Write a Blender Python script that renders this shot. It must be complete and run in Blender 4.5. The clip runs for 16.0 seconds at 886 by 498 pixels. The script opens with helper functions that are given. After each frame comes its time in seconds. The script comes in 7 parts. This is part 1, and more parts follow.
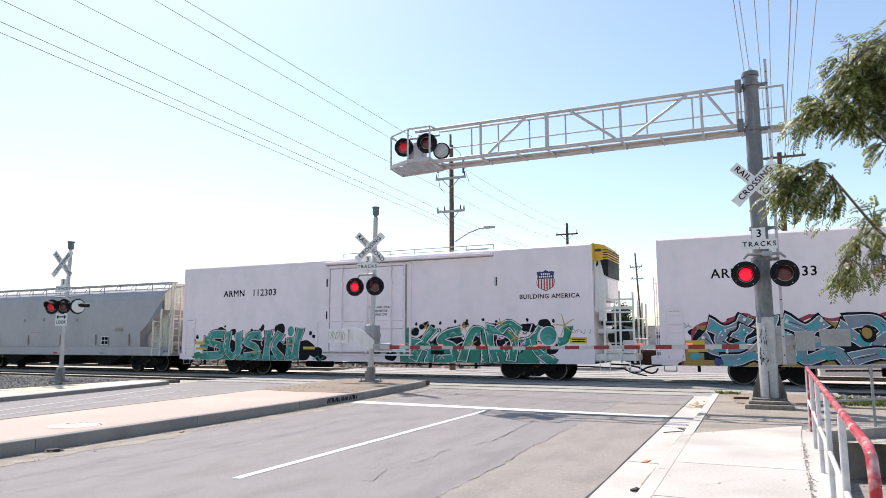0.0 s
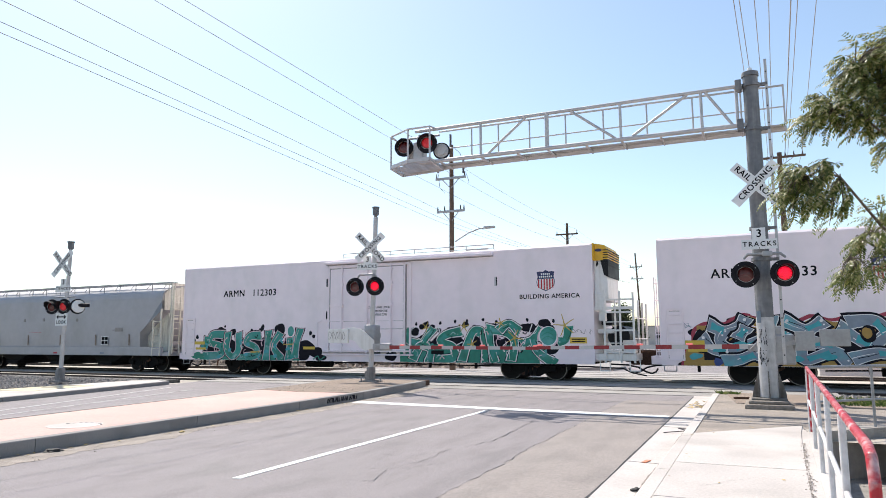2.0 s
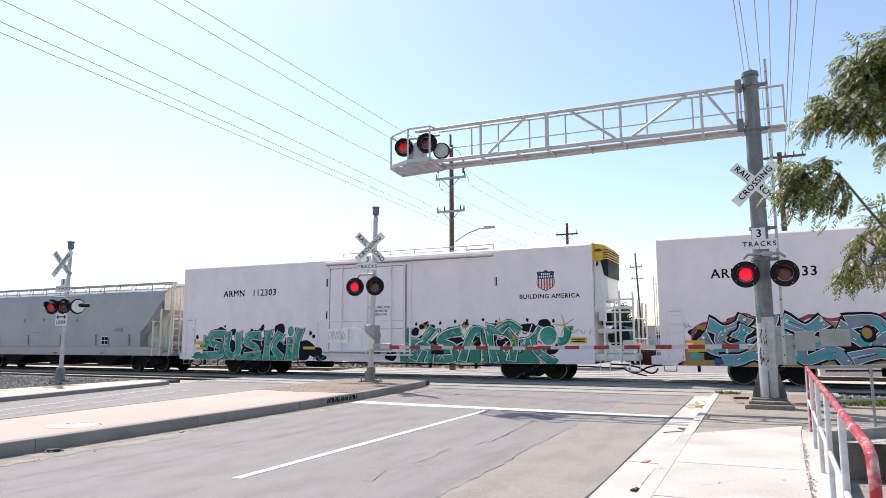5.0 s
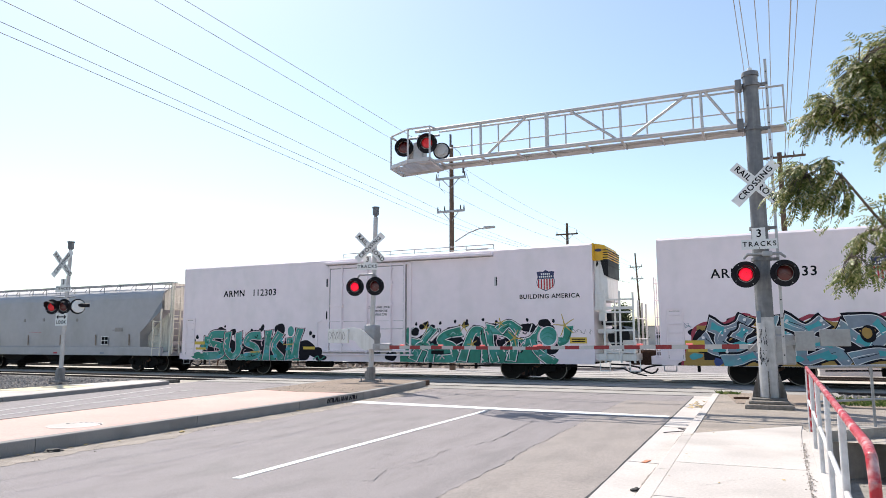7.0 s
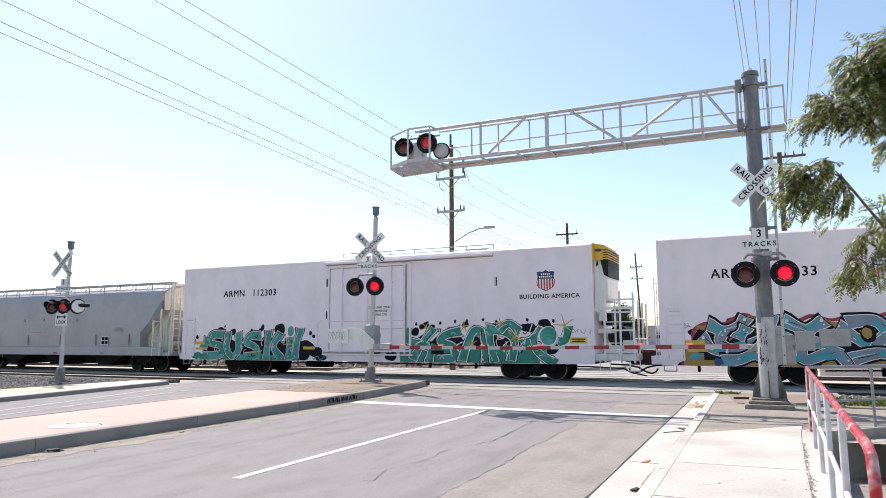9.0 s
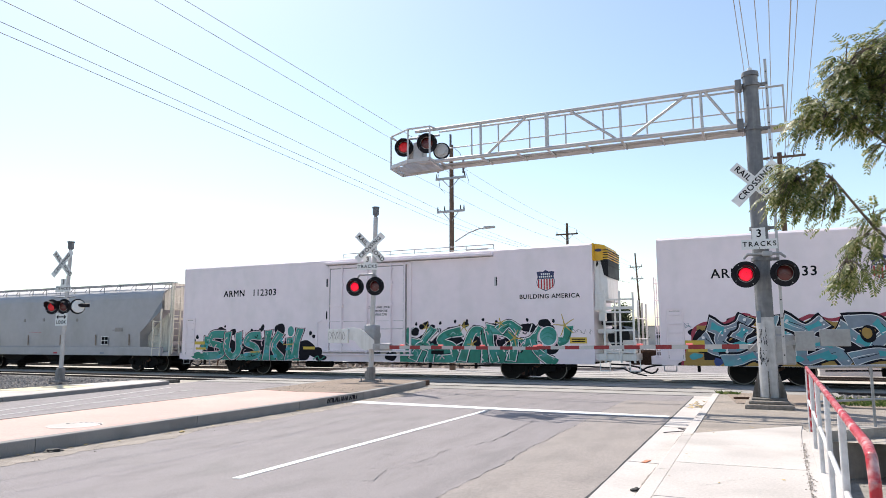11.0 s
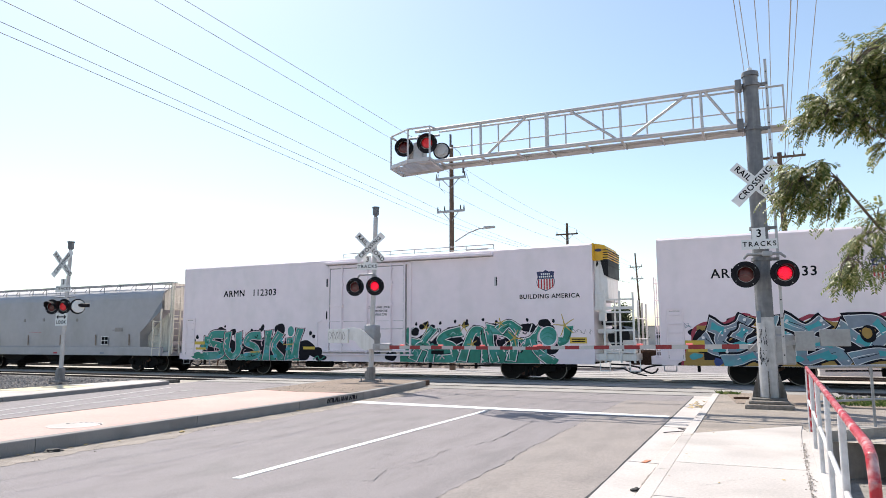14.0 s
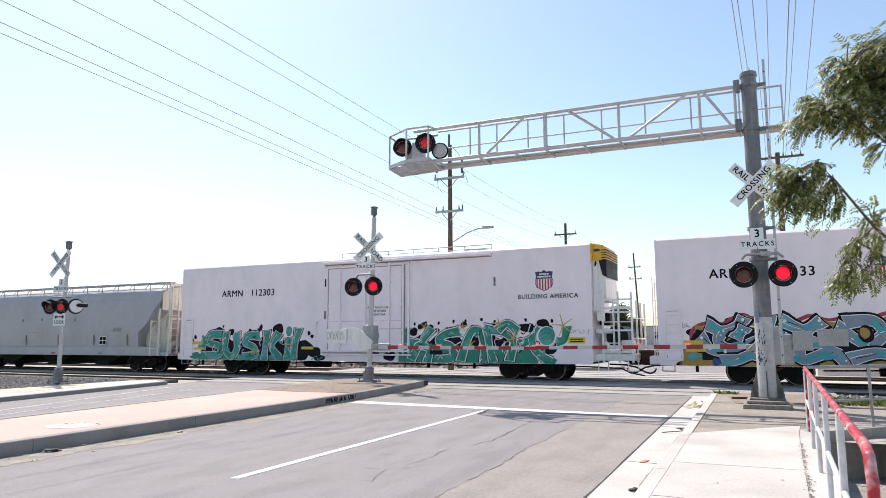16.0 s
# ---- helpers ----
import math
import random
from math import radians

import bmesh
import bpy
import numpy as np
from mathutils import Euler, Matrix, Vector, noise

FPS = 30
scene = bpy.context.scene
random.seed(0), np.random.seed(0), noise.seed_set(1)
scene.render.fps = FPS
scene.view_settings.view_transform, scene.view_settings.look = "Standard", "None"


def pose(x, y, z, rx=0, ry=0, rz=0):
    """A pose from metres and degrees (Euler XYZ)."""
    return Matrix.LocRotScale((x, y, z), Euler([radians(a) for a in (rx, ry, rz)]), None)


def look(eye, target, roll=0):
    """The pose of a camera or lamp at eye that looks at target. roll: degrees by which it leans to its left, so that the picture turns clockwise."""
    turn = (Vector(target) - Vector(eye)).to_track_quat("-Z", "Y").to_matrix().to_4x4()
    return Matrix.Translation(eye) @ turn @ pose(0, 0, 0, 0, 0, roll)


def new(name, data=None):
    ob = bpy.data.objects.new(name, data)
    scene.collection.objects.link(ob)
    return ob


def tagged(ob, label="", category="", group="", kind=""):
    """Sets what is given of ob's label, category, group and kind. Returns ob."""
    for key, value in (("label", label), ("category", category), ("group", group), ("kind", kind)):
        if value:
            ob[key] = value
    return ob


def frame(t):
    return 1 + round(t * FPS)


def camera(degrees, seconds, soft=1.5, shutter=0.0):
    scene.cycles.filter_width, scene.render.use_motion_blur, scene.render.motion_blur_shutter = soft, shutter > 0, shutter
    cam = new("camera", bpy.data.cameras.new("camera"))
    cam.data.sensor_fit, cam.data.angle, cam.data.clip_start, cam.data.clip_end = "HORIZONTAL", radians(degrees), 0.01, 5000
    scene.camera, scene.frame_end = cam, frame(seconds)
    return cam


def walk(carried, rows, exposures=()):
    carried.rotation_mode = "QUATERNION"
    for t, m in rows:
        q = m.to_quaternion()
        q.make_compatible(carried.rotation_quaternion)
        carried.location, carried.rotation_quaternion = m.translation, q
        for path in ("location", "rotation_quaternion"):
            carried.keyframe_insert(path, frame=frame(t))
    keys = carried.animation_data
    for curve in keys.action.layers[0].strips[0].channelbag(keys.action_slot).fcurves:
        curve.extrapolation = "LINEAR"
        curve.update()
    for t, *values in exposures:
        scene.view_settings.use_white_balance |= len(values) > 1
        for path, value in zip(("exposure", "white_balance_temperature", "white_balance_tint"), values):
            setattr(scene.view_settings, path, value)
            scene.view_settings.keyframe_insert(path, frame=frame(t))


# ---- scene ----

# ---------- camera ----------
EYE = (0.0, 0.0, 1.585)
YAW, PITCH, ROLL = 24.33, 7.426, -0.22


def aim(yaw, pitch, roll):
    return (Matrix.Translation(EYE) @ Matrix.Rotation(radians(yaw), 4, "Z") @ Matrix.Rotation(radians(90 + pitch), 4, "X")
            @ Matrix.Rotation(radians(roll), 4, "Z"))


cam = camera(65.64, 16.0, soft=0.9)
walk(cam, [(0.0, aim(YAW, PITCH, ROLL)), (15.6, aim(YAW, PITCH, ROLL)), (15.8, aim(YAW - 0.07, PITCH, ROLL)), (16.0, aim(YAW - 0.13, PITCH, ROLL))],
     exposures=[(0.0, 0.42, 6720, 7), (16.0, 0.42, 6720, 7)])

# ---------- daylight ----------
TO_SUN = Vector((-3.8, 2.9, 6.5)).normalized()
world = bpy.data.worlds.new("sky")
scene.world = world
world.use_nodes = True
wn = world.node_tree.nodes
sky = wn.new("ShaderNodeTexSky")
sky.sky_type, sky.sun_disc = "NISHITA", False
sky.sun_elevation = math.asin(TO_SUN.z)
sky.sun_rotation = math.atan2(TO_SUN.x, TO_SUN.y)
sky.air_density, sky.dust_density, sky.ozone_density = 1.0, 0.85, 1.0
wn["Background"].inputs["Strength"].default_value = 0.15
world.node_tree.links.new(sky.outputs[0], wn["Background"].inputs["Color"])
sun = new("sun", bpy.data.lights.new("sun", "SUN"))
sun.data.energy, sun.data.angle, sun.data.color = 4.6, radians(0.53), (1.0, 0.93, 0.875)
sun.matrix_basis = look(TO_SUN * 60, (0, 0, 0))

# ---------- materials ----------


def material(name, colour, rough=0.7, metal=0.0, vary=0.12, grain=40.0, blotch=1.2, bump=0.15, stain=None, stain_amount=0.0, spread=0.0,
             speckle=0.0, streak=False, run=None, emit=0.0, emit_colour=None, island=False, coat=0.0):
    """A surface with fine grain and large blotches at real size; stain: a second colour in patches; streak: runs down the surface."""
    m = bpy.data.materials.new(name)
    m.use_nodes = True
    n, l = m.node_tree.nodes, m.node_tree.links
    bsdf = n["Principled BSDF"]
    where = n.new("ShaderNodeTexCoord")
    src = where.outputs["Object"]

    def noise_of(scale, detail, stretch=None):
        t = n.new("ShaderNodeTexNoise")
        t.inputs["Scale"].default_value, t.inputs["Detail"].default_value = scale, detail
        if stretch:
            mp = n.new("ShaderNodeMapping")
            mp.inputs["Scale"].default_value = stretch
            l.new(src, mp.inputs["Vector"])
            l.new(mp.outputs[0], t.inputs["Vector"])
        else:
            l.new(src, t.inputs["Vector"])
        return t.outputs["Fac"]

    def ramp(fac, lo, hi, a, b):
        r = n.new("ShaderNodeMapRange")
        r.inputs["From Min"].default_value, r.inputs["From Max"].default_value = lo, hi
        r.inputs["To Min"].default_value, r.inputs["To Max"].default_value = a, b
        l.new(fac, r.inputs["Value"])
        return r.outputs[0]

    def times(colour_out, fac):
        x = n.new("ShaderNodeMix")
        x.data_type, x.blend_type = "RGBA", "MULTIPLY"
        x.inputs["Factor"].default_value = 1.0
        l.new(colour_out, x.inputs["A"])
        l.new(fac, x.inputs["B"])
        return x.outputs["Result"]

    rgb = n.new("ShaderNodeRGB")
    rgb.outputs[0].default_value = (*colour, 1)
    out = rgb.outputs[0]
    fine, broad = noise_of(grain, 4), noise_of(blotch, 5)
    if stain:
        x = n.new("ShaderNodeMix")
        x.data_type = "RGBA"
        x.inputs["B"].default_value = (*stain, 1)
        l.new(out, x.inputs["A"])
        patch = noise_of(2.2, 6, (3.0, 3.0, 0.35)) if streak else noise_of(1.0, 9, run) if run else noise_of(blotch * 0.7, 7)
        l.new(ramp(patch, 0.46 if run else 0.5, 0.66 if run else 0.72, 0.0, stain_amount), x.inputs["Factor"])
        out = x.outputs["Result"]
    out = times(out, ramp(fine, 0.3, 0.7, 1 - vary, 1 + vary))
    out = times(out, ramp(broad, 0.3, 0.7, 1 - vary * 0.8, 1 + vary * 0.8))
    if speckle:
        out = times(out, ramp(noise_of(grain * 4, 2), 0.35, 0.65, 1 - speckle, 1 + speckle))
    if spread:
        info = n.new("ShaderNodeNewGeometry" if island else "ShaderNodeObjectInfo")
        out = times(out, ramp(info.outputs["Random Per Island" if island else "Random"], 0, 1, 1 - spread, 1 + spread))
    l.new(out, bsdf.inputs["Base Color"])
    bsdf.inputs["Metallic"].default_value = metal
    l.new(ramp(broad, 0.3, 0.7, max(rough - 0.1, 0.03), min(rough + 0.1, 1)), bsdf.inputs["Roughness"])
    if coat:
        bsdf.inputs["Coat Weight"].default_value = coat
    if bump:
        b = n.new("ShaderNodeBump")
        b.inputs["Strength"].default_value, b.inputs["Distance"].default_value = bump, 0.02
        l.new(fine, b.inputs["Height"])
        l.new(b.outputs[0], bsdf.inputs["Normal"])
    if emit:
        bsdf.inputs["Emission Color"].default_value = (*(emit_colour or colour), 1)
        bsdf.inputs["Emission Strength"].default_value = emit
        if grain > 80:
            l.new(ramp(fine, 0.3, 0.7, emit * 0.45, emit * 1.4), bsdf.inputs["Emission Strength"])
    return m


ASPHALT = material("asphalt", (0.232, 0.208, 0.21), 0.85, vary=0.16, grain=28, blotch=0.6, bump=0.5, stain=(0.14, 0.127, 0.129), stain_amount=0.4, speckle=0.34, run=(2.6, 0.7, 1.0))
ASPHALT_PATCH = material("asphalt_patch", (0.272, 0.238, 0.219), 0.88, vary=0.13, grain=24, blotch=0.9, bump=0.4, stain=(0.225, 0.2, 0.187), stain_amount=0.8, speckle=0.2, run=(2.4, 1.0, 1.0))
TAR = material("tar", (0.04, 0.04, 0.042), 0.6, vary=0.3, grain=30, bump=0.2)
GRIT = material("gutter_grit", (0.3, 0.262, 0.228), 0.95, vary=0.25, grain=50, blotch=3, bump=0.5, stain=(0.2, 0.18, 0.16), stain_amount=0.8, speckle=0.3)
CONCRETE = material("concrete", (0.51, 0.468, 0.44), 0.85, vary=0.09, grain=30, blotch=0.9, bump=0.25, stain=(0.33, 0.3, 0.275), stain_amount=0.7, spread=0.06, speckle=0.05)
CONCRETE_DARK = material("old_concrete", (0.3, 0.29, 0.28), 0.9, vary=0.14, grain=45, blotch=1.5, bump=0.35, stain=(0.16, 0.15, 0.15), stain_amount=0.6, streak=True)
CONCRETE_PANEL = material("crossing_concrete", (0.34, 0.32, 0.3), 0.88, vary=0.12, grain=20, blotch=1.0, bump=0.3, stain=(0.2, 0.19, 0.18), stain_amount=0.8, run=(0.5, 2.0, 1.0))
KERB = material("kerb_concrete", (0.3, 0.28, 0.265), 0.9, vary=0.1, grain=50, blotch=2, bump=0.3, stain=(0.2, 0.19, 0.18), stain_amount=0.7, spread=0.08)
PINK_PAVER = material("pink_concrete", (0.57, 0.365, 0.32), 0.88, vary=0.1, grain=25, blotch=0.7, bump=0.25, stain=(0.5, 0.43, 0.38), stain_amount=0.9, speckle=0.06)
DIRT = material("dirt", (0.25, 0.195, 0.155), 0.95, vary=0.2, grain=30, blotch=1.5, bump=0.6, stain=(0.24, 0.19, 0.15), stain_amount=0.7, speckle=0.3)
GROUND = material("dry_ground", (0.4, 0.36, 0.31), 0.95, vary=0.15, grain=12, blotch=0.2, bump=0.4, stain=(0.28, 0.26, 0.2), stain_amount=0.7)
STONE = material("ballast_stone", (0.22, 0.2, 0.185), 0.9, vary=0.15, grain=40, bump=0.2, spread=0.45, island=True)
BALLAST = material("ballast_bed", (0.1, 0.09, 0.083), 0.95, vary=0.35, grain=14, blotch=2, bump=1.0, speckle=0.4)
ROAD_WHITE = material("road_paint", (0.8, 0.8, 0.78), 0.7, vary=0.06, grain=50, blotch=3, bump=0.2, stain=(0.36, 0.34, 0.34), stain_amount=0.85)
YELLOW_PAD = material("yellow_pad", (0.54, 0.46, 0.29), 0.75, vary=0.1, stain=(0.6, 0.52, 0.36), stain_amount=0.7)
RAIL_STEEL = material("rail_steel", (0.05, 0.036, 0.03), 0.75, 0.1, vary=0.25, grain=20, bump=0.15)
TIE = material("tie_wood", (0.045, 0.038, 0.034), 0.9, vary=0.3, grain=20, bump=0.5, spread=0.25)
CAR_WHITE = material("car_white", (0.9, 0.79, 0.82), 0.42, vary=0.025, grain=2.5, blotch=0.35, bump=0.05, stain=(0.68, 0.65, 0.64), stain_amount=0.3, run=(1.1, 1.1, 0.5))
HOPPER_GREY = material("hopper_grey", (0.4, 0.392, 0.405), 0.5, vary=0.04, grain=3, blotch=0.5, bump=0.05, stain=(0.31, 0.3, 0.29), stain_amount=0.4, run=(0.8, 0.8, 0.6))
HOPPER_WHITE = material("hopper_cream", (0.68, 0.65, 0.56), 0.6, vary=0.07, grain=10, blotch=1.5, bump=0.1, stain=(0.25, 0.19, 0.14), stain_amount=0.6, streak=True)
TRUCK_BLACK = material("truck_grime", (0.014, 0.013, 0.013), 0.8, 0.2, vary=0.35, grain=25, blotch=4, bump=0.25)
WHEEL_STEEL = material("wheel_steel", (0.022, 0.019, 0.018), 0.65, 0.3, vary=0.3, grain=25, bump=0.1)
TREAD = material("wheel_tread", (0.2, 0.19, 0.18), 0.3, 0.9, vary=0.1, bump=0.0)
RUST = material("rust", (0.09, 0.045, 0.028), 0.85, 0.2, vary=0.35, grain=25, bump=0.3)
UNIT_YELLOW = material("unit_yellow", (0.72, 0.42, 0.03), 0.45, vary=0.06, grain=8, bump=0.04)
UNIT_WHITE = material("unit_white", (0.78, 0.77, 0.74), 0.45, vary=0.04, grain=8, bump=0.05, stain=(0.5, 0.45, 0.38), stain_amount=0.4, streak=True)
UNIT_BLACK = material("unit_black", (0.02, 0.02, 0.022), 0.5, vary=0.2, bump=0.05)
GALV = material("galvanised_steel", (0.38, 0.38, 0.385), 0.5, 0.55, vary=0.08, grain=14, blotch=3, bump=0.06, stain=(0.27, 0.25, 0.24), stain_amount=0.6)
MAST_GREY = material("mast_grey", (0.17, 0.172, 0.18), 0.6, 0.35, vary=0.12, grain=10, blotch=2.5, bump=0.08, stain=(0.36, 0.35, 0.34), stain_amount=0.6, streak=True)
SILVER = material("silver_paint", (0.53, 0.51, 0.505), 0.5, 0.3, vary=0.07, grain=14, blotch=3, bump=0.06, stain=(0.4, 0.38, 0.36), stain_amount=0.4)
SIGN_WHITE = material("sign_white", (0.78, 0.78, 0.77), 0.5, vary=0.04, grain=20, bump=0.02, stain=(0.55, 0.53, 0.5), stain_amount=0.5)
SIGN_BLACK = material("sign_black", (0.012, 0.012, 0.013), 0.85, vary=0.2, bump=0.0)
LAMP_BLACK = material("lamp_black", (0.016, 0.015, 0.018), 0.6, vary=0.2, grain=20, bump=0.05)
LENS_DARK = material("lens_dark_red", (0.1, 0.012, 0.012), 0.25, vary=0.25, grain=90, bump=0.3, coat=0.4)
def led_grid(mat):
    """Breaks a lit lens into small round light points."""
    n, l = mat.node_tree.nodes, mat.node_tree.links
    bsdf = n["Principled BSDF"]
    where, cells, r = n.new("ShaderNodeTexCoord"), n.new("ShaderNodeTexVoronoi"), n.new("ShaderNodeMapRange")
    cells.inputs["Scale"].default_value, cells.inputs["Randomness"].default_value = 42, 0.35
    top = bsdf.inputs["Emission Strength"].default_value
    r.inputs["From Min"].default_value, r.inputs["From Max"].default_value = 0.2, 0.55
    r.inputs["To Min"].default_value, r.inputs["To Max"].default_value = top * 1.5, top * 0.25
    l.new(where.outputs["Object"], cells.inputs["Vector"])
    l.new(cells.outputs["Distance"], r.inputs["Value"])
    for link in list(bsdf.inputs["Emission Strength"].links):
        l.remove(link)
    l.new(r.outputs[0], bsdf.inputs["Emission Strength"])
    return mat


LENS_LIT = material("lens_lit_red", (0.3, 0.006, 0.012), 0.5, vary=0.1, grain=90, bump=0.2, emit=1.2, emit_colour=(1.0, 0.006, 0.04))
led_grid(LENS_LIT)
LENS_LIT_ASIDE = material("lens_lit_red_aside", (0.4, 0.02, 0.03), 0.35, vary=0.2, grain=90, bump=0.3, emit=0.2, emit_colour=(1.0, 0.03, 0.04))
led_grid(LENS_LIT_ASIDE)
GATE_RED = material("gate_red", (0.27, 0.022, 0.025), 0.5, vary=0.12, grain=14, bump=0.03)
GATE_WHITE = material("gate_white", (0.5, 0.49, 0.48), 0.5, vary=0.06, grain=14, bump=0.03)
RAIL_RED = material("handrail_red", (0.4, 0.012, 0.024), 0.4, vary=0.1, grain=24, blotch=16, bump=0.1, stain=(0.72, 0.62, 0.6), stain_amount=0.75)
RAIL_WHITE = material("handrail_white", (0.63, 0.61, 0.61), 0.5, vary=0.06, grain=20, blotch=8, bump=0.1, stain=(0.4, 0.36, 0.34), stain_amount=0.5)
RAIL_GREY = material("handrail_grey", (0.3, 0.3, 0.31), 0.5, 0.5, vary=0.12, grain=20, blotch=6, bump=0.1)
POLE_WOOD = material("pole_wood", (0.1, 0.065, 0.045), 0.9, vary=0.25, grain=14, blotch=2, bump=0.5, stain=(0.16, 0.12, 0.09), stain_amount=0.6, streak=True)
WIRE = material("wire", (0.3, 0.28, 0.265), 0.8, vary=0.1, bump=0.0)
CERAMIC = material("insulator", (0.07, 0.06, 0.06), 0.3, vary=0.1, bump=0.0)
BARK = material("bark", (0.13, 0.1, 0.078), 0.9, vary=0.3, grain=18, blotch=4, bump=0.6)
TRASH_BLACK = material("black_litter", (0.02, 0.02, 0.02), 0.7, vary=0.3, bump=0.3)
TRASH_ORANGE = material("orange_litter", (0.6, 0.22, 0.12), 0.7, vary=0.1, bump=0.1)
DRY_LEAF = material("dry_leaf", (0.45, 0.33, 0.14), 0.85, vary=0.2, bump=0.2, spread=0.3, island=True)
P_TEAL = material("spray_teal", (0.03, 0.27, 0.22), 0.5, vary=0.12, grain=5, blotch=1.3, bump=0.0, stain=(0.16, 0.42, 0.42), stain_amount=0.9)
P_GREEN = material("spray_green", (0.02, 0.22, 0.15), 0.5, vary=0.14, grain=5, blotch=1.3, bump=0.0, stain=(0.06, 0.3, 0.25), stain_amount=0.9)
P_PALE = material("spray_pale_teal", (0.24, 0.46, 0.44), 0.5, vary=0.12, grain=5, blotch=1.5, bump=0.0)
MAST_PALE = material("mast_pale_paint", (0.5, 0.49, 0.49), 0.5, 0.1, vary=0.12, grain=10, blotch=3, bump=0.06, stain=(0.3, 0.28, 0.26), stain_amount=0.6, streak=True)
P_PINK = material("spray_pink", (0.68, 0.5, 0.53), 0.5, vary=0.08, bump=0.0)
P_BLACK = material("spray_black", (0.014, 0.013, 0.018), 0.8, vary=0.25, grain=6, bump=0.0)
P_BLUE = material("spray_blue_grey", (0.2, 0.245, 0.3), 0.5, vary=0.1, grain=5, blotch=1.2, bump=0.0, stain=(0.08, 0.4, 0.45), stain_amount=1.0)
P_CYAN = material("spray_cyan", (0.05, 0.34, 0.38), 0.5, vary=0.1, grain=5, blotch=1.2, bump=0.0)
P_OCHRE = material("spray_ochre", (0.36, 0.22, 0.05), 0.5, vary=0.12, grain=5, bump=0.0)
P_MAROON = material("spray_maroon", (0.32, 0.03, 0.06), 0.5, vary=0.12, grain=5, bump=0.0)
P_NAVY = material("spray_navy", (0.03, 0.06, 0.22), 0.5, vary=0.12, grain=5, bump=0.0)
P_YELLOW = material("spray_yellow", (0.5, 0.35, 0.07), 0.5, vary=0.1, bump=0.0)
STICKER_YELLOW = material("sticker_yellow", (0.66, 0.46, 0.06), 0.5, vary=0.08, bump=0.0)
SHIELD_BLUE = material("shield_blue", (0.035, 0.04, 0.11), 0.5, vary=0.05, bump=0.0)
SHIELD_RED = material("shield_red", (0.5, 0.04, 0.05), 0.5, vary=0.05, bump=0.0)
FAR_DARK = material("far_clutter", (0.05, 0.046, 0.045), 0.9, vary=0.25, grain=4, bump=0.2, spread=0.5, island=True)
FAR_RED = material("far_red_paint", (0.4, 0.06, 0.05), 0.7, vary=0.15, bump=0.0)


for black in (TRUCK_BLACK, WHEEL_STEEL, LAMP_BLACK, P_BLACK, SIGN_BLACK, UNIT_BLACK, TAR):
    black.node_tree.nodes["Principled BSDF"].inputs["Specular IOR Level"].default_value = 0.15
TRUCK_BLACK.node_tree.nodes["Principled BSDF"].inputs["Metallic"].default_value = 0.0


def leaf_material(name, colour, autumn):
    m = bpy.data.materials.new(name)
    m.use_nodes = True
    n, l = m.node_tree.nodes, m.node_tree.links
    bsdf = n["Principled BSDF"]
    geo = n.new("ShaderNodeNewGeometry")
    mix = n.new("ShaderNodeValToRGB")
    mix.color_ramp.elements[0].color = (colour[0] * 0.35, colour[1] * 0.4, colour[2] * 0.4, 1)
    mix.color_ramp.elements[1].color = (*autumn, 1)
    mid = mix.color_ramp.elements.new(0.6)
    mid.color = (*colour, 1)
    l.new(geo.outputs["Random Per Island"], mix.inputs[0])
    l.new(mix.outputs[0], bsdf.inputs["Base Color"])
    bsdf.inputs["Roughness"].default_value = 0.36
    thin = n.new("ShaderNodeBsdfTranslucent")
    l.new(mix.outputs[0], thin.inputs[0])
    both = n.new("ShaderNodeMixShader")
    both.inputs[0].default_value = 0.5
    l.new(bsdf.outputs[0], both.inputs[1])
    l.new(thin.outputs[0], both.inputs[2])
    l.new(both.outputs[0], n["Material Output"].inputs["Surface"])
    return m


LEAF = leaf_material("leaf_green", (0.18, 0.215, 0.05), (0.5, 0.44, 0.22))
WEED = leaf_material("weed_green", (0.1, 0.16, 0.04), (0.25, 0.24, 0.1))
FAR_LEAF = leaf_material("far_leaf", (0.06, 0.085, 0.035), (0.12, 0.12, 0.06))

# ---------- building helpers ----------


def mesh_of(bm, name, mat, smooth=False):
    data = bpy.data.meshes.new(name)
    bmesh.ops.recalc_face_normals(bm, faces=bm.faces)
    bm.to_mesh(data)
    bm.free()
    for m in (mat if isinstance(mat, (list, tuple)) else [mat]):
        data.materials.append(m)
    if smooth:
        data.shade_smooth()
        data.set_sharp_from_angle(angle=radians(38))
    return data


def part(name, bm, mat, parent=None, label="", m=None, smooth=False):
    ob = new(name, mesh_of(bm, name, mat, smooth))
    ob.parent = parent
    if m is not None:
        ob.matrix_basis = m
    if label:
        ob["label"] = label
    return ob


def thing(name, m, label, category, group="", kind=""):
    return place(tagged(new(name), label, category, group, kind), m)


def place(ob, m):
    ob.matrix_basis = m
    return ob


def solid(name, bm, mat, label, category, kind="", m=None, smooth=False):
    return tagged(part(name, bm, mat, None, m=m, smooth=smooth), label, category, "", kind)


def BM():
    return bmesh.new()


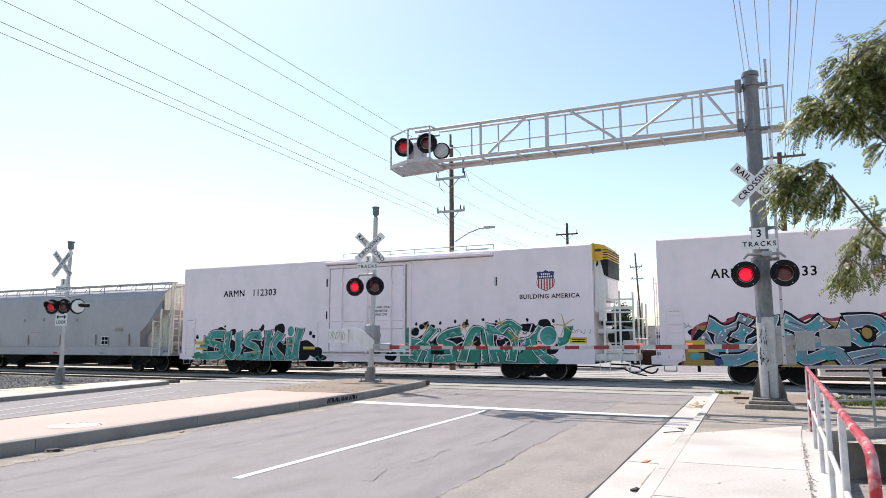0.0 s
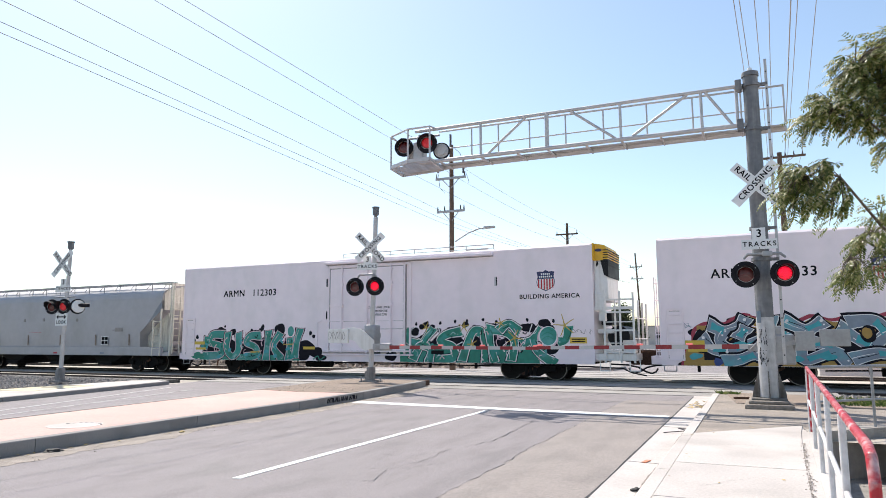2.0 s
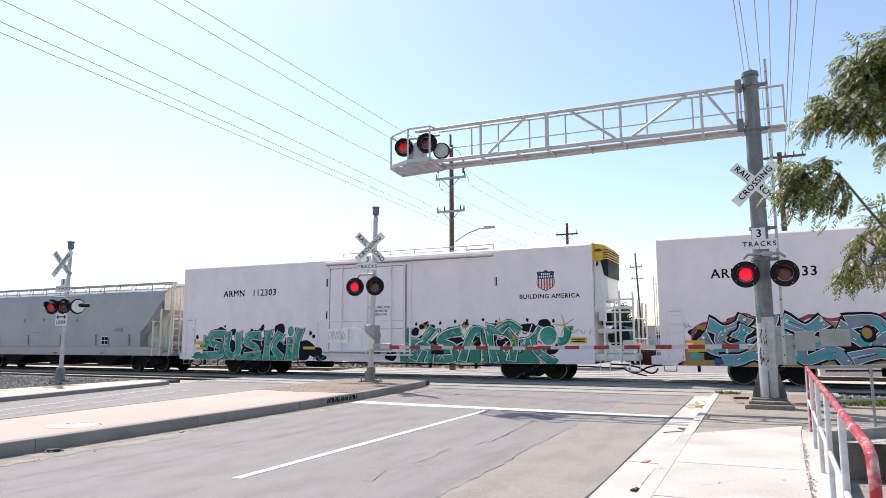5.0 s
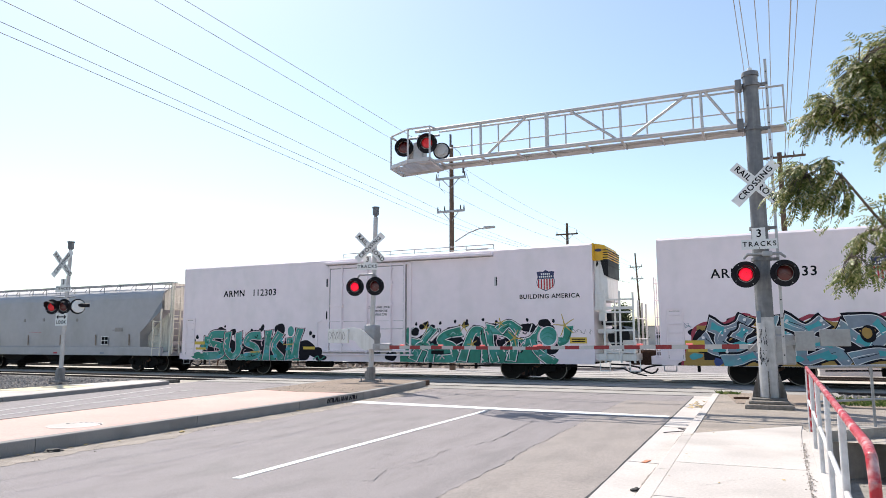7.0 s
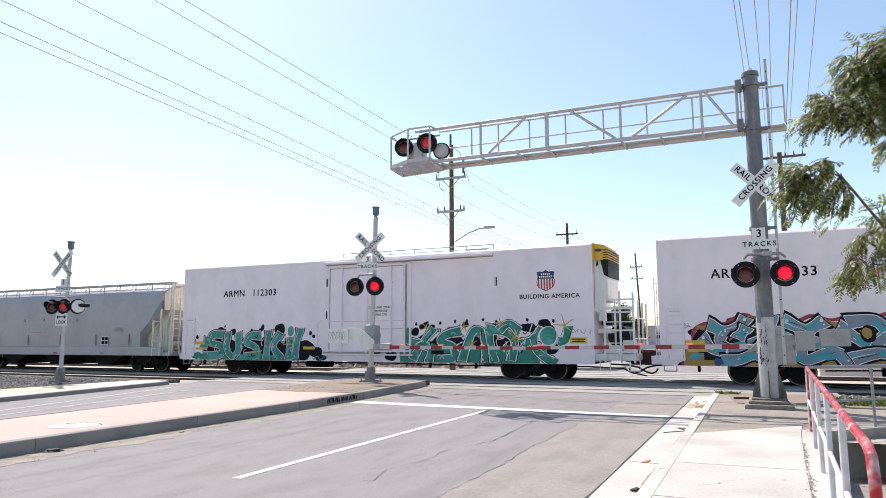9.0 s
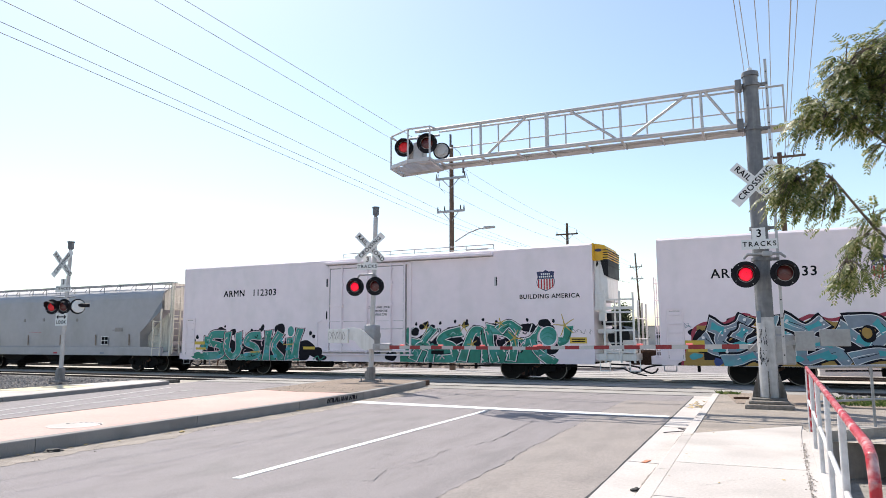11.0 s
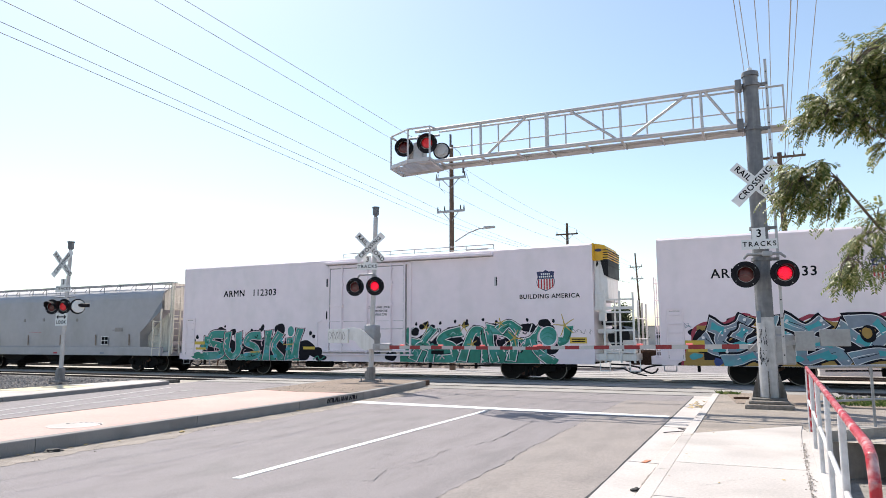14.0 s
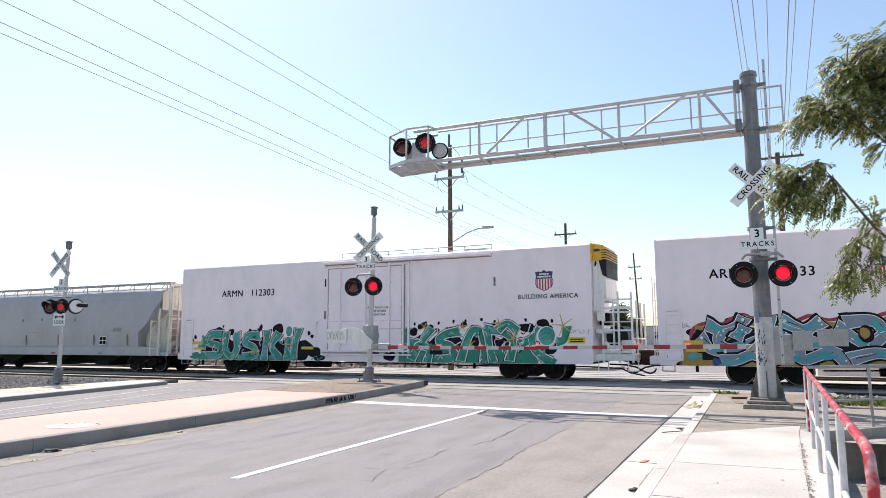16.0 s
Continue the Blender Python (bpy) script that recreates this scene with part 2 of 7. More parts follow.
def box(bm, x0, x1, y0, y1, z0, z1, bevel=0.0):
    c = bmesh.ops.create_cube(bm, size=1, matrix=Matrix.LocRotScale(((x0 + x1) / 2, (y0 + y1) / 2, (z0 + z1) / 2), None, (abs(x1 - x0), abs(y1 - y0), abs(z1 - z0))))
    if bevel:
        edges = list({e for v in c["verts"] for e in v.link_edges})
        bmesh.ops.bevel(bm, geom=edges, offset=bevel, segments=2, affect="EDGES", profile=0.5)
    return bm


def bar(bm, a, b, r, r2=None, seg=10, caps=True):
    """A round bar from a to b."""
    a, b = Vector(a), Vector(b)
    d = b - a
    m = Matrix.Translation((a + b) / 2) @ d.to_track_quat("Z", "Y").to_matrix().to_4x4()
    bmesh.ops.create_cone(bm, cap_ends=caps, segments=seg, radius1=r, radius2=r if r2 is None else r2, depth=d.length, matrix=m)
    return bm


def flat_bar(bm, a, b, w, t):
    """A rectangular bar from a to b, w wide (level) and t thick."""
    a, b = Vector(a), Vector(b)
    d = b - a
    m = Matrix.Translation((a + b) / 2) @ d.to_track_quat("X", "Z").to_matrix().to_4x4()
    bmesh.ops.create_cube(bm, size=1, matrix=m @ Matrix.Diagonal((d.length, w, t, 1)))
    return bm


def pipe(bm, pts, r, seg=8):
    for a, b in zip(pts, pts[1:]):
        bar(bm, a, b, r, seg=seg)
    for q in pts[1:-1]:
        bmesh.ops.create_uvsphere(bm, u_segments=seg, v_segments=6, radius=r, matrix=Matrix.Translation(q))
    return bm


def prism(bm, poly, axis, lo, hi):
    """Extrude a polygon given in the two other axes from lo to hi along axis ('x', 'y' or 'z')."""
    def at(q, k):
        return {"x": (k, q[0], q[1]), "y": (q[0], k, q[1]), "z": (q[0], q[1], k)}[axis]
    a = [bm.verts.new(at(q, lo)) for q in poly]
    b = [bm.verts.new(at(q, hi)) for q in poly]
    bm.faces.new(a)
    bm.faces.new(b)
    for i in range(len(poly)):
        j = (i + 1) % len(poly)
        bm.faces.new((a[i], a[j], b[j], b[i]))
    return bm


def disc(bm, m, r, depth, seg=28):
    bmesh.ops.create_cone(bm, cap_ends=True, segments=seg, radius1=r, radius2=r, depth=depth, matrix=m)
    return bm


def lettering(text, size, mat, parent, m, name="lettering", align="CENTER", gap=1.0, depth=0.0015):
    """Raised letters in the built-in font, in the local x-y plane."""
    c = bpy.data.curves.new(name, "FONT")
    c.body, c.size, c.align_x, c.align_y, c.space_character, c.extrude, c.resolution_u = text, size, align, "CENTER", gap, depth, 3
    t = bpy.data.objects.new(name, c)
    scene.collection.objects.link(t)
    data = bpy.data.meshes.new_from_object(t.evaluated_get(bpy.context.evaluated_depsgraph_get()))
    bpy.data.objects.remove(t)
    bpy.data.curves.remove(c)
    # a heavier stroke: the same letters once more, a hair to the side
    bm = bmesh.new()
    bm.from_mesh(data)
    extra = bmesh.ops.duplicate(bm, geom=bm.verts[:] + bm.edges[:] + bm.faces[:])
    bmesh.ops.translate(bm, verts=[g for g in extra["geom"] if isinstance(g, bmesh.types.BMVert)], vec=(size * 0.03, 0, 0.0003))
    extra = bmesh.ops.duplicate(bm, geom=bm.verts[:] + bm.edges[:] + bm.faces[:])
    bmesh.ops.translate(bm, verts=[g for g in extra["geom"] if isinstance(g, bmesh.types.BMVert)], vec=(size * 0.006, size * 0.022, 0.0007))
    bm.to_mesh(data)
    bm.free()
    data.materials.clear()
    data.materials.append(mat)
    ob = new(name, data)
    ob.parent = parent
    ob.matrix_basis = m
    return ob


FACE = Matrix.Rotation(radians(90), 4, "X")    # local x-y plane turned to face -y


def blob(bm, x, z, rx, rz, y, wob=0.18, seed=0):
    rnd = random.Random(seed)
    ph = [rnd.uniform(0, 6.28) for _ in range(3)]
    pts = []
    for i in range(22):
        a = i * math.tau / 22
        k = 1 + wob * (math.sin(2 * a + ph[0]) * 0.5 + math.sin(3 * a + ph[1]) * 0.35 + math.sin(5 * a + ph[2]) * 0.2)
        pts.append(bm.verts.new((x + rx * k * math.cos(a), y, max(z + rz * k * math.sin(a), 0.645 + i * 1e-5))))
    bm.faces.new(pts)
    return bm

# ---------- ground ----------


def slab(name, poly, z0, z1, mat, label, category, kind="structure"):
    return solid(name, prism(BM(), poly, "z", z0, z1), mat, label, category, kind)



def sheet_with_pit():
    """One ground sheet to the horizon, open over the sunken ramp."""
    bm = BM()
    xs, ys = (-1500, 0.75, 2.7, 1500), (-400, 1.0, 12.75, 3000)
    for i in range(3):
        for j in range(3):
            if (i, j) != (1, 1):
                bm.faces.new([bm.verts.new((x, y, -0.06)) for x, y in ((xs[i], ys[j]), (xs[i + 1], ys[j]), (xs[i + 1], ys[j + 1]), (xs[i], ys[j + 1]))])
    bmesh.ops.remove_doubles(bm, verts=bm.verts, dist=0.001)
    return bm


solid("ground", sheet_with_pit(), GROUND, "dry pale ground reaching the horizon", "ground", "structure")
# roadway: one asphalt sheet under the median, crossing the tracks and going on beyond them
slab("road", [(-18.6, -30), (-1.62, -30), (-1.62, 20.25), (2.0, 20.25), (2.0, 36), (-0.9, 41), (-0.9, 260), (-19.6, 260), (-19.6, 21.0), (-17.85, 12)], -0.3, 0.0, ASPHALT,
     "worn grey asphalt road with cracks and stains", "road")
slab("road_patch", [(-3.04, -30), (-1.64, -30), (-1.64, 15.6), (-1.68, 18.6), (-3.12, 18.2), (-3.15, 17.0), (-3.1, 12.3), (-3.09, 9.8), (-3.02, 8.5)], -0.2, 0.004, ASPHALT_PATCH, "paler resurfaced strip of asphalt beside the gutter", "road")


def drift(name, pts, w0, w1, z, mat, label, seed):
    """A strip of loose dirt along a line, with a ragged edge on the far side."""
    rnd = random.Random(seed)
    near, far = [], []
    for (ax, ay), (bx, by) in zip(pts, pts[1:]):
        n = max(2, int(math.hypot(bx - ax, by - ay) / 0.16))
        for i in range(n):
            x, y = ax + (bx - ax) * i / n, ay + (by - ay) * i / n
            near.append((x, y))
            far.append((x + w0 + (w1 - w0) * (0.5 + 0.5 * noise.noise(Vector((y * 0.55, seed, 0)))) + rnd.uniform(-0.1, 0.1) * abs(w1 - w0), y))
    bm = BM()
    a = [bm.verts.new((*q, z)) for q in near]
    b = [bm.verts.new((*q, z)) for q in far]
    for i in range(len(a) - 1):
        bm.faces.new((a[i], a[i + 1], b[i + 1], b[i]))
    solid(name, bm, mat, label, "dirt", "structure")


drift("gutter_dust", [(-9.44, -12), (-9.43, 13.0), (-9.56, 16.0), (-9.76, 18.0), (-10.1, 20.6)], 0.18, 0.95, 0.0035, GRIT, "sandy grit gathered along the median kerb", 3)
drift("gutter_dust", [(-1.615, -8), (-1.615, 20)], -0.045, -0.012, 0.0085, TAR, "dark dirty joint between asphalt and gutter", 5)
drift("gutter_dust", [(-17.8, -8), (-17.8, 11.8)], 0.1, 0.5, 0.0035, GRIT, "sandy grit along the far kerb", 7)
drift("gutter_dust", [(-1.16, 2), (-1.16, 19.6)], -0.09, -0.01, 0.0105, GRIT, "thin dusty stain along the pavement kerb", 9)


def crack(pts, w, seed):
    rnd = random.Random(seed)
    bm, out = BM(), []
    for a, b in zip(pts, pts[1:]):
        a, b = Vector((*a, 0)), Vector((*b, 0))
        n = max(int((b - a).length / 0.18), 2)
        for i in range(n):
            q = a.lerp(b, i / n)
            out.append(q + Vector((rnd.uniform(-1, 1), rnd.uniform(-1, 1), 0)) * 0.035)
    out.append(Vector((*pts[-1], 0)))
    for a, b in zip(out, out[1:]):
        d = (b - a).normalized()
        s = Vector((-d.y, d.x, 0)) * w * rnd.uniform(0.1, 0.7) / 2
        bm.faces.new([bm.verts.new((v.x, v.y, 0.007)) for v in (a - s, b - s, b + s, a + s)])
    return bm


# cracks, plus two lines near y 18 that paint the gate arms' cast shadows
for k, (pts, w) in enumerate([([(-3.04, 5.0), (-3.02, 8.5), (-3.09, 9.8), (-3.1, 12.3), (-3.15, 17.0)], 0.02), ([(-4.9, 8.6), (-4.4, 8.5), (-4.1, 9.2)], 0.014),
                              ([(-8.2, 16.5), (-7.9, 18.0), (-7.0, 20.5)], 0.025), ([(-5.6, 16.3), (-4.4, 18.6), (-3.9, 21.5)], 0.03),
                              ([(-7.6, 7.5), (-7.2, 9.5), (-7.5, 12.0)], 0.016), ([(-9.3, 18.9), (-7.17, 18.67), (-4.91, 18.23)], 0.05), ([(-4.8, 18.05), (-3.16, 17.76), (-1.7, 17.5)], 0.05), ([(-4.36, 6.93), (-4.0, 6.95), (-4.16, 7.6), (-4.08, 8.2), (-4.1, 9.35)], 0.016),
                              ([(-3.9, 9.75), (-3.83, 11.0), (-4.1, 14.0)], 0.022), ([(-7.35, 9.2), (-7.3, 10.0), (-6.86, 9.95)], 0.014), ([(-4.5, 7.6), (-4.1, 7.7), (-3.7, 8.3)], 0.014)]):
    solid("road_crack", crack(pts, w, k), TAR, "thin dark line among the cracks and painted gate arm shadows on the asphalt", "crack", "structure")

# painted lines
WORN_WHITE = material("worn_road_paint", (0.5, 0.48, 0.47), 0.8, vary=0.15, grain=40, blotch=2.5, bump=0.2, stain=(0.24, 0.22, 0.22), stain_amount=0.9)


def line(poly, label, mat=ROAD_WHITE):
    slab("road_marking", poly, -0.1, 0.006, mat, label, "road marking")


line([(-5.59, 6.45), (-5.48, 6.45), (-5.48, 14.5), (-5.59, 14.5)], "thin white lane line on the asphalt")
line([(-5.6, -10.0), (-5.47, -10.0), (-5.47, -3.0), (-5.6, -3.0)], "thin white lane line on the asphalt")
line([(-9.35, 14.98), (-1.7, 14.62), (-1.7, 14.95), (-9.35, 15.5)], "broad white stop line before the crossing")
line([(-15.6, -10.0), (-15.5, -10.0), (-15.6, 10.2), (-17.9, 17.6), (-17.98, 17.55), (-15.69, 10.2)], "thin worn white edge line on the far lanes", WORN_WHITE)
line([(-14.6, -10.0), (-14.53, -10.0), (-14.55, 9.0), (-16.4, 17.0), (-16.47, 17.0), (-14.62, 9.0)], "nearly worn away white line on the far lanes", WORN_WHITE)

# median with kerb stones
MED = [(-9.42, -12.0), (-9.42, 13.0), (-9.55, 16.0), (-9.75, 18.0), (-10.1, 20.9), (-10.35, 21.2), (-13.2, 21.2), (-13.35, 20.4), (-12.9, 16.0), (-12.42, 8.0), (-12.4, -12.0)]
slab("median", [(x + (0.14 if x < -11 else -0.14), y - (0.12 if y > 21 else 0)) for x, y in MED], -0.2, 0.19, PINK_PAVER, "pale pink concrete paving of the road median", "median")
slab("median_dirt", [(-9.75, 15.6), (-9.9, 18.0), (-10.25, 20.95), (-13.05, 21.0), (-13.2, 20.2), (-12.75, 15.7), (-11.2, 15.4)], -0.1, 0.197, DIRT, "bare brown dirt at the median's end", "dirt")

# right kerb, gutter and pavement
slab("gutter", [(-1.63, -12), (-1.16, -12), (-1.16, 20.2), (-1.63, 20.2)], -0.2, 0.008, CONCRETE, "pale concrete gutter strip", "gutter")
for y in (3.6, 9.3, 13.1, 17.0):
    slab("gutter_joint", [(-1.62, y), (-1.17, y - 0.06), (-1.17, y - 0.045), (-1.62, y + 0.015)], -0.1, 0.0125, CONCRETE_DARK, "thin dark joint across the gutter", "joint")
WALK_Z = 0.1
slab("pavement_edge", [(0.2, -12), (0.34, -12), (0.36, 0.8), (0.645, 12.62), (0.64, 12.9), (0.4, 12.6)], -0.5, WALK_Z - 0.011, CONCRETE, "pale concrete edge strip under the handrail", "pavement")
slab("pavement_bed", [(-1.0, -12), (0.33, -12), (0.42, 3.5), (0.63, 12.3), (0.62, 13.3), (-0.94, 11.75)], -0.5, WALK_Z - 0.012, CONCRETE_DARK, "dark joints under the pavement", "pavement")
VERGE = material("verge_grit", (0.29, 0.25, 0.215), 0.92, vary=0.16, grain=26, blotch=1.5, bump=0.6, stain=(0.19, 0.165, 0.145), stain_amount=0.8, speckle=0.3)
slab("verge", [(-1.0, 11.8), (0.5, 13.3), (0.66, 12.95), (2.55, 14.8), (9, 14.8), (9, 20.2), (-1.0, 20.2)], -0.4, WALK_Z - 0.015, VERGE, "dusty old asphalt verge round the signal mast", "verge")
slab("verge_dirt", [(-0.5, 17.4), (2.2, 17.0), (9, 17.4), (9, 19.9), (2.0, 20.4), (-0.86, 20.6)], -0.4, WALK_Z - 0.006, DIRT, "dusty dirt at the track side", "dirt")
# sunken ramp beside the pavement
RAMP_WALL = material("ramp_wall", (0.36, 0.325, 0.29), 0.9, vary=0.1, grain=10, blotch=0.8, bump=0.25, stain=(0.27, 0.235, 0.205), stain_amount=0.7, streak=True)
RAMP_FLOOR = material("ramp_floor", (0.3, 0.28, 0.255), 0.92, vary=0.2, grain=24, blotch=1.4, bump=0.5, stain=(0.18, 0.16, 0.14), stain_amount=0.7, speckle=0.35)
bm = prism(BM(), [(0.9, -1.2), (0.9, 0.02), (4.0, -0.08), (13.0, -0.66), (15.0, -0.8), (15.0, -1.2)], "x", 0.56, 2.7)
solid("ramp_floor", bm, RAMP_FLOOR, "gritty ramp floor sinking below the pavement", "ramp", "structure")
slab("ramp_wall_east", [(2.6, 0.8), (2.85, 0.8), (2.85, 14.75), (2.6, 14.5)], -1.2, 0.1, RAMP_WALL, "old concrete wall of the sunken ramp", "wall")
slab("ramp_wall_west", [(0.33, 0.8), (0.55, 0.8), (0.86, 12.62), (0.64, 12.62)], -1.2, 0.094, CONCRETE, "pale concrete kerb wall under the handrail", "wall")
slab("ramp_wall_north", [(0.64, 12.64), (0.86, 12.64), (2.59, 14.35), (2.59, 14.7), (0.64, 12.9)], -1.2, 0.1, RAMP_WALL, "old concrete retaining wall across the ramp", "wall")
slab("ramp_wall_south", [(0.33, 0.5), (2.85, 0.5), (2.85, 0.78), (0.33, 0.78)], -1.2, 0.1, RAMP_WALL, "old concrete wall of the sunken ramp", "wall")

# far-left pavement
slab("far_pavement", [(-17.95, -12), (-17.95, 11.8), (-19.2, 18.6), (-20.2, 19.3), (-20.9, 18.6), (-20.9, 14.0), (-20.5, -12)], -0.3, 0.11, CONCRETE, "pale concrete pavement across the road", "pavement")
slab("gravel_verge", [(-90, -12), (-20.55, -12), (-20.95, 14.0), (-20.95, 18.6), (-20.3, 20.3), (-90, 21.4)], -0.3, 0.05, BALLAST, "grey gravel verge beside the tracks", "gravel")
slab("tactile_pad", [(-19.3, 13.6), (-19.7, 16.0), (-20.85, 15.9), (-20.85, 13.4)], -0.1, 0.116, YELLOW_PAD, "faded yellow tactile paving", "paving pad")

# ---------- tracks ----------
TRACKS = (22.35, 26.75, 31.2)


def track_y(x, k):
    return TRACKS[k] - (x + 10) * math.tan(radians(0.91))


def along(x, y0):
    return y0 - (x + 10) * math.tan(radians(0.91))


def band(x0, x1, ya, yb, z0, z1):
    return prism(BM(), [(x0, along(x0, ya)), (x1, along(x1, ya)), (x1, along(x1, yb)), (x0, along(x0, yb))], "z", z0, z1)


for x0, x1 in ((-140, -19.7), (2.05, 120)):
    solid("ballast", band(x0, x1, 20.3, 33.6, -0.3, -0.16), BALLAST, "dark grey ballast bed of the three tracks", "ballast", "structure")
for k in range(3):
    y = TRACKS[k]
    for ya, yb in ((-2.0, -0.86), (-0.62, 0.62), (0.86, 2.0)):
        solid("crossing_panel", band(-19.6, 1.98, y + ya, y + yb, -0.25, 0.012), CONCRETE_PANEL, "flat concrete crossing panel between the rails", "crossing panel", "structure")


def rail_profile(bm, x0, x1, yc):
    prof = [(-0.07, -0.17), (0.07, -0.17), (0.07, -0.155), (0.012, -0.13), (0.012, -0.045), (0.036, -0.032), (0.036, 0.0), (-0.036, 0.0), (-0.036, -0.032), (-0.012, -0.045), (-0.012, -0.13), (-0.07, -0.155)]
    a = [bm.verts.new((x0, along(x0, yc) + p, q + 0.015)) for p, q in prof]
    b = [bm.verts.new((x1, along(x1, yc) + p, q + 0.015)) for p, q in prof]
    bm.faces.new(a), bm.faces.new(b)
    for i in range(len(prof)):
        j = (i + 1) % len(prof)
        bm.faces.new((a[i], a[j], b[j], b[i]))
    return bm


for k in range(3):
    track = thing("railway_track", pose(0, 0, 0), "rusty steel railway track on dark timber ties", "railway track", "parallel tracks", "structure")
    for s in (-0.7525, 0.7525):
        part("rail", rail_profile(BM(), -140, 120, TRACKS[k] + s), RAIL_STEEL, track)
    tie = mesh_of(box(BM(), -0.115, 0.115, -1.3, 1.3, -0.30, -0.145), "tie", TIE)
    for x in [-62 + 0.55 * i for i in range(76)] + [2.3 + 0.55 * i for i in range(36)]:
        t = new("tie", tie)
        t.parent = track
        t.matrix_basis = pose(x, along(x, TRACKS[k]), 0, 0, 0, -0.91 + random.uniform(-0.6, 0.6))


def stones(areas, count, r0, r1, seed):
    """Loose stones strewn over bands of the track bed."""
    rnd = random.Random(seed)
    verts, faces = [], []
    base = [(0, 0, 1), (1, 0, 0), (0, 1, 0), (-1, 0, 0), (0, -1, 0)]
    for _ in range(count):
        x0, x1, y0, y1, z = areas[rnd.randrange(len(areas))]
        x, y = rnd.uniform(x0, x1), rnd.uniform(y0, y1)
        r, a = rnd.uniform(r0, r1), rnd.uniform(0, 6.28)
        k = len(verts)
        for vx, vy, vz in base:
            j = r * rnd.uniform(0.7, 1.3)
            verts.append((x + j * (vx * math.cos(a) - vy * math.sin(a)), along(x, y) + j * (vx * math.sin(a) + vy * math.cos(a)), z + vz * j * 0.8 - 0.01))
        faces += [(k, k + 1, k + 2), (k, k + 2, k + 3), (k, k + 3, k + 4), (k, k + 4, k + 1)]
    data = bpy.data.meshes.new("stones")
    data.from_pydata(verts, [], faces)
    data.materials.append(STONE)
    return data


tagged(new("ballast_stones", stones([(-46, -21.5, 12.5, 19.6, 0.055), (-40, -21.3, 14.5, 19.0, 0.055), (-34, -20, 19.4, 25, -0.19), (2.2, 14, 19.8, 25, -0.19), (2.2, 12, 27, 34, -0.19), (-45, -19.8, 28.5, 34, -0.19)], 24000, 0.03, 0.07, 3)),
       "loose grey ballast stones along the tracks", "gravel", kind="stuff")

# ---------- rail cars ----------
# each car's own space: x along the train, y away from the road user, the near side at y = 0, z from the rail head
SPAN = 3.1


def on_side(x, z, y=-0.004):
    return Matrix.Translation((x, y, z)) @ FACE


def truck(parent, xc):
    """A two-axle truck: side frames, bolster, springs, wheels."""
    for ys, face in ((0.72, -1), (SPAN - 0.72, 1)):
        poly = [(-1.2, 0.42), (-1.2, 0.6), (-0.55, 0.72), (-0.3, 0.78), (0.3, 0.78), (0.55, 0.72), (1.2, 0.6), (1.2, 0.42), (0.95, 0.4), (0.5, 0.26), (0.32, 0.16), (-0.32, 0.16), (-0.5, 0.26), (-0.95, 0.4)]
        part("side_frame", prism(BM(), [(xc + px, pz) for px, pz in poly], "y", ys - 0.16 * (face < 0) - 0.0, ys + 0.16 * (face > 0)), TRUCK_BLACK, parent)
    part("bolster", box(BM(), xc - 0.25, xc + 0.25, 0.5, SPAN - 0.5, 0.42, 0.72, 0.03), TRUCK_BLACK, parent)
    for ys in (0.5, SPAN - 0.5):
        bm = BM()
        for k in (-0.16, 0, 0.16):
            bar(bm, (xc + k, ys, 0.2), (xc + k, ys, 0.5), 0.07, seg=10)
        part("spring_group", bm, TRUCK_BLACK, parent)
    for sx in (-0.88, 0.88):
        bm = bar(BM(), (xc + sx, 0.75, 0.457), (xc + sx, SPAN - 0.75, 0.457), 0.08)
        axle = part("axle", bm, TRUCK_BLACK, parent)
        for yw, d in ((0.80, 1), (SPAN - 0.80, -1)):
            bm = BM()
            turn = Matrix.Rotation(radians(90), 4, "X")
            disc(bm, Matrix.Translation((xc + sx, yw + d * 0.05, 0.457)) @ turn, 0.457, 0.12, 36)
            disc(bm, Matrix.Translation((xc + sx, yw + d * 0.14, 0.457)) @ turn, 0.485, 0.03, 36)
            disc(bm, Matrix.Translation((xc + sx, yw - d * 0.03, 0.457)) @ turn, 0.14, 0.12, 16)
            w = part("wheel", bm, WHEEL_STEEL, parent, smooth=True)
            rim = BM()
            bmesh.ops.create_circle(rim, segments=36, radius=0.45, matrix=Matrix.Translation((xc + sx, yw - d * 0.013, 0.457)) @ turn)
            ring = list(rim.edges)
            inner = bmesh.ops.extrude_edge_only(rim, edges=ring)
            for v in [g for g in inner["geom"] if isinstance(g, bmesh.types.BMVert)]:
                v.co = Vector((xc + sx, v.co.y, 0.457)) + (v.co - Vector((xc + sx, v.co.y, 0.457))) * 0.93
            part("rim", rim, TREAD if d > 0 else WHEEL_STEEL, w, "polished steel wheel rim")
            part("journal_cap", disc(BM(), Matrix.Translation((xc + sx, yw - d * 0.27, 0.457)) @ turn, 0.12, 0.14, 14), TRUCK_BLACK, parent)
    part("brake_beam", flat_bar(BM(), (xc - 0.35, 0.5, 0.22), (xc + 0.4, 0.5, 0.6), 0.06, 0.09), RUST, parent)


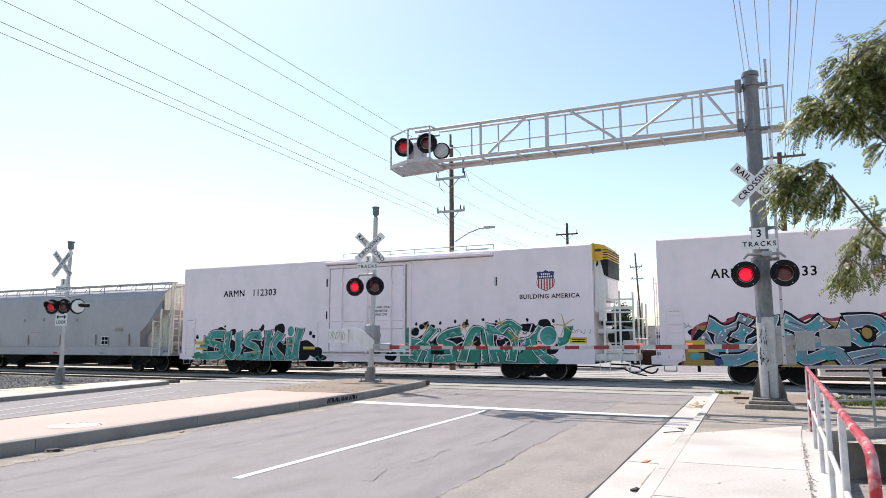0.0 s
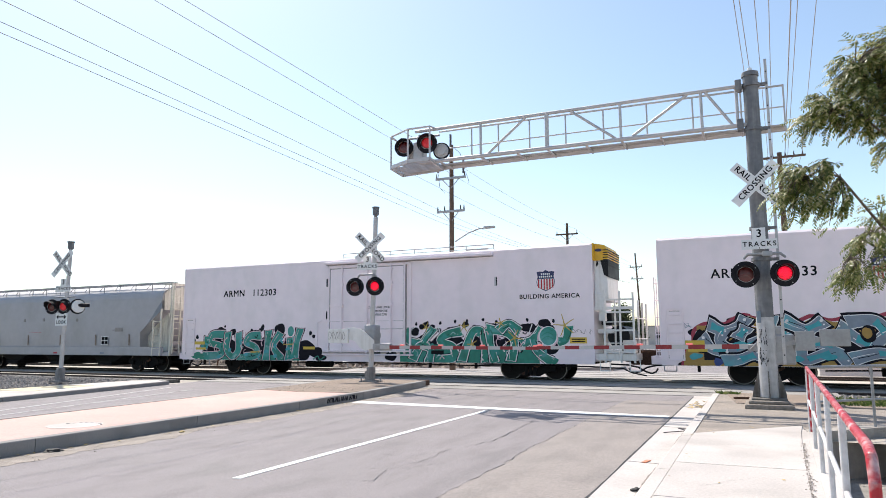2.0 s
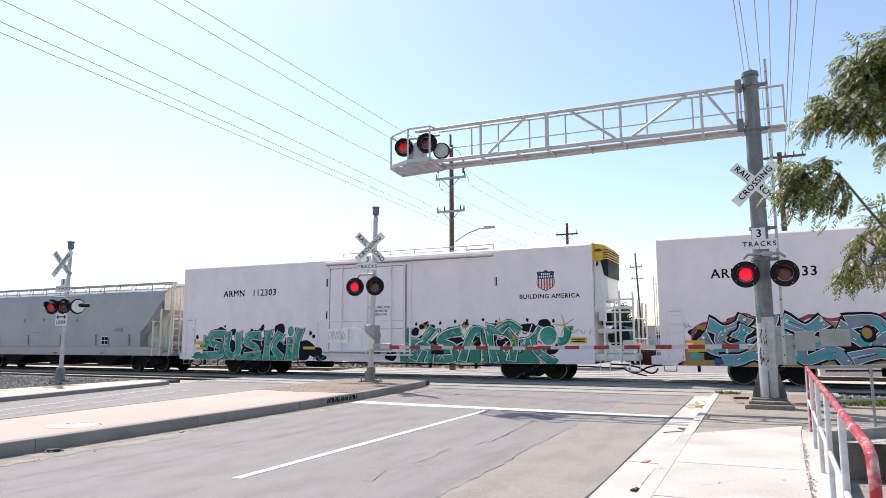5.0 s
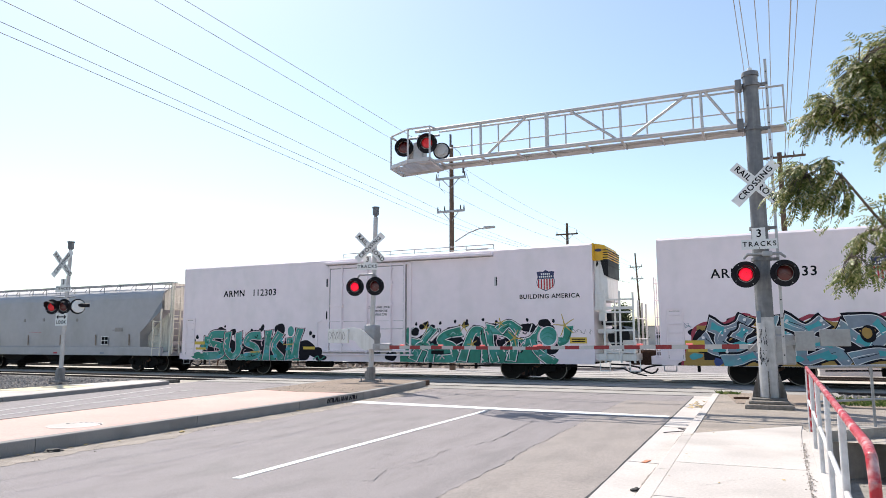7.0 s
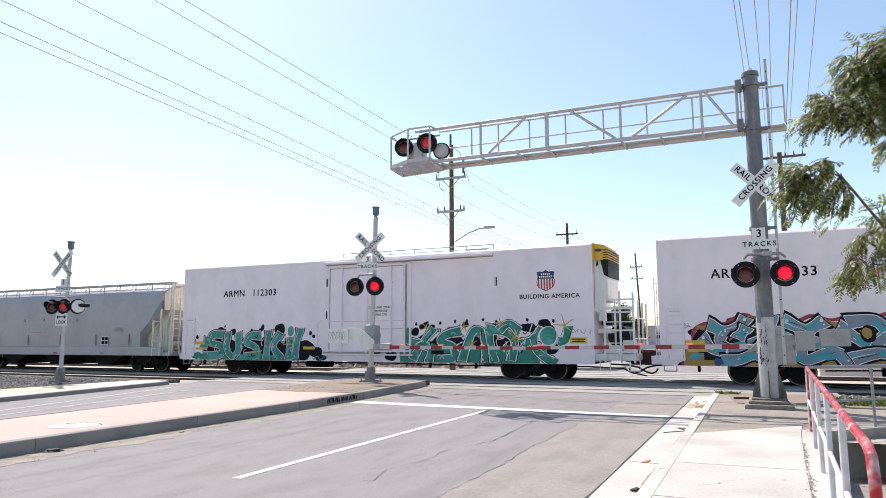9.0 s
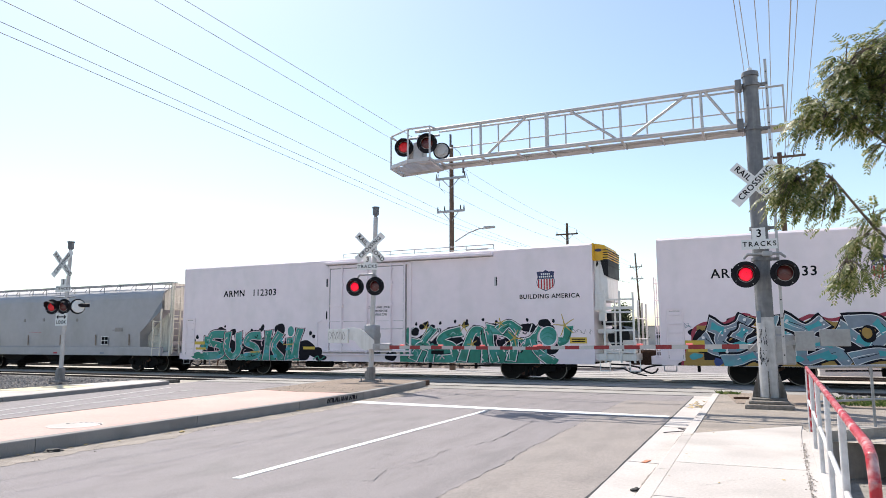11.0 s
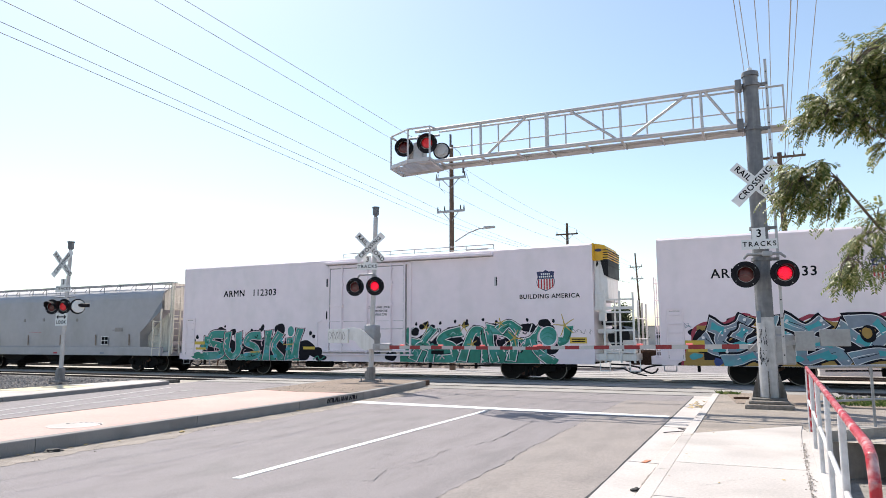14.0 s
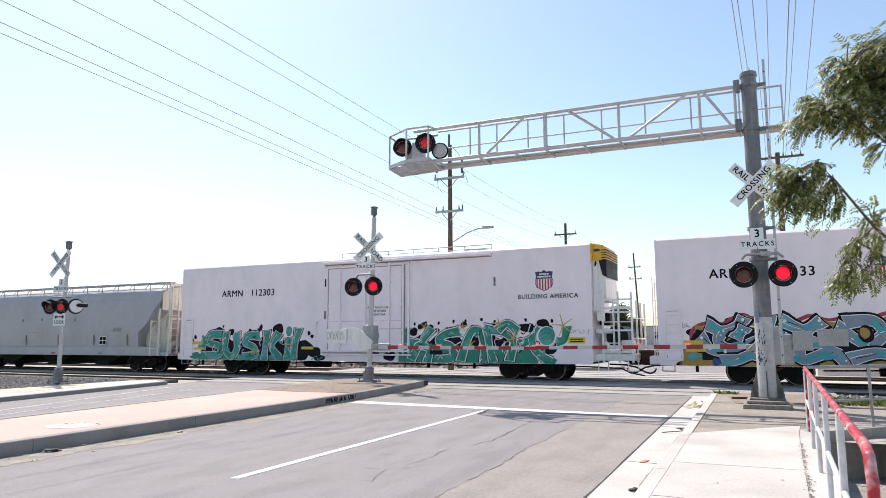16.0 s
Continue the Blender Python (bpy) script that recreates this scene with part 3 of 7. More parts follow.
def coupler(parent, x, d):
    bm = box(BM(), min(x, x + d * 0.75), max(x, x + d * 0.75), SPAN / 2 - 0.16, SPAN / 2 + 0.16, 0.7, 1.0, 0.02)
    box(bm, min(x + d * 0.6, x + d * 1.05), max(x + d * 0.6, x + d * 1.05), SPAN / 2 - 0.32, SPAN / 2 + 0.28, 0.6, 1.14, 0.06)
    box(bm, min(x, x + d * 0.3), max(x, x + d * 0.3), SPAN / 2 - 0.45, SPAN / 2 + 0.45, 0.72, 1.12, 0.03)
    part("coupler", bm, RUST, parent, "rusty knuckle coupler")
    hose = [(x - d * 0.5, SPAN / 2 - 0.5, 0.62), (x + d * 0.1, SPAN / 2 - 0.45, 0.6), (x + d * 0.45, SPAN / 2 - 0.42, 0.52), (x + d * 0.72, SPAN / 2 - 0.36, 0.36), (x + d * 0.92, SPAN / 2 - 0.3, 0.3), (x + d * 1.06, SPAN / 2 - 0.27, 0.36), (x + d * 1.13, SPAN / 2 - 0.25, 0.48)]
    part("air_hose", pipe(BM(), hose, 0.03), UNIT_BLACK, parent, "black rubber air hose")


def ladder(parent, x0, x1, y, z0, z1, rungs, mat, d=0.09, name="ladder"):
    bm = BM()
    for x in (x0, x1):
        box(bm, x - 0.03, x + 0.03, y - 0.012, y + 0.012, z0, z1, 0.004)
    for i in range(rungs):
        z = z0 + (z1 - z0) * (i + 0.5) / rungs
        bar(bm, (x0, y - d, z), (x1, y - d, z), 0.014, seg=6)
        for x in (x0, x1):
            bar(bm, (x, y, z), (x, y - d, z), 0.014, seg=6)
    return part(name, bm, mat, parent)


def shield(parent, x, z, w, h):
    """A shield-shaped emblem: blue top, red and white stripes, pale bars for its writing."""
    def outline(k):
        return [(x + px * w * k / 2, z + pz * h * k / 2) for px, pz in ((-0.95, 0.82), (-0.6, 0.86), (-0.3, 0.82), (0, 1.0), (0.3, 0.82), (0.6, 0.86), (0.95, 0.82), (0.86, 0.35), (1.0, -0.1), (0.9, -0.5), (0.5, -0.8), (0, -1.0), (-0.5, -0.8), (-0.9, -0.5), (-1.0, -0.1), (-0.86, 0.35))]
    emblem = part("shield_emblem", prism(BM(), outline(1.0), "y", -0.004, 0.01), SHIELD_BLUE, parent, "blue, red and white striped shield emblem")
    low = [q for q in outline(0.93) if q[1] < z + 0.02 * h]
    part("white_field", prism(BM(), [(x - 0.42 * w, z + 0.08 * h)] + sorted(low, key=lambda q: math.atan2(q[1] - z, q[0] - x) if q[1] <= z else 9)[:9] + [(x + 0.42 * w, z + 0.08 * h)], "y", -0.006, 0.0), SIGN_WHITE, emblem)
    bm = BM()
    for i in range(6):
        cx = x + (-0.375 + 0.15 * i) * w
        drop = 0.44 - 0.55 * abs(cx - x) ** 2 / (w * w) * 1.3
        box(bm, cx - 0.037 * w, cx + 0.037 * w, -0.009, -0.002, z - drop * h, z + 0.07 * h)
    part("stripes", bm, SHIELD_RED, emblem)
    bm = BM()
    for dz, n in ((0.3, 5), (0.18, 7)):
        for i in range(n):
            cx = x + (i - (n - 1) / 2) * 0.105 * w
            box(bm, cx - 0.036 * w, cx + 0.036 * w, -0.009, -0.002, z + (dz - 0.04) * h, z + (dz + 0.04) * h)
    part("writing_bars", bm, SIGN_WHITE, emblem)


LOW_EDGE = 0.645    # lower edge of the white car sides


def stroke(bm, pts, w, y, taper=1.0):
    """A flat painted stroke along a smooth line in the x-z plane, one strip with half-round ends."""
    pts = [Vector((q[0], 0, q[1])) for q in pts]
    run = []
    for i in range(len(pts) - 1):
        p0, p1, p2, p3 = pts[max(i - 1, 0)], pts[i], pts[i + 1], pts[min(i + 2, len(pts) - 1)]
        for k in range(7):
            t = k / 7
            run.append(0.5 * ((2 * p1) + (p2 - p0) * t + (2 * p0 - 5 * p1 + 4 * p2 - p3) * t * t + (3 * p1 - p0 - 3 * p2 + p3) * t ** 3))
    run.append(pts[-1])
    n = len(run)
    left, right = [], []
    low = LOW_EDGE
    for i, q in enumerate(run):
        d = (run[min(i + 1, n - 1)] - run[max(i - 1, 0)]).normalized()
        flare = 0.84 + 0.3 * abs(2 * i / (n - 1) - 1) ** 1.6
        side = Vector((-d.z, 0, d.x)) * w * flare * (1 + (taper - 1) * i / n) / 2
        left.append(bm.verts.new((q.x + side.x, y, max(q.z + side.z, low))))
        right.append(bm.verts.new((q.x - side.x, y, max(q.z - side.z, low))))
    for i in range(n - 1):
        bm.faces.new((left[i], left[i + 1], right[i + 1], right[i]))
    for a, b, ahead in ((left[0], right[0], run[0] - run[1]), (right[-1], left[-1], run[-1] - run[-2])):
        h = (a.co - b.co).length / 2
        ahead = ahead.normalized() * h
        c = (a.co + b.co) / 2 + ahead * 0.45
        tip = [bm.verts.new((v.x, y, max(v.z, low))) for v in (a.co + ahead * 0.75, c, b.co + ahead * 0.3)]
        bm.faces.new([a] + tip + [b])
    return bm


class Mural:
    """Spray paint on a car side, in shares of a panel: u along it, v up it; each new layer lies over the last."""

    def __init__(self, car, x0, x1, z0, z1, seed):
        self.car, self.x0, self.x1, self.z0, self.z1 = car, x0, x1, z0, z1
        self.y, self.rnd = -0.0032, random.Random(seed)

    def at(self, u, v):
        return self.x0 + (self.x1 - self.x0) * u, self.z0 + (self.z1 - self.z0) * v

    def over(self):
        self.y -= 3.2e-5
        return self.y

    def spot(self, name, mat, u, v, rx, rz, wob=0.2, holder=None):
        x, z = self.at(u, v)
        return part(name, blob(BM(), x, z, rx, rz, self.over(), wob, self.rnd.random()), mat, holder or self.car)

    def run(self, name, mat, pts, w, holder=None, taper=1.0):
        return part(name, stroke(BM(), [self.at(*q) for q in pts], w, self.over(), taper), mat, holder or self.car)

    def fill(self, name, mat, u0, u1, v0, v1, ripple):
        """A band of paint from u0 to u1 with an uneven upper edge."""
        n = 26
        top = [self.at(u0 + (u1 - u0) * i / n, v1 + ripple * math.sin(i * 1.9 + u0 * 9) * self.rnd.uniform(0.4, 1.0)) for i in range(n + 1)]
        base = [self.at(u1, v0), self.at(u0, v0)]
        bm = BM()
        y = self.over()
        bm.faces.new([bm.verts.new((q[0], y, q[1])) for q in top + base])
        return part(name, bm, mat, self.car)

    def letter(self, label, strokes, w, inks, rims):
        """One letter: dark rim, thin bright line, body, then shade, light flecks and drops on it."""
        dark, line, body, shade, fleck = inks
        ys = [self.over() for _ in range(12)]
        k = 1.1e-5

        def coat(name, mat, grow, y, holder):
            bm = BM()
            for i, pts in enumerate(strokes):
                stroke(bm, [self.at(*q) for q in pts], w + grow, y - i * k)
            return part(name, bm, mat, holder)
        body_part = coat("painted_letter", body, 0.0, ys[8], self.car)
        body_part["label"] = label
        if rims[0]:
            coat("dark_rim", dark, rims[0], ys[0], body_part)
        coat("bright_line", line, rims[1], ys[4], body_part)
        for pts in strokes:
            for side in (-1, 1):
                i = self.rnd.randrange(len(pts) - 1)
                a, b = pts[i], pts[i + 1]
                self.run("inner_line", dark if side > 0 else line, [(a[0] + side * 0.012, a[1]), ((a[0] + b[0]) / 2 + side * 0.018, (a[1] + b[1]) / 2), (b[0] + side * 0.01, b[1])], 0.028, body_part, 0.4)
            i = self.rnd.randrange(len(pts) - 1)
            a, b = pts[i], pts[i + 1]
            self.run("fill_shade", shade, [(a[0] + (b[0] - a[0]) * 0.15, a[1] + (b[1] - a[1]) * 0.15), (a[0] + (b[0] - a[0]) * 0.85, a[1] + (b[1] - a[1]) * 0.85)], w * self.rnd.uniform(0.4, 0.62), body_part)
            q = pts[self.rnd.randrange(len(pts))]
            for _ in range(2):
                self.spot("fleck", fleck, q[0] + self.rnd.uniform(-0.012, 0.012), q[1] + self.rnd.uniform(-0.1, 0.1), 0.03, 0.03, 0.1, body_part)
        return body_part


def reefer(x, label, number, numbers_at, art):
    """A white mechanical refrigerator car, plug door mid-side, cooling unit at one end."""
    L, top, low = 19.95, 5.05, 0.72
    car = thing("refrigerator_car", TRAIN @ pose(x, 0, 0), label, "rail car", "train cars")
    body = BM()
    prof = [(0.0, low), (0.0, top - 0.09), (0.09, top), (SPAN / 2, top + 0.08), (SPAN - 0.09, top), (SPAN, top - 0.09), (SPAN, low)]
    prism(body, prof, "x", 0.0, L)
    shell = part("body", body, CAR_WHITE, car, "white smooth-sided insulated body")
    bm = BM()
    for k in range(17):
        if not 8.2 < 0.02 + k * 1.22 < 12.4 and k:
            box(bm, k * 1.22 - 0.008, k * 1.22 + 0.008, -0.0014, 0.01, low + 0.02, top - 0.12)
    box(bm, 0.0, 0.07, -0.012, 0.02, low + 0.1, top - 0.06)
    box(bm, L - 0.07, L, -0.012, 0.02, low, top - 0.06)
    box(bm, 0.07, L - 0.07, -0.01, 0.02, top - 0.15, top - 0.08)
    part("seam", bm, CAR_WHITE, shell)
    bm = box(BM(), 0.05, L - 0.05, 0.06, SPAN - 0.06, low - 0.07, low)
    box(bm, 0.3, L - 0.3, SPAN / 2 - 0.35, SPAN / 2 + 0.35, low - 0.1, low - 0.02)
    part("underframe", bm, TRUCK_BLACK, car)
    part("side_sill", box(BM(), 0.02, L - 0.02, -0.0015, 0.03, low - 0.08, low + 0.03), CAR_WHITE, car)
    # plug door
    door = part("plug_door", box(BM(), 8.5, 12.2, -0.045, 0.01, 1.08, 4.66, 0.012), CAR_WHITE, car, "white plug door with locking bars")
    bm = BM()
    for xx in (8.47, 12.2, 12.46):
        box(bm, xx - 0.04, xx + 0.04, -0.08, 0.0, 0.98, 4.7, 0.01)
    for zz in (2.35, 3.0, 1.95):
        box(bm, 8.5, 12.2, -0.065, -0.04, zz - 0.025, zz + 0.025)
    box(bm, 8.4, 12.5, -0.08, 0.0, 4.62, 4.7, 0.01)
    part("door_frame", bm, CAR_WHITE, door)
    for xx in (9.17, 10.42, 11.57):
        bm = bar(BM(), (xx, -0.1, 1.0), (xx, -0.1, 4.75), 0.032, seg=8)
        box(bm, xx + 0.05, xx + 0.075, -0.05, 0.0, 1.1, 4.6)
        for zz in (1.3, 2.35, 3.0, 3.9, 4.5):
            box(bm, xx - 0.07, xx + 0.07, -0.13, -0.04, zz - 0.05, zz + 0.05, 0.01)
        part("locking_bar", bm, CAR_WHITE, door)
    bm = BM()
    for zz in (1.15, 1.3):
        box(bm, 8.2, 12.6 if zz < 1.2 else 12.5, -0.1, 0.0, zz - 0.25, zz - 0.19, 0.008)
    part("door_track", bm, CAR_WHITE, car)
    part("door_hood", box(BM(), 8.3, 16.1, -0.2, 0.02, 4.78, 4.88, 0.02), CAR_WHITE, car)
    for zz in (2.6, 4.0):
        part("door_stop", box(BM(), 8.34, 8.41, -0.05, 0.0, zz - 0.17, zz + 0.17), UNIT_BLACK, car)
    bm = pipe(BM(), [(7.9, -0.03, 1.3), (7.9, -0.03, 2.3), (8.1, -0.03, 2.36)], 0.018)
    part("grab_iron", bm, CAR_WHITE, car)
    for k, words in enumerate(("CLOSE AND LOCK", "DOOR BEFORE", "MOVING CAR")):
        lettering(words, 0.125, SIGN_BLACK, door, on_side(10.98, 2.88 - k * 0.15, -0.047), "stencil", gap=1.0)
    bm = box(BM(), 8.42, 8.44, -0.05, 0.0, 1.0, 4.72)
    box(bm, 8.515, 8.55, -0.0465, 0.0, 1.08, 4.62), box(bm, 12.13, 12.16, -0.0465, 0.0, 1.08, 4.62), box(bm, 12.25, 12.27, -0.0465, 0.0, 1.0, 4.62), box(bm, 8.52, 12.15, -0.0465, 0.0, 4.575, 4.61), box(bm, 8.5, 12.2, -0.0465, 0.0, 1.1, 1.115)
    # dark strips under hood and track, along rails and bars: shade painted as colour
    box(bm, 8.3, 16.1, -0.02, 0.0, 4.745, 4.775), box(bm, 8.2, 12.6, -0.102, -0.01, 1.0, 1.015)
    for zz in (3.03, 2.37, 2.03):
        box(bm, 8.56, 12.12, -0.0468, 0.0, zz - 0.055, zz - 0.03)
    for xx in (9.13, 11.53):
        box(bm, xx - 0.02, xx, -0.047, 0.0, 1.12, 4.57)
    part("door_gap", bm, CONCRETE_DARK, door, "dark gap round the door with painted shade under its hood and along its bars")
    part("small_vent", box(BM(), 16.14, 16.2, -0.03, 0.0, 3.6, 3.95, 0.005), SILVER, car)
    part("slot_shade", box(BM(), 16.2, 16.235, -0.012, 0.0, 3.6, 3.95), SIGN_BLACK, car)
    # roof walk rail
    bm = BM()
    for xx in [9.1 + i * 1.16 for i in range(7)]:
        bar(bm, (xx, 0.12, 4.95), (xx, 0.12, 5.24), 0.016, seg=6)
    pipe(bm, [(9.1, 0.12, 5.24), (16.06, 0.12, 5.24)], 0.018)
    pipe(bm, [(9.1, 0.12, 5.1), (16.06, 0.12, 5.1)], 0.012)
    part("roof_rail", bm, GALV, car)
    bm = box(BM(), 14.8, 15.7, 0.3, 0.8, 5.0, 5.14, 0.03)
    part("roof_vent", bm, GALV, car)
    # end ladder and side grab panel
    ladder(car, 0.3, 0.72, -0.022, 1.0, 2.5, 5, CAR_WHITE)
    part("ladder_panel", box(BM(), 0.24, 0.78, -0.02, 0.0, 0.84, 2.58, 0.006), CAR_WHITE, car)
    bm = BM()
    for xx in (0.24, 0.78):
        box(bm, xx - 0.025, xx + 0.025, -0.05, 0.0, 0.82, 2.56, 0.012)
    box(bm, 0.22, 0.8, -0.05, 0.0, 2.53, 2.6, 0.012), box(bm, 0.22, 0.8, -0.05, 0.0, 0.8, 0.86, 0.008)
    part("ladder_frame", bm, CAR_WHITE, car)
    part("recess_shade", box(box(box(BM(), 0.27, 0.285, -0.024, 0.0, 0.88, 2.5), 0.735, 0.75, -0.024, 0.0, 0.88, 2.5), 0.285, 0.735, -0.024, 0.0, 2.48, 2.5), KERB, car)
    bm = BM()
    for z in (1.1, 1.7, 2.3, 2.9, 3.5):
        pipe(bm, [(-0.16, 0.2, z), (-0.16, 0.75, z)], 0.015)
        bar(bm, (-0.16, 0.2, z), (0, 0.2, z), 0.015, seg=6), bar(bm, (-0.16, 0.75, z), (0, 0.75, z), 0.015, seg=6)
    bar(bm, (-0.16, 0.2, 0.9), (-0.16, 0.2, 3.7), 0.02), bar(bm, (-0.16, 0.75, 0.9), (-0.16, 0.75, 3.7), 0.02)
    part("end_ladder", bm, CAR_WHITE, car)
    part("end_sill", box(BM(), -0.35, 0.0, 0.2, SPAN - 0.2, 0.66, 0.95, 0.02), CAR_WHITE, car)
    # cooling unit
    unit = part("cooling_unit", box(BM(), L, L + 0.5, 0.2, SPAN - 0.9, 2.92, 4.42, 0.05), UNIT_WHITE, car, "white cooling unit with a yellow top and black grille")
    prof = [(L, 4.4), (L + 0.52, 4.4), (L + 0.54, 4.74), (L + 0.42, 4.96), (L + 0.1, 5.03), (L, 5.03)]
    part("unit_top", prism(BM(), prof, "y", 0.16, SPAN - 0.86), UNIT_YELLOW, unit, "yellow moulded unit top")
    part("yellow_corner", box(BM(), L - 0.001, L + 0.05, -0.006, 0.5, 4.4, 5.04, 0.004), UNIT_YELLOW, unit)
    bm = BM()
    for i in range(7):
        z = 4.78 - i * 0.09
        box(bm, L + 0.36, L + 0.555, 0.15, SPAN - 0.85, z - 0.022, z + 0.012)
    prism(bm, [(L + 0.26, 4.4), (L + 0.535, 4.4), (L + 0.535, 3.78), (L + 0.38, 3.86)], "y", 0.165, SPAN - 0.88)
    part("grille", bm, UNIT_BLACK, unit, "black slatted grille")
    part("badge", prism(BM(), [(L + 0.2 + 0.13 * math.cos(a), 4.78 + 0.055 * math.sin(a)) for a in [i * math.tau / 16 for i in range(16)]], "y", 0.15, 0.2), SHIELD_BLUE, unit)
    part("cable", pipe(BM(), [(L + 0.12, 0.3, 4.5), (L + 0.14, 0.2, 4.3), (L + 0.1, 0.25, 4.15)], 0.04), UNIT_BLACK, unit)
    # end platform with tank and railings
    deck = part("end_platform", box(BM(), L, L + 1.45, 0.1, SPAN - 0.1, 0.78, 1.02, 0.02), UNIT_WHITE, car)
    bm = box(BM(), L + 0.05, L + 0.6, 0.3, SPAN - 0.3, 1.75, 1.9)
    box(bm, L + 0.02, L + 0.4, 0.15, 0.3, 2.55, 3.2, 0.02)
    box(bm, L + 0.0, L + 1.4, 0.1, 0.2, 2.6, 2.7)
    part("shelf", bm, UNIT_WHITE, deck)
    bm = bar(BM(), (L + 0.75, 0.6, 1.62), (L + 0.75, SPAN - 0.6, 1.62), 0.4, seg=24)
    part("fuel_tank", bm, UNIT_BLACK, deck, "black cylindrical fuel tank", smooth=True)
    part("battery_box", box(BM(), L + 0.95, L + 1.35, 0.3, 0.9, 1.05, 1.5, 0.02), UNIT_WHITE, deck)
    part("control_cabinet", box(BM(), L + 0.12, L + 0.34, 0.22, 0.6, 2.2, 2.55, 0.02), UNIT_WHITE, deck)
    for zz in (1.08, 1.85, 2.5, 2.95):
        part("cross_bar", box(BM(), L + 0.36, L + 1.4, 0.03, 0.09, zz - 0.03, zz + 0.03, 0.006), UNIT_WHITE, deck)
    for yy in (0.5, 1.4):
        part("rear_post", box(BM(), L + 0.62, L + 0.68, yy, yy + 0.06, 1.0, 2.95, 0.006), UNIT_WHITE, deck)
    part("compressor", box(BM(), L + 0.1, L + 0.5, 0.7, 1.9, 2.05, 2.55, 0.05), UNIT_BLACK, deck)
    for xx, yy, h in ((L + 0.36, 0.06, 3.3), (L + 0.92, 0.06, 3.25), (L + 1.38, 0.1, 3.2), (L + 1.4, SPAN - 0.3, 2.9), (L + 1.4, 1.0, 2.95), (L + 1.4, 1.9, 2.9)):
        part("platform_post", box(BM(), xx - 0.035, xx + 0.035, yy - 0.03, yy + 0.03, 0.7, h, 0.006), UNIT_WHITE, deck)
    for a, b, r in (((0.36, 0.05, 1.4), (1.38, 0.05, 1.4), 0.018), ((0.36, 0.05, 2.15), (1.38, 0.05, 2.15), 0.018), ((1.4, 0.1, 1.55), (1.4, SPAN - 0.3, 1.55), 0.022),
                    ((1.4, 0.1, 2.3), (1.4, SPAN - 0.3, 2.3), 0.022), ((0.36, 0.0, 0.8), (0.92, 0.0, 0.8), 0.02), ((0.36, 0.0, 1.15), (0.92, 0.0, 1.15), 0.02)):
        part("platform_rail", bar(BM(), (L + a[0], a[1], a[2]), (L + b[0], b[1], b[2]), r, seg=6), UNIT_WHITE, deck)
    part("air_line", pipe(BM(), [(17.4, 0.5, 0.55), (19.6, 0.4, 0.55), (L + 0.9, 0.4, 0.5), (L + 1.2, 0.45, 0.35), (L + 1.7, 0.5, 0.25)], 0.025), UNIT_BLACK, car)
    for xx in (1.2, 6.2, 13.2, 15.2, 18.9):
        part("hanger_bracket", box(BM(), xx - 0.05, xx + 0.05, 0.25, 0.34, 0.42, 0.66, 0.01), TRUCK_BLACK, car)
    part("brake_rod", pipe(BM(), [(5.0, 0.8, 0.5), (8.5, 0.8, 0.56), (12.0, 0.8, 0.56), (15.6, 0.8, 0.5)], 0.025), TRUCK_BLACK, car)
    part("air_tank", bar(BM(), (6.6, 1.1, 0.5), (7.9, 1.1, 0.5), 0.17, seg=16), TRUCK_BLACK, car, smooth=True)
    for xx in (L + 0.15, L + 1.2):
        part("step_iron", pipe(BM(), [(xx, 0.12, 0.85), (xx, 0.12, 0.42), (xx + 0.35, 0.12, 0.42), (xx + 0.35, 0.12, 0.85)], 0.018), UNIT_WHITE, car)
    part("corner_step", pipe(BM(), [(0.1, 0.06, 0.85), (0.1, 0.04, 0.45), (0.5, 0.04, 0.45), (0.5, 0.06, 0.85)], 0.018), RAIL_GREY, car)
    truck(car, 3.42), truck(car, 17.37)
    coupler(car, L + 0.85, 1), coupler(car, -0.2, -1)
    # writing and emblem
    for text, tx, tz, size in number:
        lettering(text, size, SIGN_BLACK, car, on_side(tx, tz), "car_lettering", "LEFT", 1.12)
    for sx, sz in numbers_at:
        shield(car, sx, sz, 0.72, 0.8)
    for xx, zz, hh in ((0.82, 1.42, 0.07), (0.9, 1.16, 0.05), (7.15, 1.2, 0.06), (19.05, 1.5, 0.11)):
        part("warning_sticker", box(BM(), xx, xx + 0.62, -0.0175, 0.0, zz - hh, zz + hh), STICKER_YELLOW, car, "small yellow sticker")
    part("sticker_text", box(box(BM(), 19.12, 19.6, -0.0185, 0.0, 1.52, 1.56), 19.12, 19.6, -0.0185, 0.0, 1.44, 1.48), SIGN_BLACK, car)
    bm = BM()
    for xx in (10.5, 13.4):
        box(bm, xx, xx + 0.55, -0.016, 0.0, low + 0.25, low + 0.4)
    part("data_sticker", bm, SIGN_BLACK, car)
    art(car)
    return car


TRAIN = pose(-25.26, 25.28, 0.0, 0, 0, -0.91)


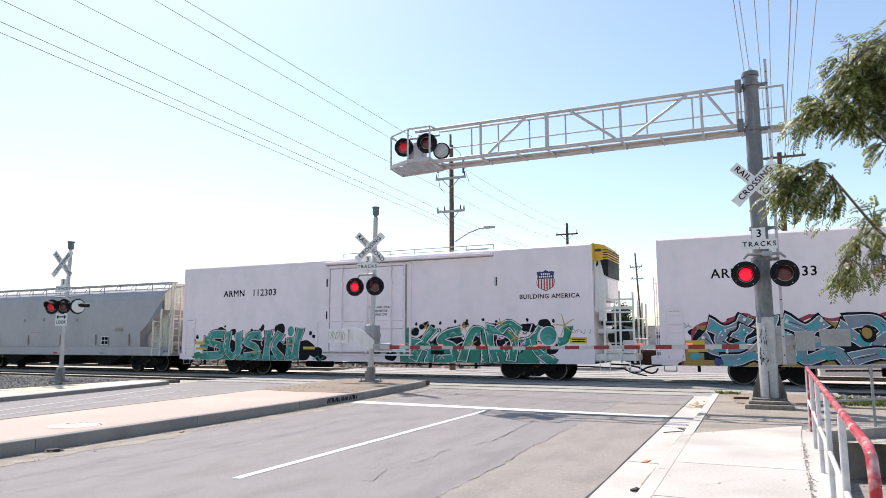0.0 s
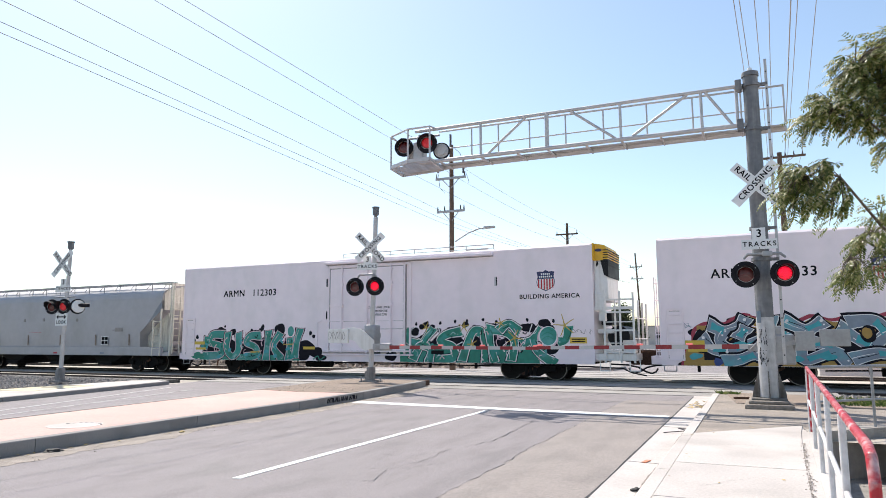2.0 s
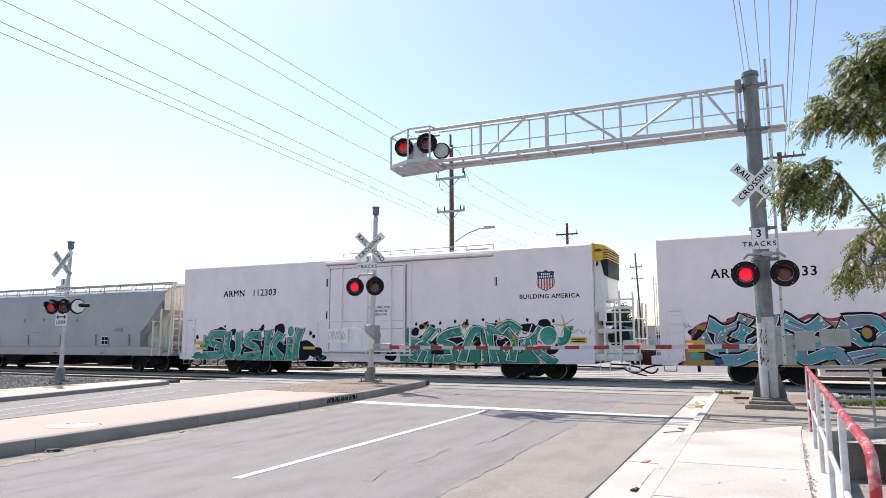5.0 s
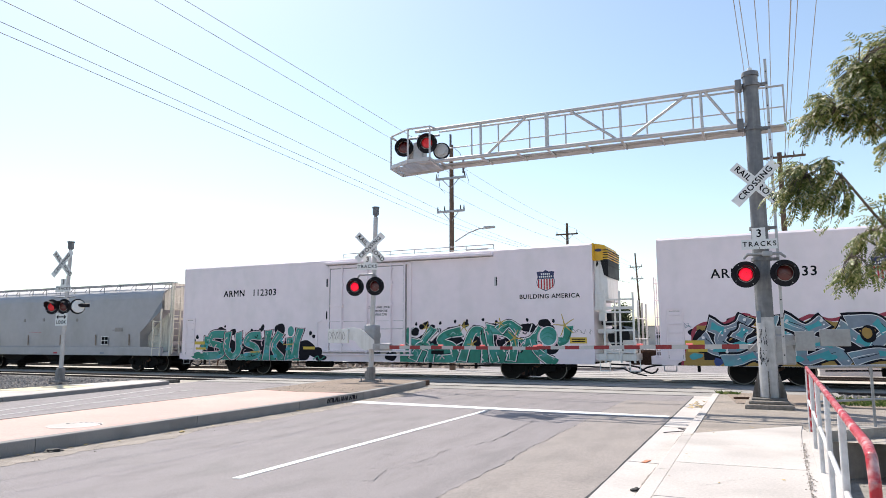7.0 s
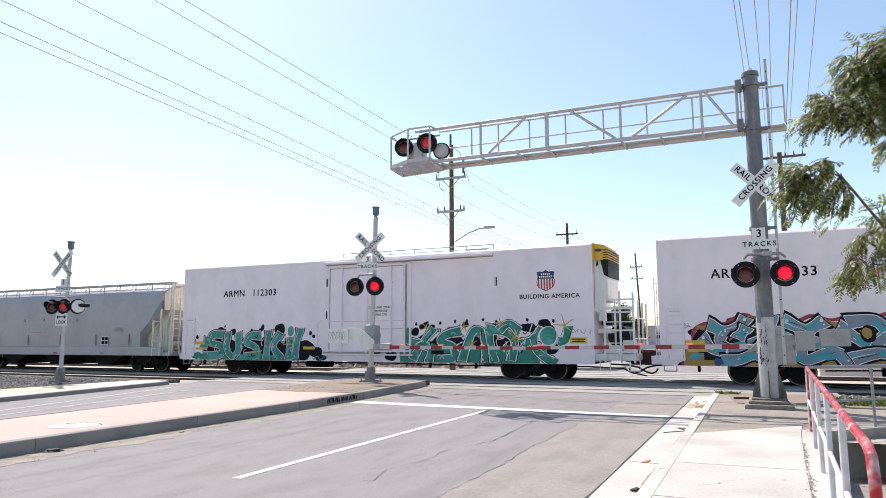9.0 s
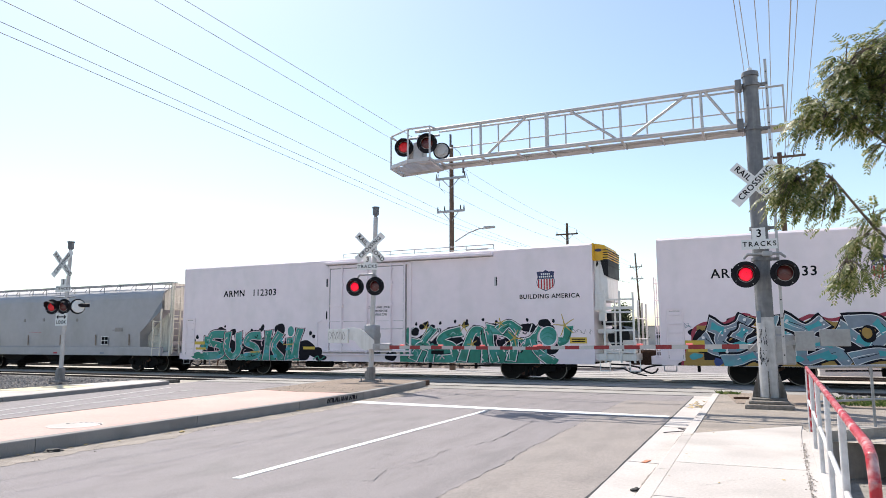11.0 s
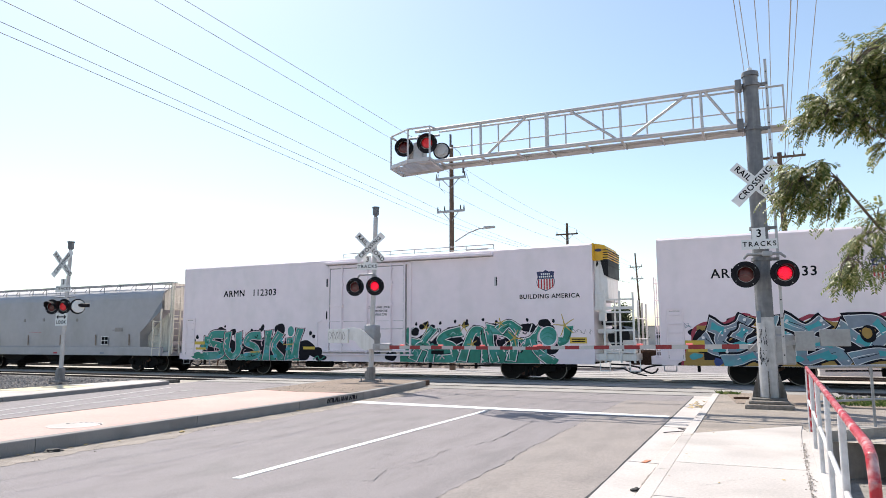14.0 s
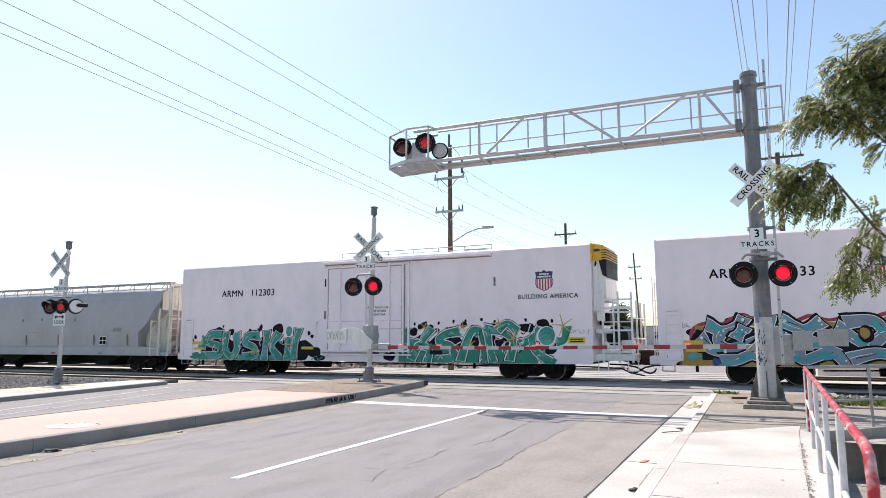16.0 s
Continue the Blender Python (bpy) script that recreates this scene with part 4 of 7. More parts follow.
def first_art(car):
    """Two teal and green pieces with pink and white lines and dark spots over them."""
    words = "teal and green spray-painted letter with pink edge"
    inks = (P_BLACK, P_PINK, P_TEAL, P_GREEN, P_PALE)
    m = Mural(car, 1.25, 7.0, 0.65, 1.93, 5)
    for u, v, rx, rz in ((0.2, 1.06, 0.24, 0.15), (0.245, 1.2, 0.05, 0.07), (0.33, 1.0, 0.2, 0.13), (0.52, 1.0, 0.1, 0.12), (0.63, 1.14, 0.1, 0.14), (0.61, 1.05, 0.09, 0.09), (0.8, 1.08, 0.33, 0.22), (-0.05, 0.82, 0.08, 0.11),
                         (-0.08, 0.7, 0.08, 0.1), (0.1, 1.0, 0.1, 0.06), (1.09, 0.93, 0.07, 0.11), (1.12, 0.82, 0.08, 0.09), (1.05, 0.45, 0.42, 0.33), (1.13, 0.3, 0.4, 0.24), (1.03, 0.2, 0.35, 0.25), (1.19, 0.1, 0.28, 0.13)):
        m.spot("dark_cloud", P_BLACK, u, v, rx, rz)
    m.fill("background_paint", P_BLACK, 0.02, 0.97, 0.0, 0.72, 0.1)
    m.fill("background_paint", P_GREEN, -0.02, 0.99, 0.0, 0.2, 0.06)
    m.spot("background_paint", P_GREEN, -0.05, 0.14, 0.3, 0.16)
    m.run("green_flick", P_GREEN, [(1.12, 0.05), (1.16, 0.16), (1.18, 0.04), (1.22, 0.14)], 0.05)
    for strokes in ([[(0.24, 0.9), (0.12, 0.9), (0.09, 0.62), (0.2, 0.5), (0.21, 0.2), (0.04, 0.12)], [(0.03, 0.45), (0.06, 0.75)]], [[(0.28, 0.92), (0.27, 0.4), (0.33, 0.12), (0.39, 0.35), (0.39, 0.9)]],
                    [[(0.6, 0.86), (0.51, 0.84), (0.47, 0.62), (0.56, 0.46), (0.58, 0.2), (0.47, 0.1)]], [[(0.69, 0.96), (0.68, 0.5), (0.67, 0.07)], [(0.8, 0.9), (0.74, 0.5), (0.81, 0.1)]],
                    [[(0.9, 0.7), (0.89, 0.1)], [(0.99, 1.02), (0.965, 0.6), (0.95, 0.15)]]):
        m.letter(words, strokes, 0.33, inks, (0.14, 0.065))
    dot = m.spot("painted_letter", P_TEAL, 0.905, 1.0, 0.17, 0.22, 0.05)
    dot["label"] = words
    for u, v in ((0.26, 0.55), (0.43, 0.4), (0.63, 0.5), (0.84, 0.6), (0.45, 0.75), (0.15, 0.3), (0.72, 0.35)):
        a = m.rnd.uniform(0, 6.28)
        m.run("pink_line", P_PINK, [(u, v), (u + 0.02 * math.cos(a), v + 0.12), (u + 0.012, v + 0.24)], 0.05, dot)
        m.spot("blue_patch", P_CYAN, u + 0.04, v - 0.2, 0.12, 0.08, 0.3, dot)
    for u, v, w in ((0.52, 0.28, 0.09), (0.84, 0.55, 0.05)):
        m.run("yellow_stroke", P_YELLOW, [(u, v), (u + 0.09, v + 0.01)], w, dot)
    for j in range(26):
        u, v, a = m.rnd.uniform(0.02, 0.97), m.rnd.uniform(0.08, 0.85), m.rnd.uniform(0, 6.28)
        m.run("paint_shard", (P_CYAN, P_PALE, P_BLACK, P_PINK, P_GREEN)[j % 5], [(u, v), (u + 0.02 * math.cos(a), v + 0.09 * math.sin(a)), (u + 0.03 * math.cos(a + 0.7), v + 0.15 * math.sin(a + 0.7))], (0.13, 0.06, 0.05, 0.03, 0.1)[j % 5], dot, 0.6)
    # the longer piece beside the door
    words = "green spray-painted letter with white and pink edge"
    inks = (P_BLACK, SIGN_WHITE, P_GREEN, P_TEAL, P_PALE)
    m = Mural(car, 12.05, 19.0, 0.65, 2.08, 9)
    for i in range(22):
        u = 0.03 + 0.92 * (i + m.rnd.random() * 0.7) / 22
        r = m.rnd.uniform(0.07, 0.2)
        m.spot("dark_cloud", P_BLACK, u, m.rnd.uniform(0.84, 1.04), r * 1.2, r * m.rnd.uniform(0.7, 1.0))
        if i % 2:
            m.spot("dark_spot", P_BLACK, u + 0.01, m.rnd.uniform(1.06, 1.16), 0.055, 0.07)
    m.spot("dark_cloud", P_BLACK, -0.07, 0.17, 0.3, 0.2)
    m.spot("dark_cloud", P_BLACK, 0.9, 0.5, 0.4, 0.35)
    m.fill("background_paint", P_BLACK, 0.0, 0.86, 0.3, 0.68, 0.12)
    m.fill("background_paint", P_GREEN, -0.01, 0.84, 0.0, 0.46, 0.05)
    m.run("background_paint", P_GREEN, [(0.8, 0.4), (0.86, 0.22), (0.93, 0.02)], 0.5, None, 0.5)
    for i, strokes in enumerate(([[(0.03, 0.88), (0.04, 0.62), (0.12, 0.5)], [(0.2, 0.9), (0.14, 0.55), (0.08, 0.12)], [(0.12, 0.5), (0.19, 0.35), (0.18, 0.06)]], [[(0.37, 0.84), (0.29, 0.76), (0.25, 0.58), (0.33, 0.44), (0.34, 0.15), (0.25, 0.06)]],
                    [[(0.39, 0.1), (0.42, 0.5), (0.46, 0.86), (0.51, 0.82), (0.53, 0.4), (0.53, 0.08)]], [[(0.55, 0.9), (0.65, 0.8), (0.7, 0.55), (0.68, 0.12)], [(0.55, 0.88), (0.56, 0.5), (0.58, 0.06)]],
                    [[(0.62, 0.9), (0.67, 1.04), (0.72, 0.86)]], [[(0.85, 0.86), (0.8, 0.62), (0.75, 0.52)], [(0.8, 0.62), (0.83, 0.3), (0.9, 0.06)]], [[(1.0, 0.9), (0.985, 0.62), (0.95, 0.56)]])):
        m.letter(words, strokes, 0.3, inks, (0.13 if i < 6 else 0.0, 0.07))
    ring = m.spot("pink_ring", P_PINK, 0.885, 0.66, 0.4, 0.42, 0.04)
    m.spot("white_ring", SIGN_WHITE, 0.888, 0.7, 0.36, 0.38, 0.04, ring)
    m.spot("painted_letter", P_TEAL, 0.89, 0.71, 0.32, 0.34, 0.05)["label"] = words
    for j in range(3):
        m.run("dark_curl", P_GREEN, [(0.855, 0.62 + j * 0.1), (0.885, 0.7 + j * 0.1), (0.915, 0.64 + j * 0.1)], 0.03, ring)
    for u, v in ((0.12, 0.35), (0.22, 0.7), (0.37, 0.3), (0.41, 0.72), (0.48, 0.35), (0.6, 0.45), (0.73, 0.3), (0.78, 0.75), (0.07, 0.72), (0.64, 0.3)):
        m.run("pale_line", SIGN_WHITE if m.rnd.random() < 0.6 else P_PINK, [(u, v), (u + m.rnd.uniform(-0.03, 0.03), v + 0.14), (u + 0.02, v + 0.26)], 0.04, ring)
    for j in range(34):
        u, v, a = m.rnd.uniform(0.02, 0.88), m.rnd.uniform(0.08, 0.8), m.rnd.uniform(0, 6.28)
        m.run("paint_shard", (P_TEAL, SIGN_WHITE, P_BLACK, P_PINK, P_PALE)[j % 5], [(u, v), (u + 0.016 * math.cos(a), v + 0.09 * math.sin(a)), (u + 0.028 * math.cos(a + 0.7), v + 0.16 * math.sin(a + 0.7))], (0.14, 0.03, 0.05, 0.045, 0.05)[j % 5], ring, 0.6)
    for u, v, size in ((0.16, 0.97, 0.2), (0.4, 0.98, 0.22), (0.62, 1.06, 0.2), (0.98, 0.98, 0.42), (-0.06, 0.62, 0.36), (0.7, 0.66, 0.34), (0.45, 0.5, 0.22)):
        for j in range(5):
            a = j * 1.25 + u * 7
            m.run("yellow_flick", P_YELLOW, [(u, v), (u + size * math.cos(a) / 6.95 * 0.6, v + size * math.sin(a) * 0.45), (u + size * math.cos(a) / 6.95, v + size * math.sin(a) * 0.7)], 0.05, ring, 0.5)
    for j in range(7):
        u = 1.03 + j * 0.016
        a = m.rnd.uniform(0, 6.28)
        m.run("grey_scrawl", KERB, [(u, 0.8), (u + 0.01 * math.cos(a), 0.8 + 0.07 * math.sin(a)), (u + 0.012 * math.cos(a + 2), 0.82 + 0.07 * math.sin(a + 2))], 0.012, ring)
    for j in range(8):
        m.run("red_scrawl", P_MAROON, [(0.1 + j * 0.03, 0.36), (0.115 + j * 0.03, 0.44 + 0.03 * (j % 2)), (0.125 + j * 0.03, 0.35)], 0.02, ring)


def second_art(car):
    """Blue-grey and turquoise letters on black, ochre waves with a maroon edge behind them."""
    words = "blue-grey and turquoise spray-painted letter with white edge"
    m = Mural(car, 0.75, 7.3, 0.65, 2.2, 21)
    edge = [(0.0, 0.05), (0.01, 0.35), (0.05, 0.5), (0.06, 0.78), (0.12, 0.92), (0.2, 0.9), (0.25, 1.02), (0.3, 1.1), (0.35, 1.02), (0.44, 1.05), (0.52, 0.94), (0.6, 1.05), (0.68, 0.96), (0.76, 1.03), (0.84, 0.97), (0.92, 1.08), (1.0, 1.0)]
    edge += [(1.0 + 0.08 * i, 1.0 + 0.06 * (-1) ** i) for i in range(1, 8)]
    for i, q in enumerate(edge):
        m.spot("maroon_cloud", P_MAROON if i % 3 else P_BLACK, q[0], q[1] - 0.06, 0.22, 0.13, 0.1)
    m.run("maroon_edge", P_MAROON, [(u, v - 0.02) for u, v in edge], 0.15)
    m.run("pale_wave", SIGN_WHITE, [(u + 0.012, v - 0.07) for u, v in edge], 0.1)
    m.run("ochre_wave", P_OCHRE, [(u + 0.02, v - 0.13) for u, v in edge], 0.26)
    m.fill("background_paint", P_OCHRE, 0.07, 1.55, 0.0, 0.84, 0.06)
    m.spot("background_paint", P_OCHRE, 0.08, 0.25, 0.42, 0.5, 0.12)
    m.fill("background_paint", P_BLACK, 0.1, 1.55, 0.12, 0.62, 0.2)
    for u, v, a, b, mat in ((0.09, 0.5, 0.26, 0.42, P_BLACK), (0.15, 0.82, 0.2, 0.2, P_NAVY), (0.12, 0.62, 0.12, 0.24, P_NAVY), (0.17, 0.1, 0.16, 0.16, P_NAVY), (0.4, 0.78, 0.22, 0.42, P_BLACK), (0.395, 0.85, 0.12, 0.2, P_NAVY), (0.49, 0.4, 0.3, 0.5, P_BLACK),
                            (0.64, 0.75, 0.2, 0.3, P_BLACK), (0.68, 0.5, 0.25, 0.4, P_BLACK), (0.97, 0.55, 0.25, 0.3, P_BLACK), (0.985, 0.52, 0.1, 0.14, P_NAVY), (0.56, 0.6, 0.14, 0.35, P_OCHRE), (0.7, 0.42, 0.16, 0.36, P_OCHRE), (0.33, 0.6, 0.2, 0.24, P_OCHRE), (0.86, 0.08, 0.55, 0.1, P_OCHRE)):
        m.spot("background_paint", mat, u, v, a, b, 0.22)
    inks = (P_BLACK, SIGN_WHITE, P_BLUE, P_CYAN, SIGN_WHITE)
    for i, strokes in enumerate(([[(0.14, 0.86), (0.2, 0.74), (0.27, 0.84), (0.3, 0.98)], [(0.2, 0.74), (0.18, 0.52), (0.24, 0.36), (0.36, 0.5)], [(0.1, 0.58), (0.14, 0.36), (0.21, 0.3)]], [[(0.2, 0.1), (0.27, 0.14), (0.34, 0.24), (0.42, 0.1)], [(0.27, 0.62), (0.3, 0.78)]],
                    [[(0.36, 0.36), (0.4, 0.62), (0.42, 0.98)], [(0.41, 0.72), (0.49, 0.7)]], [[(0.42, 0.14), (0.5, 0.26), (0.6, 0.22)]], [[(0.49, 0.92), (0.57, 0.76), (0.64, 0.9)], [(0.58, 0.74), (0.55, 0.45), (0.56, 0.14), (0.68, 0.3), (0.74, 0.12)], [(0.6, 0.5), (0.68, 0.46)]],
                    [[(0.72, 0.78), (0.78, 0.58), (0.84, 0.42)], [(0.76, 0.9), (0.86, 0.92), (0.9, 0.68), (0.84, 0.42)], [(0.9, 0.68), (1.0, 0.86)]], [[(0.77, 0.18), (0.86, 0.28), (0.95, 0.26), (1.04, 0.4)]],
                    [[(1.05, 0.85), (1.08, 0.4), (1.2, 0.2)], [(1.06, 0.6), (1.2, 0.66)]], [[(1.3, 0.9), (1.22, 0.5), (1.36, 0.15)], [(1.42, 0.8), (1.3, 0.5)]])):
        m.letter(words, strokes, 0.35, inks, (0.2, 0.05))
    hole = m.spot("dark_hole", P_BLACK, 0.83, 0.66, 0.22, 0.26, 0.1)
    m.spot("ochre_drop", P_OCHRE, 0.825, 0.68, 0.14, 0.17, 0.1, hole)
    for u, v in ((0.1, 0.6), (0.3, 0.98), (0.42, 1.0), (0.49, 0.94), (0.64, 0.94), (1.0, 0.9), (0.21, 0.3)):
        m.spot("white_spark", SIGN_WHITE, u, v, 0.05, 0.05, 0.1, hole)
    for u, v in ((0.27, 0.45), (0.52, 0.16), (0.66, 0.2), (0.95, 0.72), (0.06, 0.2), (0.4, 0.3)):
        m.spot("turquoise_patch", P_CYAN, u, v, 0.22, 0.1, 0.25, hole)
    for j in range(9):
        u = -0.02 + j * 0.008
        a = m.rnd.uniform(0, 6.28)
        m.run("blue_scrawl", P_BLUE, [(u, 0.86), (u + 0.01 * math.cos(a), 0.86 + 0.06 * math.sin(a)), (u + 0.012 * math.cos(a + 2), 0.88 + 0.06 * math.sin(a + 2))], 0.012, hole)


reefer(0.0, "white refrigerator car with teal spray-painted letters and yellow cooling unit", [("ARMN", 2.5, 3.68, 0.42), ("112303", 4.2, 3.68, 0.42), ("BUILDING AMERICA", 17.13, 3.13, 0.235)], [(18.18, 3.73)], first_art)
reefer(22.22, "white refrigerator car with blue and ochre spray-painted letters", [("ARMN", 1.74, 3.7, 0.44), ("33", 4.47, 3.68, 0.44)], [(6.75, 3.72)], second_art)


def hopper(x):
    """A grey covered hopper, round-sided, sloped ends behind open ladders."""
    car = thing("covered_hopper_car", TRAIN @ pose(x, 0, 0), "pale grey covered hopper car with rounded sides", "rail car", "train cars")
    L = 17.6
    side = [(0.1, 1.0), (0.03, 1.6), (0.02, 1.95), (0.0, 2.3), (0.02, 3.05), (0.03, 3.55), (0.06, 3.86), (0.17, 4.0)]
    prof = side + [(SPAN / 2 - 0.5, 4.4), (SPAN / 2 + 0.5, 4.4)] + [(SPAN - a, b) for a, b in reversed(side)]
    bm = BM()
    # end sheets slope in towards the outlets
    def ring(xs):
        return [bm.verts.new((xs(b), a, b)) for a, b in prof]
    right = ring(lambda z: -0.72 if z > 3.05 else -0.72 - (3.05 - max(z, 1.95)) * 1.3)
    left = ring(lambda z: -L + 0.72 if z > 3.05 else -L + 0.72 + (3.05 - max(z, 1.95)) * 1.3)
    bm.faces.new(right), bm.faces.new(left)
    for i in range(len(prof)):
        j = (i + 1) % len(prof)
        bm.faces.new((right[i], right[j], left[j], left[i]))
    body = part("body", bm, HOPPER_GREY, car, "pale grey curved steel body", smooth=True)
    bm = BM()
    for k in range(5):
        xx = -3.2 - k * 2.75
        box(bm, xx - 0.012, xx + 0.012, 0.02, 0.06, 3.0, 3.2)
    box(bm, -L + 1.0, -0.9, 0.026, 0.1, 3.6, 3.625)
    part("seam", bm, HOPPER_GREY, body)
    part("side_sill", box(BM(), -L + 0.3, -0.62, -0.03, 0.12, 0.8, 1.22, 0.015), HOPPER_GREY, car)
    part("far_side_sill", box(BM(), -L + 0.3, -0.3, SPAN - 0.12, SPAN + 0.03, 0.76, 1.06, 0.015), HOPPER_GREY, car)
    # cream end wall above, sloping sheet and open bracing below
    for xe, d in ((-0.1, -1), (-L + 0.1, 1)):
        bm = BM()
        prism(bm, [(0.16, 3.05), (0.16, 3.85), (0.42, 4.1), (SPAN / 2, 4.28), (SPAN - 0.42, 4.1), (SPAN - 0.16, 3.85), (SPAN - 0.16, 3.05)], "x", min(xe + d * 0.6, xe + d * 0.615), max(xe + d * 0.6, xe + d * 0.615))
        part("end_wall", bm, HOPPER_WHITE, car, "cream upper end wall")
        bm = BM()
        for yy in (0.0, SPAN - 0.08):
            box(bm, xe - 0.04, xe + 0.04, yy, yy + 0.08, 0.8, 4.3, 0.008)
            flat_bar(bm, (xe + d * 0.6, yy + 0.04, 4.3), (xe, yy + 0.04, 4.3), 0.08, 0.08)
        box(bm, xe - 0.04, xe + 0.04, 0.0, SPAN, 4.24, 4.36)
        box(bm, xe - 0.03, xe + 0.03, 0.0, SPAN, 2.55, 2.66)
        part("end_frame", bm, HOPPER_WHITE, car, "cream end frame with brown dust")
        part("end_deck", box(BM(), min(xe, xe + d * 3.0), max(xe, xe + d * 3.0), 0.05, SPAN - 0.05, 0.8, 0.98), HOPPER_GREY, car)
        for yy in (0.55, SPAN - 0.61):
            part("bracing_plate", prism(BM(), [(xe + d * 0.35, 1.0), (xe + d * 2.5, 1.0), (xe + d * 2.1, 1.9), (xe + d * 0.7, 2.9), (xe + d * 0.5, 2.2)], "y", yy, yy + 0.06), HOPPER_WHITE, car)
        part("brake_reservoir", bar(BM(), (xe + d * 1.5, 0.9, 1.3), (xe + d * 1.5, 2.2, 1.3), 0.22, seg=16), HOPPER_GREY, car, smooth=True)
    bm = BM()
    for x0, z1 in ((-1.22, 2.54), (-0.7, 3.1)):
        box(bm, x0 - 0.03, x0 + 0.03, -0.05, 0.02, 0.8, z1)
    for i in range(5):
        bar(bm, (-1.22, -0.06, 1.15 + i * 0.33), (-0.7, -0.06, 1.15 + i * 0.33), 0.016, seg=6)
    part("ladder", bm, HOPPER_WHITE, car)
    bm = BM()
    for y0 in (0.12, 0.55):
        box(bm, -0.06, 0.0, y0 - 0.03, y0 + 0.03, 0.9, 4.2)
    for i in range(10):
        bar(bm, (0.02, 0.12, 1.15 + i * 0.32), (0.02, 0.55, 1.15 + i * 0.32), 0.016, seg=6)
    part("end_ladder", bm, HOPPER_WHITE, car)
    # roof walk
    bm = BM()
    for yy in (0.32, 0.62, SPAN - 0.62, SPAN - 0.32):
        flat_bar(bm, (-L + 0.4, yy, 4.42), (-0.4, yy, 4.42), 0.09, 0.05)
    for i in range(15):
        xx = -0.6 - i * 1.16
        for yy in (0.3, SPAN - 0.3):
            pipe(bm, [(xx, yy, 4.0), (xx, yy, 4.4)], 0.022)
            flat_bar(bm, (xx, yy - 0.05, 4.38), (xx, yy + 0.4, 4.38), 0.05, 0.05)
            pipe(bm, [(xx - 0.5, yy + 0.12, 4.15), (xx - 0.25, yy + 0.05, 4.3), (xx, yy, 4.36)], 0.015)
    part("running_board", bm, GALV, car)
    bm = box(BM(), -L + 2, -2, SPAN / 2 - 0.42, SPAN / 2 + 0.42, 4.35, 4.5, 0.05)
    part("roof_hatch", bm, HOPPER_GREY, car)
    # outlets below
    for k in range(3):
        xx = -5.0 - k * 3.8
        bm = BM()
        prism(bm, [(xx - 1.75, 1.02), (xx + 1.75, 1.02), (xx + 0.45, 0.42), (xx - 0.45, 0.42)], "y", 0.5, SPAN - 0.5)
        box(bm, xx - 0.5, xx + 0.5, 0.35, SPAN - 0.35, 0.28, 0.44, 0.02)
        part("outlet", bm, TRUCK_BLACK, car)
    bm = BM()
    for xx in (-2.85, -5.3, -8.05, -10.7, -13.25):
        flat_bar(bm, (xx, -0.006, 1.3), (xx - 0.03, -0.006, 1.85), 0.012, 0.075)
    part("reflector_strip", bm, DIRT, car, "faded ochre strip")
    part("data_sheet", box(BM(), -4.88, -4.37, -0.008, 0.0, 1.33, 1.77), SIGN_WHITE, car)
    part("stencil_block", box(BM(), -3.9, -3.35, -0.012, 0.0, 2.0, 2.2), KERB, car)
    bm = BM()
    box(bm, -4.85, -4.64, -0.012, 0.0, 1.56, 1.74), box(bm, -4.61, -4.4, -0.012, 0.0, 1.56, 1.74), box(bm, -4.85, -4.64, -0.012, 0.0, 1.36, 1.53), box(bm, -4.61, -4.4, -0.012, 0.0, 1.36, 1.53)
    part("data_panel", bm, SIGN_BLACK, car)
    bm = BM()
    for xx, zz in ((-6.9, 2.55), (-9.6, 2.6), (-11.2, 2.58), (-8.3, 2.55)):
        box(bm, xx, xx + 0.14, -0.012, 0.02, zz, zz + 0.16)
    for i in range(6):
        box(bm, -4.1 + i * 0.12, -4.03 + i * 0.12, -0.012, 0.02, 2.06, 2.1)
    part("stencil_bars", bm, KERB, car)
    bm = BM()
    box(bm, -8.5, -8.2, -0.034, -0.02, 0.87, 0.95)
    box(bm, -10.7, -9.7, 0.005, 0.02, 1.99, 2.0)
    part("red_placard", bm, SHIELD_RED, car)
    part("pale_stencil", box(BM(), -4.9, -4.6, -0.034, 0.0, 0.87, 0.95), P_BLUE, car)
    truck(car, -2.25), truck(car, -L + 2.25)
    coupler(car, -0.35, 1), coupler(car, -L + 0.35, -1)
    return car


hopper(-0.75)

# ---------- crossing signals ----------
LIT = []    # lit lenses: part, its pose inside the housing, which of the pair, delay


